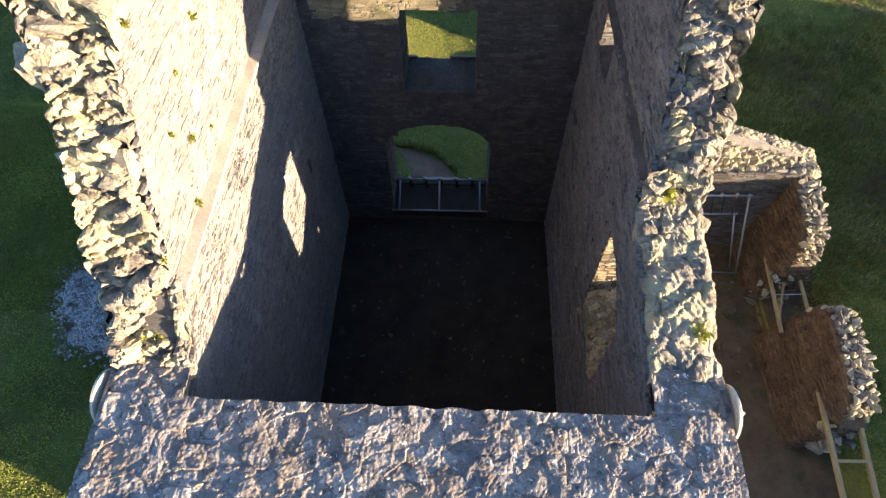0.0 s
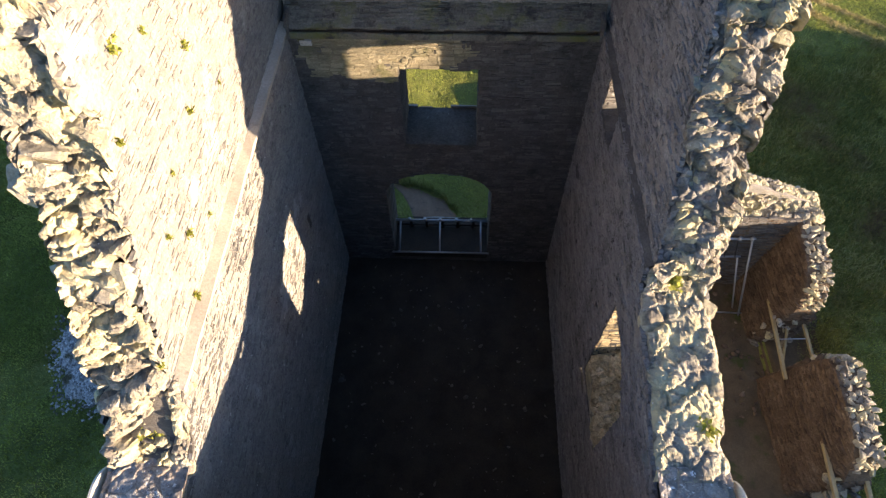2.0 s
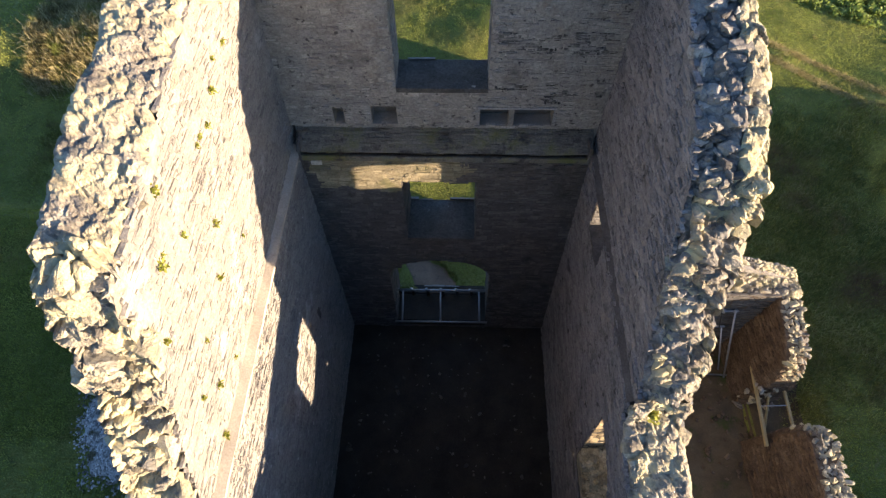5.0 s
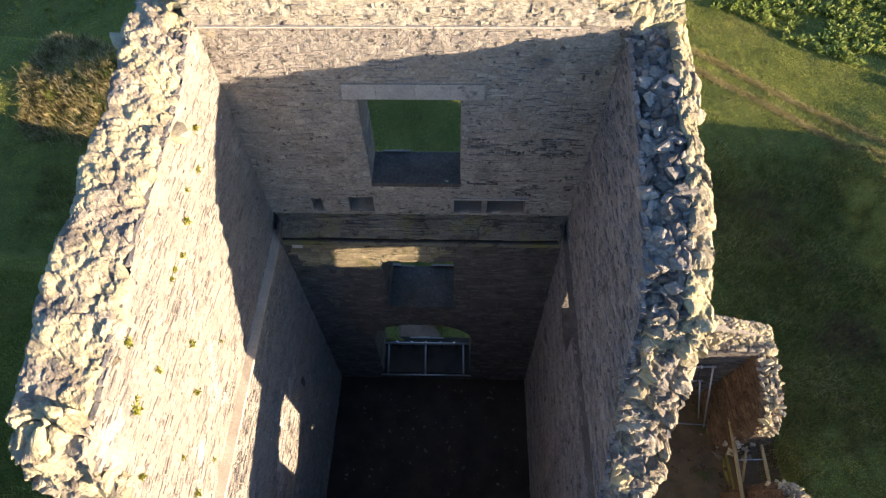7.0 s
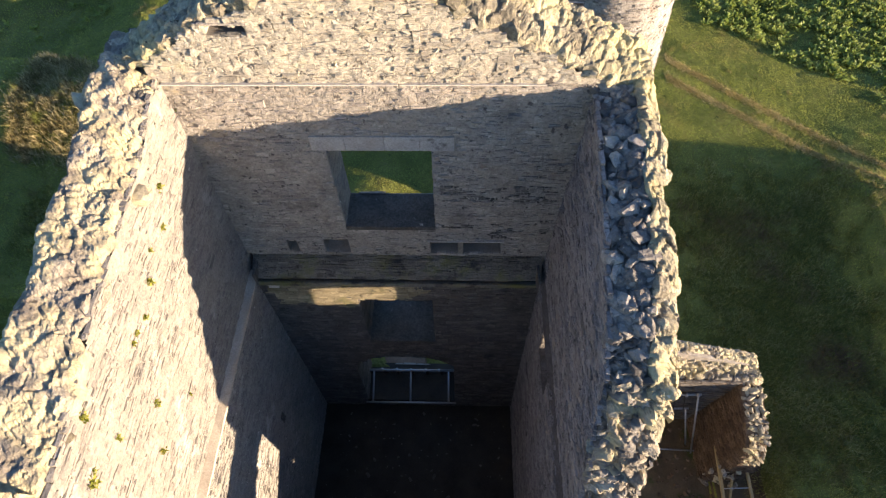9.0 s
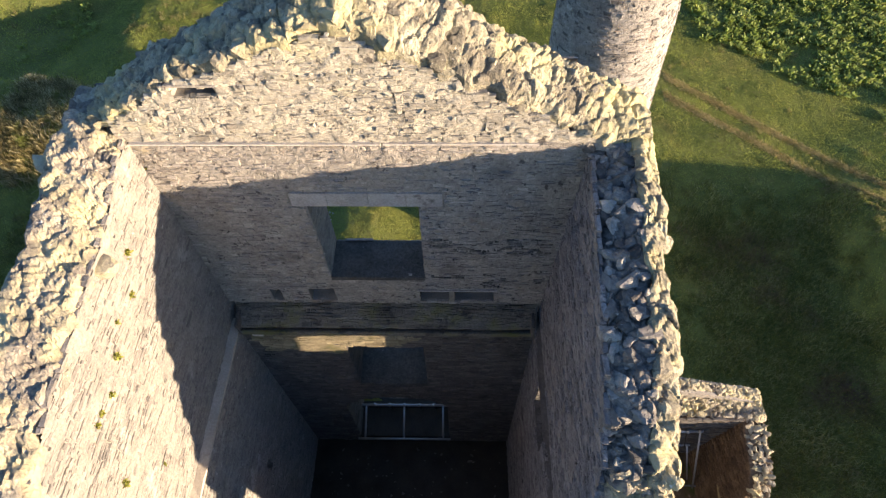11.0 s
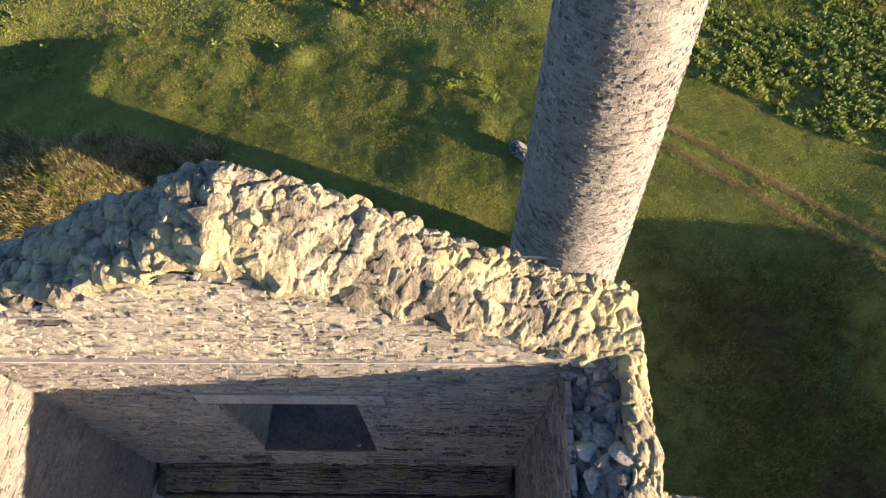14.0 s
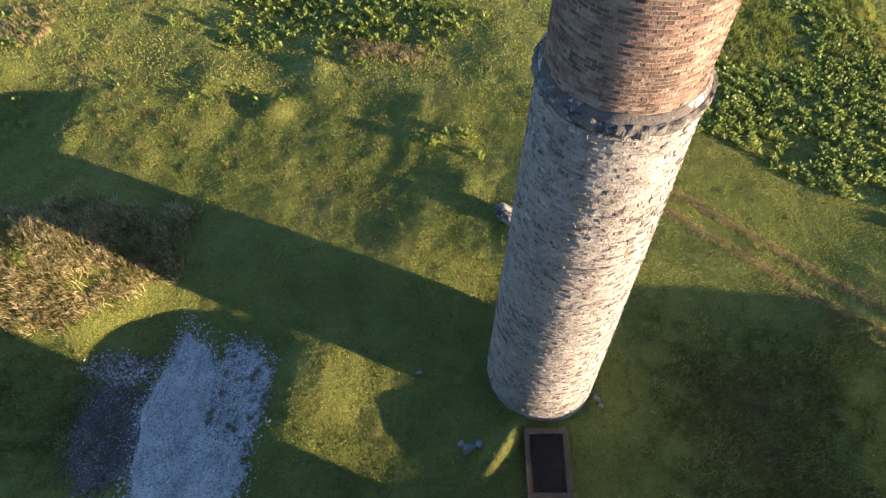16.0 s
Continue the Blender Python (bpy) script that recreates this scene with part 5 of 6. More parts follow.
BRICK_Z0 = COLLAR + 0.36
brick_me = bpy.data.meshes.new("brick")
bw, bh, bd = 0.112, 0.032, 0.05
bv = [(-bw, -bd, -bh), (bw, -bd, -bh), (bw, -bd, bh), (-bw, -bd, bh), (-bw + 0.006, 0.004, -bh + 0.003), (bw - 0.006, 0.004, -bh + 0.003), (bw - 0.006, 0.004, bh - 0.003), (-bw + 0.006, 0.004, bh - 0.003)]
brick_me.from_pydata(bv, [], [f[::-1] for f in BOX_FACES])
brick_me.materials.append(M_BRICK)
brick_soup, made = Soup(), 0
rb = np.random.default_rng(41)
row = 0
z = BRICK_Z0
while z < 22.3:
    r = brick_radius(z)
    count = int(2 * math.pi * r / 0.238)
    for j in range(count):
        a = (j + 0.5 * (row % 2) + rb.uniform(-0.05, 0.05)) * 2 * math.pi / count
        face = (math.degrees(a) + 180) % 360 - 180
        push = rb.normal(0, 0.003)
        m = Matrix.Translation(((r + push) * math.cos(a), (r + push) * math.sin(a), z)) @ Euler((0, rb.normal(0, 0.02), a - math.pi / 2)).to_matrix().to_4x4()
        if made < 290 and -165 < face < -55 and z < 17.6 and rb.random() > 0.01:
            ob = new("brick", brick_me)
            ob.matrix_basis = m
            ob.parent = stack
            made += 1
        else:
            mm = np.array(m)
            brick_soup.add(np.array(bv) @ mm[:3, :3].T + mm[:3, 3], [f[::-1] for f in BOX_FACES])
    z += 0.077
    row += 1
brick_soup.make("brickwork", M_BRICKJ, stack, kind="stuff")

# lean of the stack towards the west
LEAN_STACK = Matrix(((1, 0, -0.0125, 0), (0, 1, 0, 0), (0, 0, 1, 0), (0, 0, 0, 1)))
for ob in stack.children:
    if ob.data == brick_me:
        ob.location.x -= 0.0125 * ob.location.z
    else:
        ob.data.transform(LEAN_STACK)

# ---------------------------------------------------------------- annex to the east
annex = thing("wall_annex", "low ruined annex walls of brown earth-bedded slate", "wall", kind="structure")


def battered(name, seed, y0, y1, low_x, high_x, z0, top, parent):
    """A wall along y whose inner face leans back, faced with thin brown slates."""
    soup = Soup()
    cuts = np.linspace(y0, y1, 10)
    for p, q in zip(cuts, cuts[1:]):
        t0, t1 = top(p), top(q)
        soup.add([(low_x, p, z0), (high_x[1] + 0.15, p, z0), (high_x[1] + 0.15, q, z0), (low_x, q, z0), (high_x[0], p, t0), (high_x[1], p, t0), (high_x[1], q, t1), (high_x[0], q, t1)], BOX_FACES)
    soup.make(name, M_EARTHWALL, parent)
    rng = np.random.default_rng(seed)
    peak = max(top(c) for c in cuts)
    rect = courses(rng, y0, y1, z0, peak, (0.04, 0.09), (0.12, 0.34), lambda a, z: z < top(a) - 0.05 and rng.random() > 0.06)
    v, f = stone_faces(rng, rect, lambda u, w, d: (low_x + (high_x[0] - low_x) * (w - z0) / (np.interp(u, cuts, [top(c) for c in cuts]) - z0) - d, u, w), (0.0, 0.06))
    link_mesh("slate_facing", v, f[:, ::-1], M_EARTHWALL, parent, kind="stuff")


annex_n_out = line([(4.3, 4.2), (8.4, 3.75), (9.6, 3.35), (11.5, 2.65)])
wall_core(0, RIGHT_OUT, 10.8, flat(2.6), 12.55, 13.1, -1.7).make("north_inner_core", M_EARTHWALL, annex)
wall_core(0, RIGHT_OUT, 11.45, annex_n_out, 13.1, 13.6, -1.7).make("north_core", M_CORE, annex)
# Dark tone on this face stands for the annex's shaded hollow.
face_x(51, 12.55, -1, RIGHT_OUT, 10.8, -1.6, 2.6, lambda a, z: True, "north_facing", annex, (0.05, 0.11), (0.15, 0.4), material=M_SHADESTONE)
east_top = line([(10.2, 0.6), (10.5, 1.6), (11.0, 2.1), (12.0, 2.35), (13.1, 2.6)])
battered("east_core", 52, 10.25, 13.1, 10.2, (10.75, 11.45), -1.7, east_top, annex)
block_top = line([(5.2, 0.4), (5.7, 1.3), (6.3, 1.5), (8.2, 1.65), (8.6, 1.2), (8.85, 0.2)])
block = thing("wall_stub", "free-standing stub of brown earth-bedded slate wall", "wall", kind="structure")
battered("core", 53, 5.2, 8.85, 10.1, (10.85, 11.55), -1.7, block_top, block)
ra = np.random.default_rng(54)
def annex_head(a, f):
    return 2.6 + (annex_n_out(a) - 2.6) * min(1, max(0, (f - 12.9) / 0.35))


head_bed("wall_head", annex, 0, RIGHT_OUT - 0.02, 11.42, 12.56, 13.62, annex_head, M_BED, lump=0.12)
lay_stones(annex, along(ra, 0, RIGHT_OUT + 0.2, 11.35, 12.7, 13.55, lambda a, f: 2.6 + (annex_n_out(a) - 2.6) * min(1, max(0, (f - 12.9) / 0.4)), (0.10, 0.28), 0.66, 0.0), 200)
slope_f = [(ra.uniform(RIGHT_OUT + 0.15, 11.3), ra.uniform(12.88, 13.28)) for _ in range(130)]
lay_stones(annex, [(a_, f_, annex_head(a_, f_) + 0.03, ra.uniform(0.12, 0.26), 0.3) for a_, f_ in slope_f], 90, 3.14, M_GABLEJ, M_GABLE)
lay_stones(annex, along(ra, 1, 10.3, 12.7, 10.85, 11.45, lambda a, f: east_top(a), (0.10, 0.26), 0.62, 0.0), 90)
lay_stones(block, along(ra, 1, 5.4, 8.8, 10.95, 11.6, lambda a, f: block_top(a), (0.10, 0.26), 0.62, 0.0), 120)
lay_stones(block, [(ra.uniform(10.6, 11.4), ra.uniform(4.9, 5.4), ra.uniform(-1.2, 0.3), ra.uniform(0.2, 0.45), 0.4) for _ in range(26)], 30)
lay_stones(annex, [(ra.uniform(10.3, 11.3), ra.uniform(9.9, 10.4), ra.uniform(-1.5, 0.3), ra.uniform(0.12, 0.26), 0.4) for _ in range(26)], 30)

face_x(55, 5.2, -1, 10.15, 11.6, -1.6, 0.36, lambda a, z: a > 10.1 + 0.36 * (z + 1.7), "end_facing", block, (0.05, 0.1), (0.1, 0.3), (0.0, 0.09), M_EARTHWALL)
face_x(56, 10.25, -1, 10.25, 11.55, -1.6, 0.56, lambda a, z: a > 10.2 + 0.24 * (z + 1.7), "end_facing", annex, (0.05, 0.1), (0.1, 0.3), (0.0, 0.09), M_EARTHWALL)
pv = [(x, y, -1.5 + 0.10 * noise.noise(Vector((x * 1.2, y * 1.2, 6))) + 0.04 * noise.noise(Vector((x * 4, y * 4, 6)))) for y in np.linspace(-1.6, 12.7, 70) for x in np.linspace(RIGHT_OUT - 0.2, 10.9 if y > 5.1 else 11.9, 50)]
pf = [(j * 50 + i, j * 50 + i + 1, j * 50 + 51 + i, j * 50 + 50 + i) for j in range(69) for i in range(49)]
pit_floor = link_mesh("pit_floor", pv, pf, M_PIT, smooth=True)
gap_v = np.array([(x, y, 0.03) for y in np.linspace(8.3, 10.95, 16) for x in np.linspace(10.6, 12.3, 12)])
GAP_F = [(j * 12 + i, j * 12 + i + 1, j * 12 + 13 + i, j * 12 + 12 + i) for j in range(15) for i in range(11)]
tagged(pit_floor, "trodden brown earth inside the annex", "ground", "", "structure")
loose = thing("loose_stones", "loose fallen stones lying on the annex floor", "stones", kind="stuff")
lay_stones(loose, [(ra.uniform(8.6, 10.6), ra.uniform(7.5, 12.3), -1.47, ra.uniform(0.04, 0.2), 0.3) for _ in range(110)], 0, 3.14, M_EARTHWALL)


def bar(name, a, b, radius, material, parent, label="", sides=10, square=False):
    """A straight tube or batten from a to b."""
    a, b = Vector(a), Vector(b)
    bm = bmesh.new()
    bmesh.ops.create_cone(bm, cap_ends=True, segments=4 if square else sides, radius1=radius, radius2=radius, depth=(b - a).length)
    if square:
        bmesh.ops.rotate(bm, verts=bm.verts, cent=(0, 0, 0), matrix=Matrix.Rotation(radians(45), 3, "Z"))
        bmesh.ops.bevel(bm, geom=bm.edges[:], offset=radius * 0.12, segments=1, affect="EDGES")
    turn = (b - a).to_track_quat("Z", "Y").to_matrix().to_4x4()
    bmesh.ops.transform(bm, matrix=Matrix.Translation((a + b) / 2) @ turn, verts=bm.verts)
    return part(name, bm, material, parent, label, smooth=not square)


# timber frame over the gap
rail_a = thing("timber_barrier", "weathered timber rails laid across a wall gap", "barrier")
bar("rail", (10.48, 11.1, 0.05), (10.30, 8.3, 0.0), 0.075, M_TIMBER, rail_a, square=True)
bar("rail", (11.42, 11.1, 0.05), (11.33, 8.6, 0.0), 0.065, M_TIMBER, rail_a, square=True)
bar("tie_rod", (10.36, 9.65, 0.02), (11.4, 9.7, 0.02), 0.018, M_STEEL, rail_a, "thin steel tie rod")
bar("post", (10.95, 10.35, 0.0), (11.0, 9.2, -1.25), 0.05, M_TIMBER, rail_a, square=True)
rail_b = thing("timber_ladder", "pale timber ladder frame resting on the wall stub", "ladder")
bar("rail", (10.62, 6.31, 0.42), (10.36, 2.4, 0.34), 0.085, M_TIMBER, rail_b, square=True)
bar("rail", (11.50, 5.63, 0.42), (11.20, 2.4, 0.34), 0.085, M_TIMBER, rail_b, square=True)
for y_ in (5.27, 4.32, 3.3):
    bar("rung", (10.57 - (5.4 - y_) * 0.066, y_, 0.40), (11.46 - (5.4 - y_) * 0.09, y_ + 0.02, 0.40), 0.055, M_TIMBER, rail_b, square=True)
bar("brace", (10.66, 6.28, 0.46), (11.44, 5.62, 0.48), 0.075, M_LINTEL, rail_b, "grey weathered diagonal brace", square=True)
for x_ in (10.43, 11.29):
    bar("post", (x_, 2.45, 0.3), (x_, 2.45, -0.9), 0.07, M_TIMBER, rail_b, square=True)

# scaffold inside the annex
scaf = thing("steel_scaffold", "galvanised steel tube scaffold leaning inside the annex", "scaffold")
bar("upright", (9.62, 12.44, 1.62), (10.12, 11.25, -1.5), 0.035, M_STEEL, scaf)
bar("upright", (9.30, 12.12, 1.0), (9.98, 11.55, -1.5), 0.03, M_STEEL, scaf)
bar("upright", (8.05, 12.3, 1.62), (8.35, 11.3, -1.5), 0.035, M_STEEL, scaf)
bar("rail", (7.6, 12.4, 1.64), (9.72, 12.46, 1.64), 0.04, M_STEEL, scaf)
bar("rail", (7.6, 12.1, 1.02), (9.4, 12.16, 1.02), 0.035, M_STEEL, scaf)
bar("sole_bar", (8.0, 11.38, -1.42), (10.3, 11.3, -1.42), 0.03, M_STEEL, scaf)
for x_ in (8.2, 8.7, 9.2, 9.6):
    bar("coupler", (x_, 12.43, 1.60), (x_, 12.43, 1.74), 0.06, M_STEEL, scaf, sides=8)
for x_ in (8.1, 8.45, 8.8, 9.15):
    bar("brace", (x_, 12.4, 1.6), (x_ + 0.05, 12.12, 1.04), 0.016, M_DARKSTEEL, scaf, sides=6)

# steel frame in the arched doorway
# Threshold sheet toned dark for the shaded recess behind the frame.
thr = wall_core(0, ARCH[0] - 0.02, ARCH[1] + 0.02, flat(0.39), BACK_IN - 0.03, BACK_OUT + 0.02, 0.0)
thr.make("threshold", M_SHADEEARTH, north, "earth threshold in the doorway, toned dark for shade")
grid_ = thing("steel_barrier", "galvanised steel barrier frame across the arched doorway", "barrier")
bar("top_rail", (-2.3, 13.5, 0.82), (1.02, 13.52, 0.82), 0.045, M_STEEL, grid_)
bar("sole_bar", (-2.3, 12.36, 0.50), (1.05, 12.38, 0.50), 0.035, M_STEEL, grid_)
for x_ in (-2.05, -0.65, 0.78):
    bar("stay", (x_, 12.37, 0.50), (x_ - 0.02, 13.5, 0.82), 0.035, M_STEEL, grid_)
for x_ in (-1.75, -1.2, -0.66, -0.1, 0.42):
    bar("bolt", (x_, 13.5, 0.84), (x_, 13.5, 0.92), 0.06, M_STEEL, grid_, sides=8)
for x_ in (-2.25, -1.7, -1.15, -0.6, -0.05, 0.5, 1.0):
    bar("post", (x_, 13.55, 0.38), (x_, 13.52, 0.8), 0.06, M_DARKSTEEL, grid_, "dark post", sides=8)
bar("kick_rail", (-2.28, 13.56, 0.5), (1.0, 13.56, 0.5), 0.05, M_DARKSTEEL, grid_, "dark lower rail")

# ---------------------------------------------------------------- tie plates
def tie_plate(x, y, z, out, label):
    plate = thing("tie_plate", label, "tie plate", (x, y, z), group="wall tie plates")
    bm = bmesh.new()
    rings = [(0.0, 0.10), (0.2, 0.085), (0.36, 0.05), (0.43, 0.01), (0.43, -0.03)]
    loops = []
    for r, d in rings[1:]:
        loops.append([bm.verts.new((out * d, r * math.cos(a), r * math.sin(a))) for a in np.linspace(0, 2 * math.pi, 28, endpoint=False)])
    mid = bm.verts.new((out * 0.10, 0, 0))
    for j in range(28):
        bm.faces.new((mid, loops[0][j], loops[0][(j + 1) % 28]))
        for p, q in zip(loops, loops[1:]):
            bm.faces.new((p[j], q[j], q[(j + 1) % 28], p[(j + 1) % 28]))
    bm.faces.new(loops[-1])
    bmesh.ops.recalc_face_normals(bm, faces=bm.faces[:])
    part("disc", bm, M_PLATE, plate)
    bar("nut", (out * 0.08, 0, 0), (out * 0.20, 0, 0), 0.06, M_STEEL, plate, "steel nut", sides=6)
    bar("tie_rod", (-out * 0.35, 0, 0), (out * 0.24, 0, 0), 0.025, M_STEEL, plate)
    return plate


tie_plate(LEFT_OUT - 0.12, 2.93, 8.12, -1, "round pale painted iron wall tie plate")
tie_plate(RIGHT_OUT + 0.10, 3.06, 8.0, 1, "round grey iron wall tie plate in shade")

# ---------------------------------------------------------------- gravel
def terrain(x, y):
    """The ground's height by its fine grid."""
    x, y = np.clip(np.asarray(x, float), -34, 35.6), np.clip(np.asarray(y, float), -6, 61.6)
    i = np.clip(np.searchsorted(gx, x) - 1, 0, len(gx) - 2)
    j = np.clip(np.searchsorted(gy, y) - 1, 0, len(gy) - 2)
    u, v = (x - gx[i]) / (gx[i + 1] - gx[i]), (y - gy[j]) / (gy[j + 1] - gy[j])
    return GZ[j, i] * (1 - u) * (1 - v) + GZ[j, i + 1] * u * (1 - v) + GZ[j + 1, i] * (1 - u) * v + GZ[j + 1, i + 1] * u * v


def fast_mesh(name, verts, faces, material, parent=None, label="", kind=""):
    """Many triangles or quads at once."""
    verts, faces = np.asarray(verts, np.float32), np.asarray(faces, np.int32)
    me = bpy.data.meshes.new(name)
    me.vertices.add(len(verts))
    me.vertices.foreach_set("co", verts.ravel())
    k = faces.shape[1]
    me.loops.add(faces.size)
    me.loops.foreach_set("vertex_index", faces.ravel())
    me.polygons.add(len(faces))
    me.polygons.foreach_set("loop_start", np.arange(0, faces.size, k, dtype=np.int32))
    me.materials.append(material)
    me.update(calc_edges=True)
    ob = new(name, me)
    ob.parent = parent
    return tagged(ob, label, "", "", kind)


def gravel(name, label, cx, cy, rx, ry, count, seed, size=(0.02, 0.07), heap=0.12, turn=0.0, material=None, bed=True):
    """A spread of chippings: a low sheet with an uneven rim, under thousands of small stones."""
    g = thing(name, label, "gravel", kind="stuff")
    rng = np.random.default_rng(seed)
    ca, sa = math.cos(turn), math.sin(turn)

    def rim(a):
        return 0.88 + 0.06 * math.sin(2 * a + seed) + 0.05 * math.sin(5 * a + 2 * seed) + 0.03 * math.sin(9 * a + 3 * seed) + 0.02 * math.sin(17 * a)
    n, rings = 72, 12
    vs = []
    for k in range(rings + 1):
        for a in np.linspace(0, 2 * math.pi, n, endpoint=False):
            r = k / rings * rim(a)
            u, v = rx * r * math.cos(a), ry * r * math.sin(a)
            vs.append((cx + ca * u - sa * v, cy + sa * u + ca * v, heap * (1 - (k / rings) ** 2) - (0.02 if k == rings else -0.015)))
    vs = np.array(vs)
    vs[:, 2] += terrain(vs[:, 0], vs[:, 1]) + 0.02 * rng.random(len(vs))
    fs = [(k * n + j, k * n + (j + 1) % n, (k + 1) * n + (j + 1) % n, (k + 1) * n + j) for k in range(rings) for j in range(n)]
    if bed:
        link_mesh("bed", vs, fs, material or M_GRAVEL, g)
    a, q = rng.uniform(0, 2 * math.pi, count), np.sqrt(rng.random(count)) * rng.uniform(0.75, 1.3, count)
    r = q * np.array([rim(t) for t in a])
    u, v = rx * r * np.cos(a), ry * r * np.sin(a)
    x, y = cx + ca * u - sa * v, cy + sa * u + ca * v
    z = terrain(x, y) + heap * np.clip(1 - q ** 2, 0, 1) + 0.02
    s = rng.uniform(*size, count)
    octa = np.array([(1, 0, 0), (0, 1, 0), (-1, 0, 0), (0, -1, 0), (0, 0, 0.7), (0, 0, -0.5)])
    p = octa[None] * s[:, None, None] * rng.uniform(0.5, 1.2, (count, 6, 1))
    th = rng.uniform(0, 6.28, count)
    px = p[..., 0] * np.cos(th)[:, None] - p[..., 1] * np.sin(th)[:, None]
    py = p[..., 0] * np.sin(th)[:, None] + p[..., 1] * np.cos(th)[:, None]
    pts = np.stack([px + x[:, None], py + y[:, None], p[..., 2] + z[:, None]], -1).reshape(-1, 3)
    tri = np.array([(0, 1, 4), (1, 2, 4), (2, 3, 4), (3, 0, 4), (1, 0, 5), (2, 1, 5), (3, 2, 5), (0, 3, 5)])
    fast_mesh("chippings", pts, (np.arange(count)[:, None, None] * 6 + tri).reshape(-1, 3), material or M_GRAVEL, g, kind="stuff")
    return g


gap_v[:, 2] += terrain(gap_v[:, 0], gap_v[:, 1])
gap_floor = link_mesh("gap_floor", gap_v, GAP_F, M_PIT, smooth=True)
tagged(gap_floor, "bare brown earth in the wall gap", "ground", "", "structure")
gravel("gravel_heap", "pale blue-grey slate chippings spread on the grass", -10.2, 8.0, 1.85, 1.95, 7000, 3, material=M_MIXED)
gravel("gravel_heap", "pale blue-grey slate chippings tipped in a hollow", -8.65, 20.5, 1.75, 3.8, 9500, 6, heap=0.16, turn=0.08)
gravel("gravel_heap", "pale slate chippings spread below the tipped heap", -7.35, 17.9, 2.2, 2.7, 8000, 13, heap=0.10, turn=0.0)
gravel("gravel_heap", "mixed grey slate chippings thinning into the grass", -6.4, 20.9, 1.85, 2.7, 7500, 12, heap=0.05, turn=0.0, material=M_MIXED)
gravel("gravel_heap", "darker scattered slate spoil beside the chippings", -11.4, 20.0, 1.7, 3.3, 4200, 8, size=(0.015, 0.05), heap=0.03, turn=0.2, material=M_SPOIL, bed=False)
gravel("gravel_heap", "scattered purple-grey slate waste in the grass", -11.5, 22.5, 1.5, 0.8, 1500, 9, heap=0.03, turn=0.1, material=M_MIXED, bed=False)
gravel("bare_spoil", "bare brown and purple earth under slate spoil", -11.2, 19.8, 1.5, 2.9, 900, 15, size=(0.02, 0.04), heap=0.0, turn=0.2, material=M_SOIL)

# ---------------------------------------------------------------- grate by the stack
grate = thing("flue_grate", "rusty barred grate in a rough stone kerb", "grate", (6.1, 18.55, 0))
gz = float(max(terrain(6.1 + i, 18.55 + j) for i in (-0.8, 0, 0.8) for j in (-1.25, 0, 1.25))) + 0.16
for name_, lo, hi in (("kerb", (-0.82, -1.25, -0.4), (-0.62, 1.25, gz)), ("kerb", (0.62, -1.25, -0.4), (0.82, 1.25, gz)), ("kerb", (-0.82, 1.05, -0.4), (0.82, 1.27, gz + 0.02)), ("kerb", (-0.82, -1.27, -0.4), (0.82, -1.05, gz + 0.02))):
    bm = bmesh.new()
    bmesh.ops.create_cube(bm, size=1.0)
    for v in bm.verts:
        v.co = Vector([lo[k] + (v.co[k] + 0.5) * (hi[k] - lo[k]) for k in range(3)])
    bmesh.ops.subdivide_edges(bm, edges=bm.edges[:], cuts=3, use_grid_fill=True)
    for v in bm.verts:
        v.co += noise.noise_vector(v.co * 3) * 0.03
    part(name_, bm, M_EARTHWALL, grate)
for x_ in np.linspace(-0.56, 0.56, 12):
    bar("grate_bar", (x_, -1.1, gz - 0.02), (x_, 1.1, gz - 0.02), 0.018, M_DARKSTEEL, grate, sides=6)
for y_ in (-0.6, 0.0, 0.6):
    bar("cross_bar", (-0.65, y_, gz - 0.05), (0.65, y_, gz - 0.05), 0.02, M_DARKSTEEL, grate, sides=6)
# Shallow dark sheet right under the bars in place of the shaft's shade.
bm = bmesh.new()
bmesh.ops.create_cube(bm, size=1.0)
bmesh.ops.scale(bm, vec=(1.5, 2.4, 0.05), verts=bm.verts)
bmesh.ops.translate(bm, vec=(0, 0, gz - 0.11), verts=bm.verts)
part("shaft_bottom", bm, M_SHADEEARTH, grate, "dark sheet below the bars, standing for the unlit shaft")

# boulder and loose stones round the stack
boulder = new("boulder", STONES[1].copy())
boulder.matrix_basis = Matrix.LocRotScale((5.0, 29.3, float(terrain(5.0, 29.3)) + 0.2), Euler((0.1, 0.1, 0.6)), (1.2, 1.5, 1.2))
boulder.data.materials.clear()
boulder.data.materials.append(M_COLLAR)
tagged(boulder, "grey weathered boulder lying in the grass", "boulder")
for x_, y_, s_ in ((8.35, 21.2, 0.28), (8.5, 20.9, 0.2), (3.2, 19.1, 0.5), (3.6, 19.3, 0.35), (2.9, 19.3, 0.3), (1.2, 22.1, 0.3)):
    st = new("field_stone", STONES[int(RNG.integers(len(STONES)))])
    st.matrix_basis = Matrix.LocRotScale((x_, y_, float(terrain(x_, y_)) + 0.05), Euler((0.2, 0.1, x_)), (s_, s_, s_ * 0.8))
    st.material_slots[0].link = "OBJECT"
    st.material_slots[0].material = M_EASTWALL
    tagged(st, "loose grey stone lying in the grass", "stone", "stones round the stack")

# stones on the house floor
fl = thing("floor_debris", "small pale stones scattered on the dark floor", "stones", kind="stuff")
rf = np.random.default_rng(61)
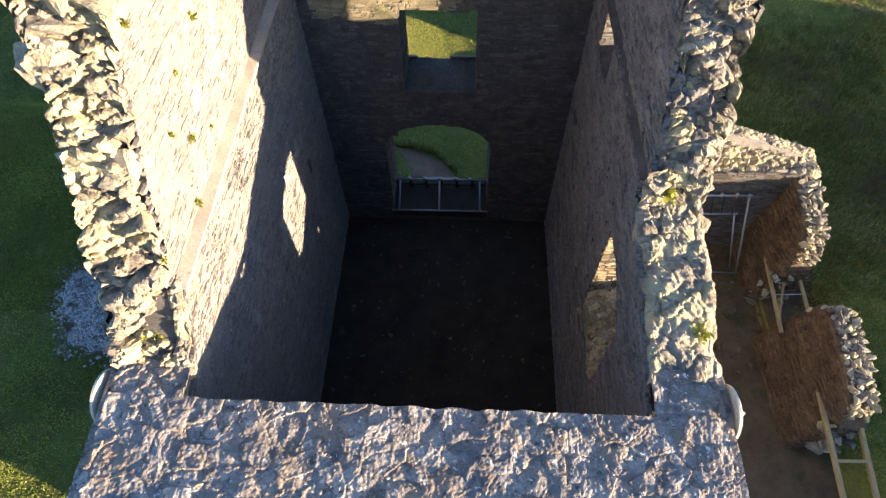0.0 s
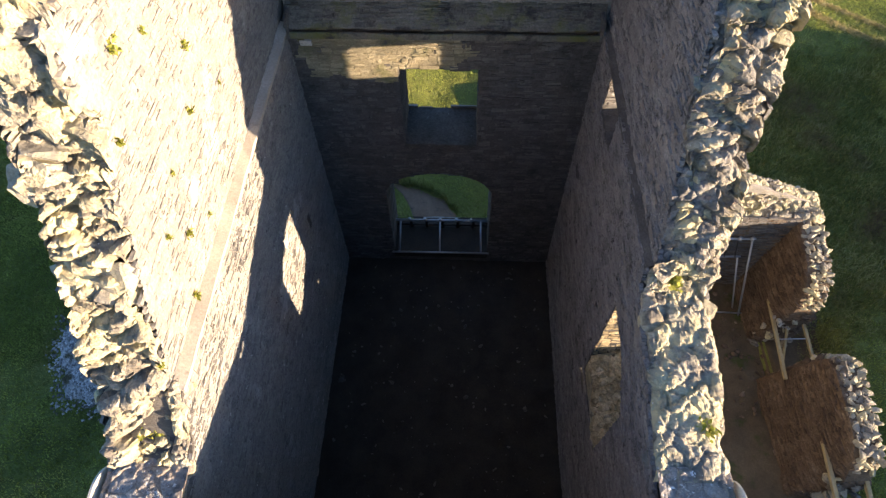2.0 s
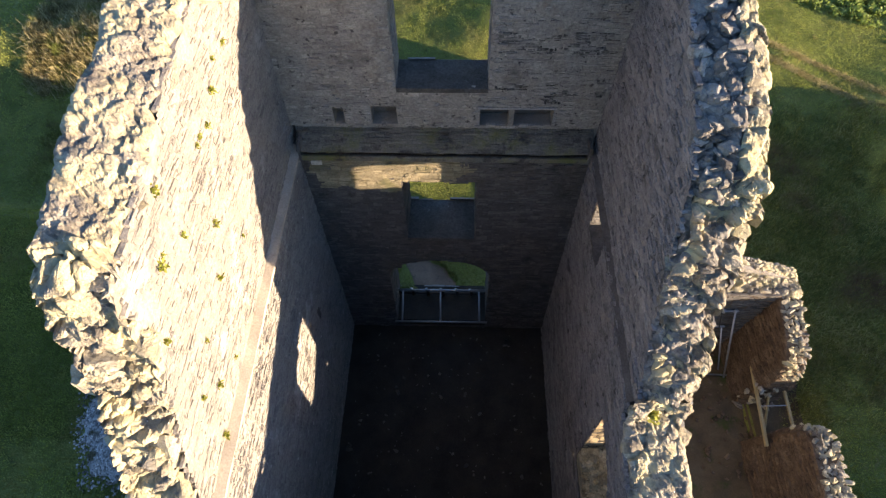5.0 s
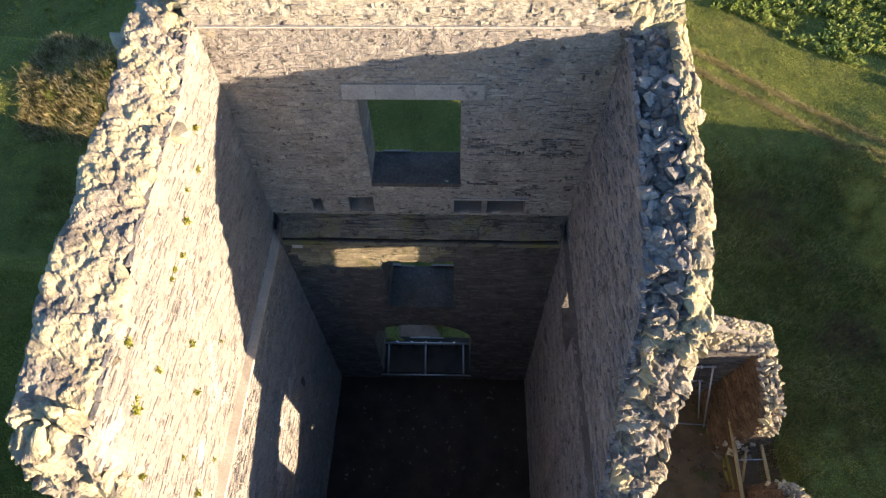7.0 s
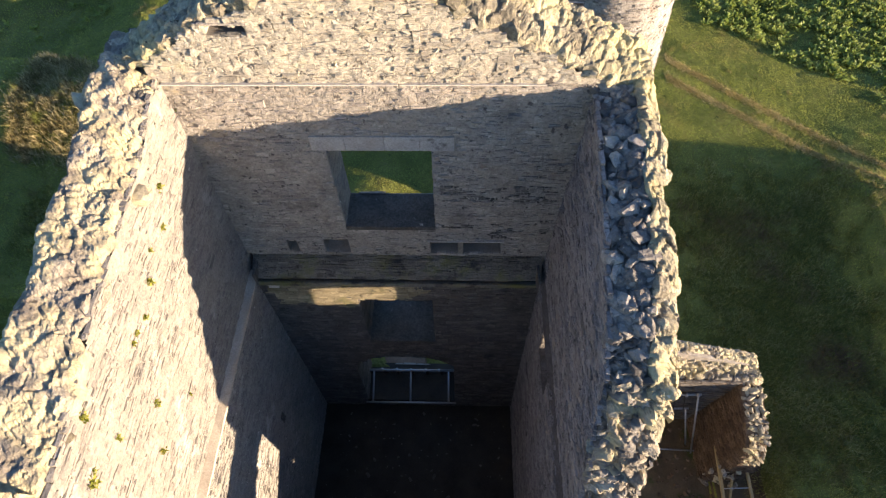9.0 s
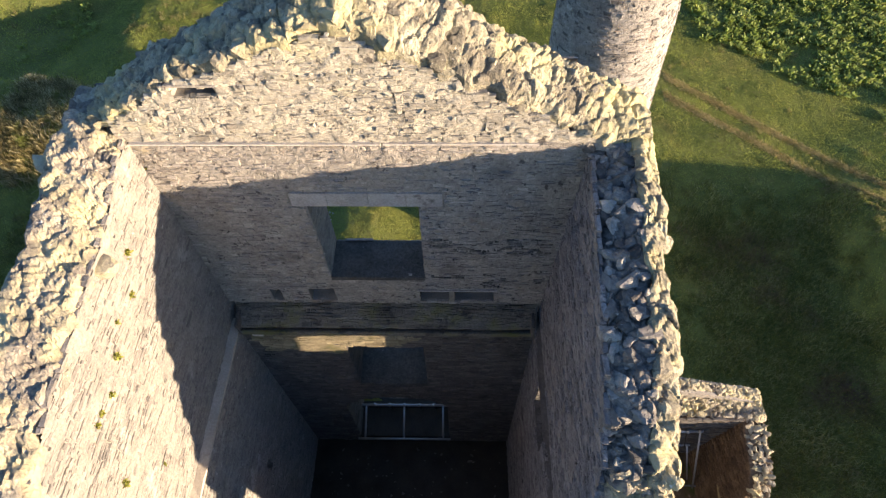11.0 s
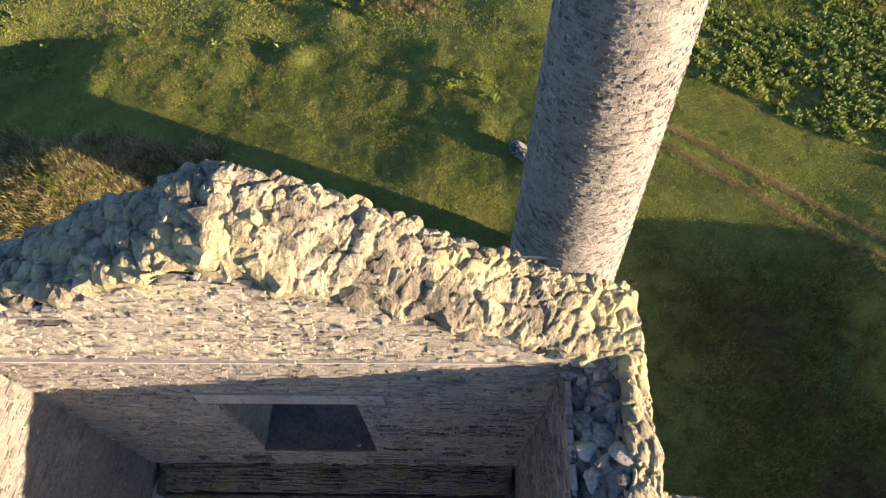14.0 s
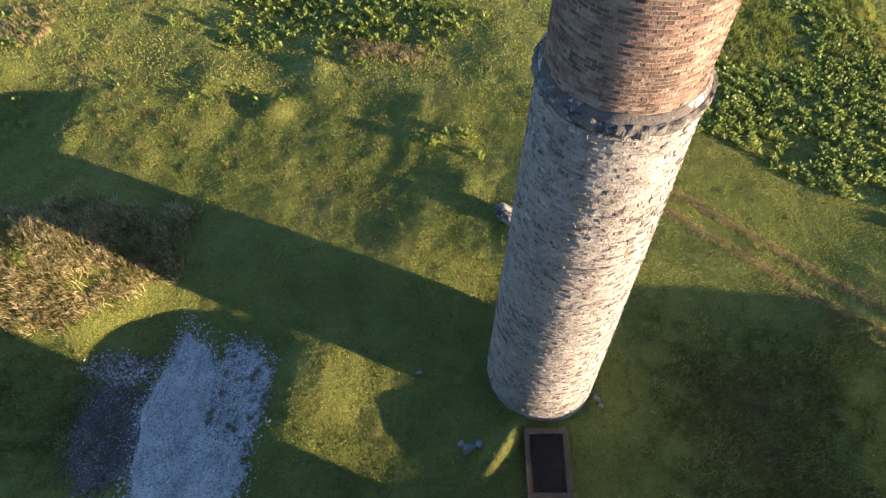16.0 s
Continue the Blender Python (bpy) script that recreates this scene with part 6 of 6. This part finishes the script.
lay_stones(fl, [(rf.uniform(LEFT_IN + 0.3, RIGHT_IN - 0.3), rf.uniform(3.2, 12.2), -0.17, abs(rf.normal(0, 0.05)) + 0.02, 0.3) for _ in range(300)], 0, 3.14, M_SHADESTONE)

# ---------------------------------------------------------------- plants on the walls
SPOTS = [(13.0, 14.62), (11.5, 14.28), (11.0, 13.78), (10.45, 13.9), (10.0, 13.65), (9.47, 13.4), (8.97, 13.48), (6.9, 13.35), (7.6, 14.1), (9.14, 13.5), (7.05, 13.4),
         (6.13, 12.6), (7.6, 13.06), (7.0, 9.96), (7.78, 11.5), (4.33, 10.0), (6.7, 11.35), (5.67, 9.6), (8.4, 12.2), (5.9, 10.9), (9.0, 11.0), (6.3, 10.4)]


def wall_plant(x, y, z, size, seed):
    rng = np.random.default_rng(seed)
    n = 46
    base = rng.normal(0, 0.25, (n, 3)) * size
    way = rng.normal(0, 1, (n, 3))
    way[:, 0] = np.abs(way[:, 0]) + 0.3
    way /= np.linalg.norm(way, axis=1)[:, None]
    side = np.cross(way, rng.normal(0, 1, (n, 3)))
    side /= np.linalg.norm(side, axis=1)[:, None]
    ln = rng.uniform(0.3, 0.8, (n, 1)) * size
    tip = base + way * ln
    mid = base + way * ln * 0.5
    w = 0.16 * size
    pts = np.stack([base, mid + side * w, tip, mid - side * w], 1).reshape(-1, 3) + (x, y, z)
    ob = fast_mesh("wall_plant", pts, np.arange(4 * n).reshape(-1, 4), M_PLANT)
    return tagged(ob, "small green fern tuft rooted in the masonry", "plant", "plants on the wall")


for k, (y_, z_) in enumerate(SPOTS):
    wall_plant(LEFT_UP + LEAN_W * (z_ - LEDGE) + 0.03, y_, z_, 0.06 + 0.07 * ((k * 37) % 10) / 10, 100 + k)
wall_plant(-4.7, 3.72, 8.7, 0.16, 160)
wall_plant(-4.5, 3.75, 8.7, 0.13, 161)
wall_plant(3.6, 6.3, 9.3, 0.22, 162)
wall_plant(3.95, 4.1, 8.6, 0.2, 163)

# ---------------------------------------------------------------- grass
# edges of the trodden path: x and y of its far and near side
PATH_FAR = ((-4.2, -2.5, -1.8, -1.15, -0.6, -0.15, -0.05), (15.75, 15.48, 15.42, 15.28, 14.85, 14.35, 13.8))
PATH_NEAR = ((-4.2, -2.6, -2.2, -1.95, -1.8, -1.7), (15.7, 15.3, 15.0, 14.6, 14.2, 13.8))


def outside(x, y):
    house = (x > LEFT_OUT - 0.05) & (x < RIGHT_OUT + 0.05) & (y > NEAR_OUT - 0.05) & (y < BACK_OUT + 0.05)
    pit = (x > RIGHT_OUT) & (x < np.where(y > 4.8, 11.7, 11.9)) & (y > -1.2) & (y < 13.6)
    shaft = (x - STACK_X) ** 2 + (y - STACK_Y) ** 2 < 2.2 ** 2
    hole = (np.abs(x - 6.1) < 0.85) & (np.abs(y - 18.55) < 1.3)
    g1 = ((x + 10.2) / 1.7) ** 2 + ((y - 8.0) / 1.8) ** 2 < 1
    g2 = (((x + 8.65) / 1.45) ** 2 + ((y - 20.5) / 3.2) ** 2 < 1) | (((x + 7.35) / 1.8) ** 2 + ((y - 17.9) / 2.2) ** 2 < 1) | (((x + 6.4) / 1.2) ** 2 + ((y - 20.9) / 1.8) ** 2 < 1)
    g3 = ((x + 11.2) / 1.2) ** 2 + ((y - 19.8) / 2.4) ** 2 < 1
    path = (y < np.interp(x, *PATH_FAR) - 0.04) & (y > np.interp(x, *PATH_NEAR) + 0.04) & (x > -4.2) & (x < -0.08)
    return ~(house | pit | shaft | hole | g1 | g2 | g3 | path)


def track_y(x0, y0, x1, y1, x):
    q = (x - x0) / (x1 - x0)
    return y0 + (y1 - y0) * q + 0.5 * np.sin(q * 3.1)


TRACKS = [(12.5, 32.4, 24, 22.8), (12.2, 30.9, 23.5, 21.1)]


def off_track(x, y):
    """True away from the wheel tracks."""
    on = np.zeros(len(x), bool)
    for row_ in TRACKS:
        on |= (np.abs(y - track_y(*row_, x)) < 0.26 + 0.1 * np.sin(x * 5.0)) & (x > row_[0])
    return ~on


def blades(name, label, material, x, y, length, width, lean, seed):
    """Single blades, each a bent strip of two pieces."""
    rng = np.random.default_rng(seed)
    keep = outside(x, y)
    x, y, length, width = x[keep], y[keep], length[keep], width[keep]
    n = len(x)
    z = terrain(x, y) - 0.01
    a, b = rng.uniform(0, 6.28, n), rng.uniform(0, 6.28, n)
    tilt = np.abs(rng.normal(0, lean, n)) + 0.15
    dx, dy, dz = np.cos(a) * np.sin(tilt), np.sin(a) * np.sin(tilt), np.cos(tilt)
    sx, sy = np.cos(b) * width, np.sin(b) * width
    p0 = np.stack([x - sx, y - sy, z], 1)
    p1 = np.stack([x + sx, y + sy, z], 1)
    m = np.stack([x + dx * length * 0.55, y + dy * length * 0.55, z + dz * length * 0.6], 1)
    p2 = m + np.stack([sx, sy, 0 * sx], 1) * 0.7
    p3 = m - np.stack([sx, sy, 0 * sx], 1) * 0.7
    tip = np.stack([x + dx * length * 1.2, y + dy * length * 1.2, z + dz * length * 0.85], 1)
    pts = np.stack([p0, p1, p2, p3, tip], 1).reshape(-1, 3)
    tri = np.array([(0, 1, 2), (0, 2, 3), (3, 2, 4)])
    ob = fast_mesh(name, pts, (np.arange(n)[:, None, None] * 5 + tri).reshape(-1, 3), material)
    return tagged(ob, label, "grass", "", "stuff")


def clumpy(x, y, scale, seed):
    return np.array([noise.noise(Vector((a * scale, b * scale, seed))) for a, b in zip(x, y)])


rg = np.random.default_rng(71)


def scatter(n, areas):
    xs_, ys_ = [], []
    total = sum((b - a) * (d - c) for a, b, c, d in areas)
    for a, b, c, d in areas:
        k = int(n * (b - a) * (d - c) / total)
        xs_.append(rg.uniform(a, b, k))
        ys_.append(rg.uniform(c, d, k))
    return np.concatenate(xs_), np.concatenate(ys_)


def edge_fade(x, y, x0, x1, y0, y1, soft):
    """0 well inside an area, rising to 1 at its rim."""
    d = np.minimum(np.minimum(x - x0, x1 - x), np.minimum(y - y0, y1 - y))
    return np.clip(1 - d / soft, 0, 1)


def turf(name, label, material, count, areas, length, width, seed):
    """Dense short turf: one narrow three-cornered blade each."""
    rng = np.random.default_rng(seed)
    x, y = scatter(count, areas)
    keep = outside(x, y) & (off_track(x, y) | (rng.random(len(x)) < 0.5))
    keep &= (rng.random(len(x)) > 0.6 * (1 - edge_fade(x, y, 8, 21.5, 7, 27.0, 5.0)))
    x, y = x[keep], y[keep]
    n = len(x)
    z = terrain(x, y) - 0.01
    long_ = rng.uniform(*length, n)
    a, b, tilt = rng.uniform(0, 6.28, n), rng.uniform(0, 6.28, n), np.abs(rng.normal(0, 0.35, n)) + 0.1
    w = rng.uniform(*width, n)
    sx, sy = np.cos(b) * w, np.sin(b) * w
    tip = np.stack([x + np.cos(a) * np.sin(tilt) * long_, y + np.sin(a) * np.sin(tilt) * long_, z + np.cos(tilt) * long_], 1)
    pts = np.stack([np.stack([x - sx, y - sy, z], 1), np.stack([x + sx, y + sy, z], 1), tip], 1).reshape(-1, 3)
    return tagged(fast_mesh(name, pts, np.arange(3 * n).reshape(-1, 3), material), label, "grass", "", "stuff")


# the field north of the ruin
NORTH_FIELD = [(-22, 24, 13.9, 38)]
FAR_FIELD = [(-32, 34, 38, 60), (-32, -22, 20, 38), (24, 34, 24, 38)]
SIDES = [(-19, -5.2, -1, 14), (11.5, 22, 2, 14)]
FIELD = NORTH_FIELD + FAR_FIELD + SIDES
turf("short_grass", "short green grass covering the field", M_BLADE, 720000, NORTH_FIELD, (0.035, 0.075), (0.010, 0.022), 72)
turf("far_grass", "green grass further off across the field", M_BLADE, 170000, FAR_FIELD, (0.06, 0.11), (0.022, 0.042), 69)
turf("shaded_grass", "short green grass beside the ruin", M_BLADE, 190000, SIDES, (0.05, 0.10), (0.014, 0.028), 70)
turf("lawn", "pale fresh green grass along the ruin", M_LAWN, 100000, [(-19, -5.3, 7.5, 16)], (0.05, 0.09), (0.015, 0.028), 67)
gx_, gy_ = scatter(120000, FIELD)
keep_ = clumpy(gx_, gy_, 0.9, 4.0) + 0.5 * clumpy(gx_, gy_, 2.6, 9.0) > 0.15
gx_, gy_ = gx_[keep_], gy_[keep_]
blades("tussock_grass", "longer tussocks of yellow-green grass", M_BLADE, gx_, gy_, rg.uniform(0.08, 0.17, len(gx_)), rg.uniform(0.008, 0.018, len(gx_)), 0.45, 73)


gx_, gy_ = scatter(170000, [(9, 20.0, 13.0, 26.5), (11.6, 20.0, 2, 13.0)])
keep_ = 0.3 * clumpy(gx_, gy_, 0.5, 14.0) + 0.6 * clumpy(gx_, gy_, 1.9, 19.0) + rg.random(len(gx_)) > 0.35 + 1.1 * edge_fade(gx_, gy_, 8, 21.5, 7, 27.0, 5.0)
gx_, gy_ = gx_[keep_], gy_[keep_]
g2x, g2y = scatter(70000, [(-20, -8.5, 13.5, 25.0)])
keep_ = 0.4 * clumpy(g2x, g2y, 0.5, 24.0) + 0.6 * clumpy(g2x, g2y, 1.9, 29.0) + rg.random(len(g2x)) > 0.72 + 1.1 * edge_fade(g2x, g2y, -22, -8.5, 16, 25.0, 3.0)
ex_ = rg.uniform(-4.2, -0.1, 1100)
ey_ = np.interp(ex_, *PATH_FAR) + np.abs(rg.normal(0.03, 0.09, 1100))
gx_, gy_ = np.concatenate([gx_, g2x[keep_], ex_]), np.concatenate([gy_, g2y[keep_], ey_])
blades("rough_grass", "rough brownish grass tussocks", M_ROUGH, gx_, gy_, rg.uniform(0.14, 0.40, len(gx_)), rg.uniform(0.010, 0.024, len(gx_)), 0.6, 68)


def tufts(areas, count, per, spread, seed, gate=None):
    r = np.random.default_rng(seed)
    out_x, out_y = [], []
    for a, b, c, d in areas:
        cx, cy = r.uniform(a, b, count), r.uniform(c, d, count)
        if gate:
            ok = np.array([gate(p, q) for p, q in zip(cx, cy)])
            cx, cy = cx[ok], cy[ok]
        sp = np.abs(r.normal(0, spread, len(cx)))[:, None] + spread * 0.4
        out_x.append((cx[:, None] + r.normal(0, 1, (len(cx), per)) * sp).ravel())
        out_y.append((cy[:, None] + r.normal(0, 1, (len(cx), per)) * sp).ravel())
    return np.concatenate(out_x), np.concatenate(out_y)


sx_, sy_ = tufts([(-21, -9.4, 24.0, 29.8)], 430, 105, 0.13, 74, lambda p, q: q > 24.6 + 0.55 * (p + 13) and noise.noise(Vector((p * 0.4, q * 0.4, 2))) > -0.5)
s2x, s2y = tufts([(-27, -15, 35, 48), (-18, -8, 32, 38), (-5.5, 3, 40.2, 42.6), (-24, 3, 36, 46)], 44, 44, 0.14, 75)
s3x, s3y = tufts([(13, 24, 27, 36), (19.0, 21.5, 19.5, 25), (19.0, 21.5, 20.5, 25), (19.2, 21.8, 19.5, 24)], 16, 40, 0.14, 76)
fx_, fy_ = np.concatenate([s2x, s3x]), np.concatenate([s2y, s3y])
blades("faded_grass", "faded short grass tufts across the field", M_FADED, fx_, fy_, rg.uniform(0.10, 0.28, len(fx_)), rg.uniform(0.008, 0.018, len(fx_)), 0.7, 83)
blades("dry_grass", "dry straw-coloured grass tussocks", M_STRAW, sx_, sy_, rg.uniform(0.25, 0.70, len(sx_)), rg.uniform(0.010, 0.024, len(sx_)), 0.42, 77)
# worn wheel tracks
tx_, ty_ = [], []
for row_ in TRACKS:
    q = rg.uniform(row_[0], row_[2], 15000)
    tx_.append(q)
    ty_.append(track_y(*row_, q) + rg.normal(0, 0.21, 15000))
tx_, ty_ = np.concatenate(tx_), np.concatenate(ty_)
blades("track_grass", "flattened dry grass along old wheel tracks", M_TRACK, tx_, ty_, rg.uniform(0.05, 0.13, len(tx_)), rg.uniform(0.012, 0.025, len(tx_)), 0.9, 78)


# bare trodden path behind the doorway
pq = np.linspace(-4.2, -0.05, 48)
far_, near_ = np.interp(pq, *PATH_FAR), np.interp(pq, *PATH_NEAR)
cross_ = np.linspace(0, 1, 13)
px_ = np.repeat(pq[None], 13, 0) + 0.05 * np.sin(np.repeat(far_[None], 13, 0) * 9.0)
py_ = near_[None] + (far_ - near_)[None] * cross_[:, None] + 0.05 * np.sin(pq * 7.0)[None]
lift_ = np.minimum(0.045, 0.30 * np.minimum(cross_, 1 - cross_))[:, None] - 0.02 + 0 * px_
path_f = [(k * 48 + j, k * 48 + j + 1, (k + 1) * 48 + j + 1, (k + 1) * 48 + j) for k in range(12) for j in range(47)]
path_ob = link_mesh("path", np.stack([px_.ravel(), py_.ravel(), terrain(px_.ravel(), py_.ravel()) + lift_.ravel()], 1), path_f, M_PATH, smooth=True)
tagged(path_ob, "bare trodden brown earth path behind the doorway", "path", "", "structure")


# broad-leaved weeds
def weeds(x, y, size, seed):
    """Leafy plants: each a rosette of bent pointed leaves, the inner ones upright."""
    rng = np.random.default_rng(seed)
    keep = outside(x, y) & off_track(x, y)
    per = 9
    x, y, size = (np.repeat(v[keep], per) for v in (x, y, size))
    n = len(x)
    x, y = x + rng.normal(0, 0.05, n), y + rng.normal(0, 0.05, n)
    z = terrain(x, y) + rng.uniform(0.0, 0.12, n)
    a, up = rng.uniform(0, 6.28, n), rng.uniform(0.25, 1.35, n)
    d = np.stack([np.cos(a) * np.cos(up), np.sin(a) * np.cos(up), np.sin(up)], 1)
    s = np.stack([-np.sin(a), np.cos(a), 0.35 * rng.normal(0, 1, n)], 1)
    b = np.stack([x, y, z], 1)
    L = (size * rng.uniform(0.6, 1.15, n))[:, None]
    w = L * rng.uniform(0.13, 0.22, (n, 1))
    mid, end = b + d * L * 0.55, b + d * L * (1.0, 1.0, 0.78)
    pts = np.stack([b, mid + s * w, end, mid - s * w], 1).reshape(-1, 3)
    ob = fast_mesh("weeds", pts, np.arange(4 * n).reshape(-1, 4), M_LEAF)
    return tagged(ob, "dense broad-leaved green weeds", "weeds", "", "stuff")


def patchy(scale, seed, level):
    return lambda p, q: noise.noise(Vector((p * scale, q * scale, seed))) > level


east_ = patchy(0.4, 7, -0.22)
wx_, wy_ = tufts([(15.5, 29, 27.5, 48)], 1500, 3, 0.2, 79, lambda p, q: q > 31 - (p - 19) * 0.5 and q > 44.5 - 0.6 * (p - 8) - 4.0 and not (q > 41.5 and 18.5 < p < 24) and east_(p, q))
w2x, w2y = tufts([(-11, 5, 41.2, 50)], 420, 3, 0.2, 80, patchy(0.35, 1, -0.2))
w3x, w3y = tufts([(-26, 4, 33, 50)], 160, 3, 0.25, 81, patchy(0.25, 5, 0.1))
wx_, wy_ = np.concatenate([wx_, w2x, w3x]), np.concatenate([wy_, w2y, w3y])
weeds(wx_, wy_, rg.uniform(0.22, 0.44, len(wx_)), 82)

# longer sunlit grass among the weeds, and dead stalks at the field's edge
lx_, ly_ = tufts([(18.5, 24, 41, 50), (26, 30, 42, 50)], 260, 40, 0.16, 84)
blades("long_grass", "long yellow-green grass among the weeds", M_BLADE, lx_, ly_, rg.uniform(0.2, 0.45, len(lx_)), rg.uniform(0.010, 0.022, len(lx_)), 0.5, 85)
dx_, dy_ = tufts([(-3.2, 0.9, 40.3, 41.8), (-23.5, -20.5, 40, 44)], 70, 40, 0.12, 86)
blades("dead_stalks", "heaps of dead straw-coloured stalks", M_TRACK, dx_, dy_, rg.uniform(0.15, 0.40, len(dx_)), rg.uniform(0.008, 0.018, len(dx_)), 0.9, 87)
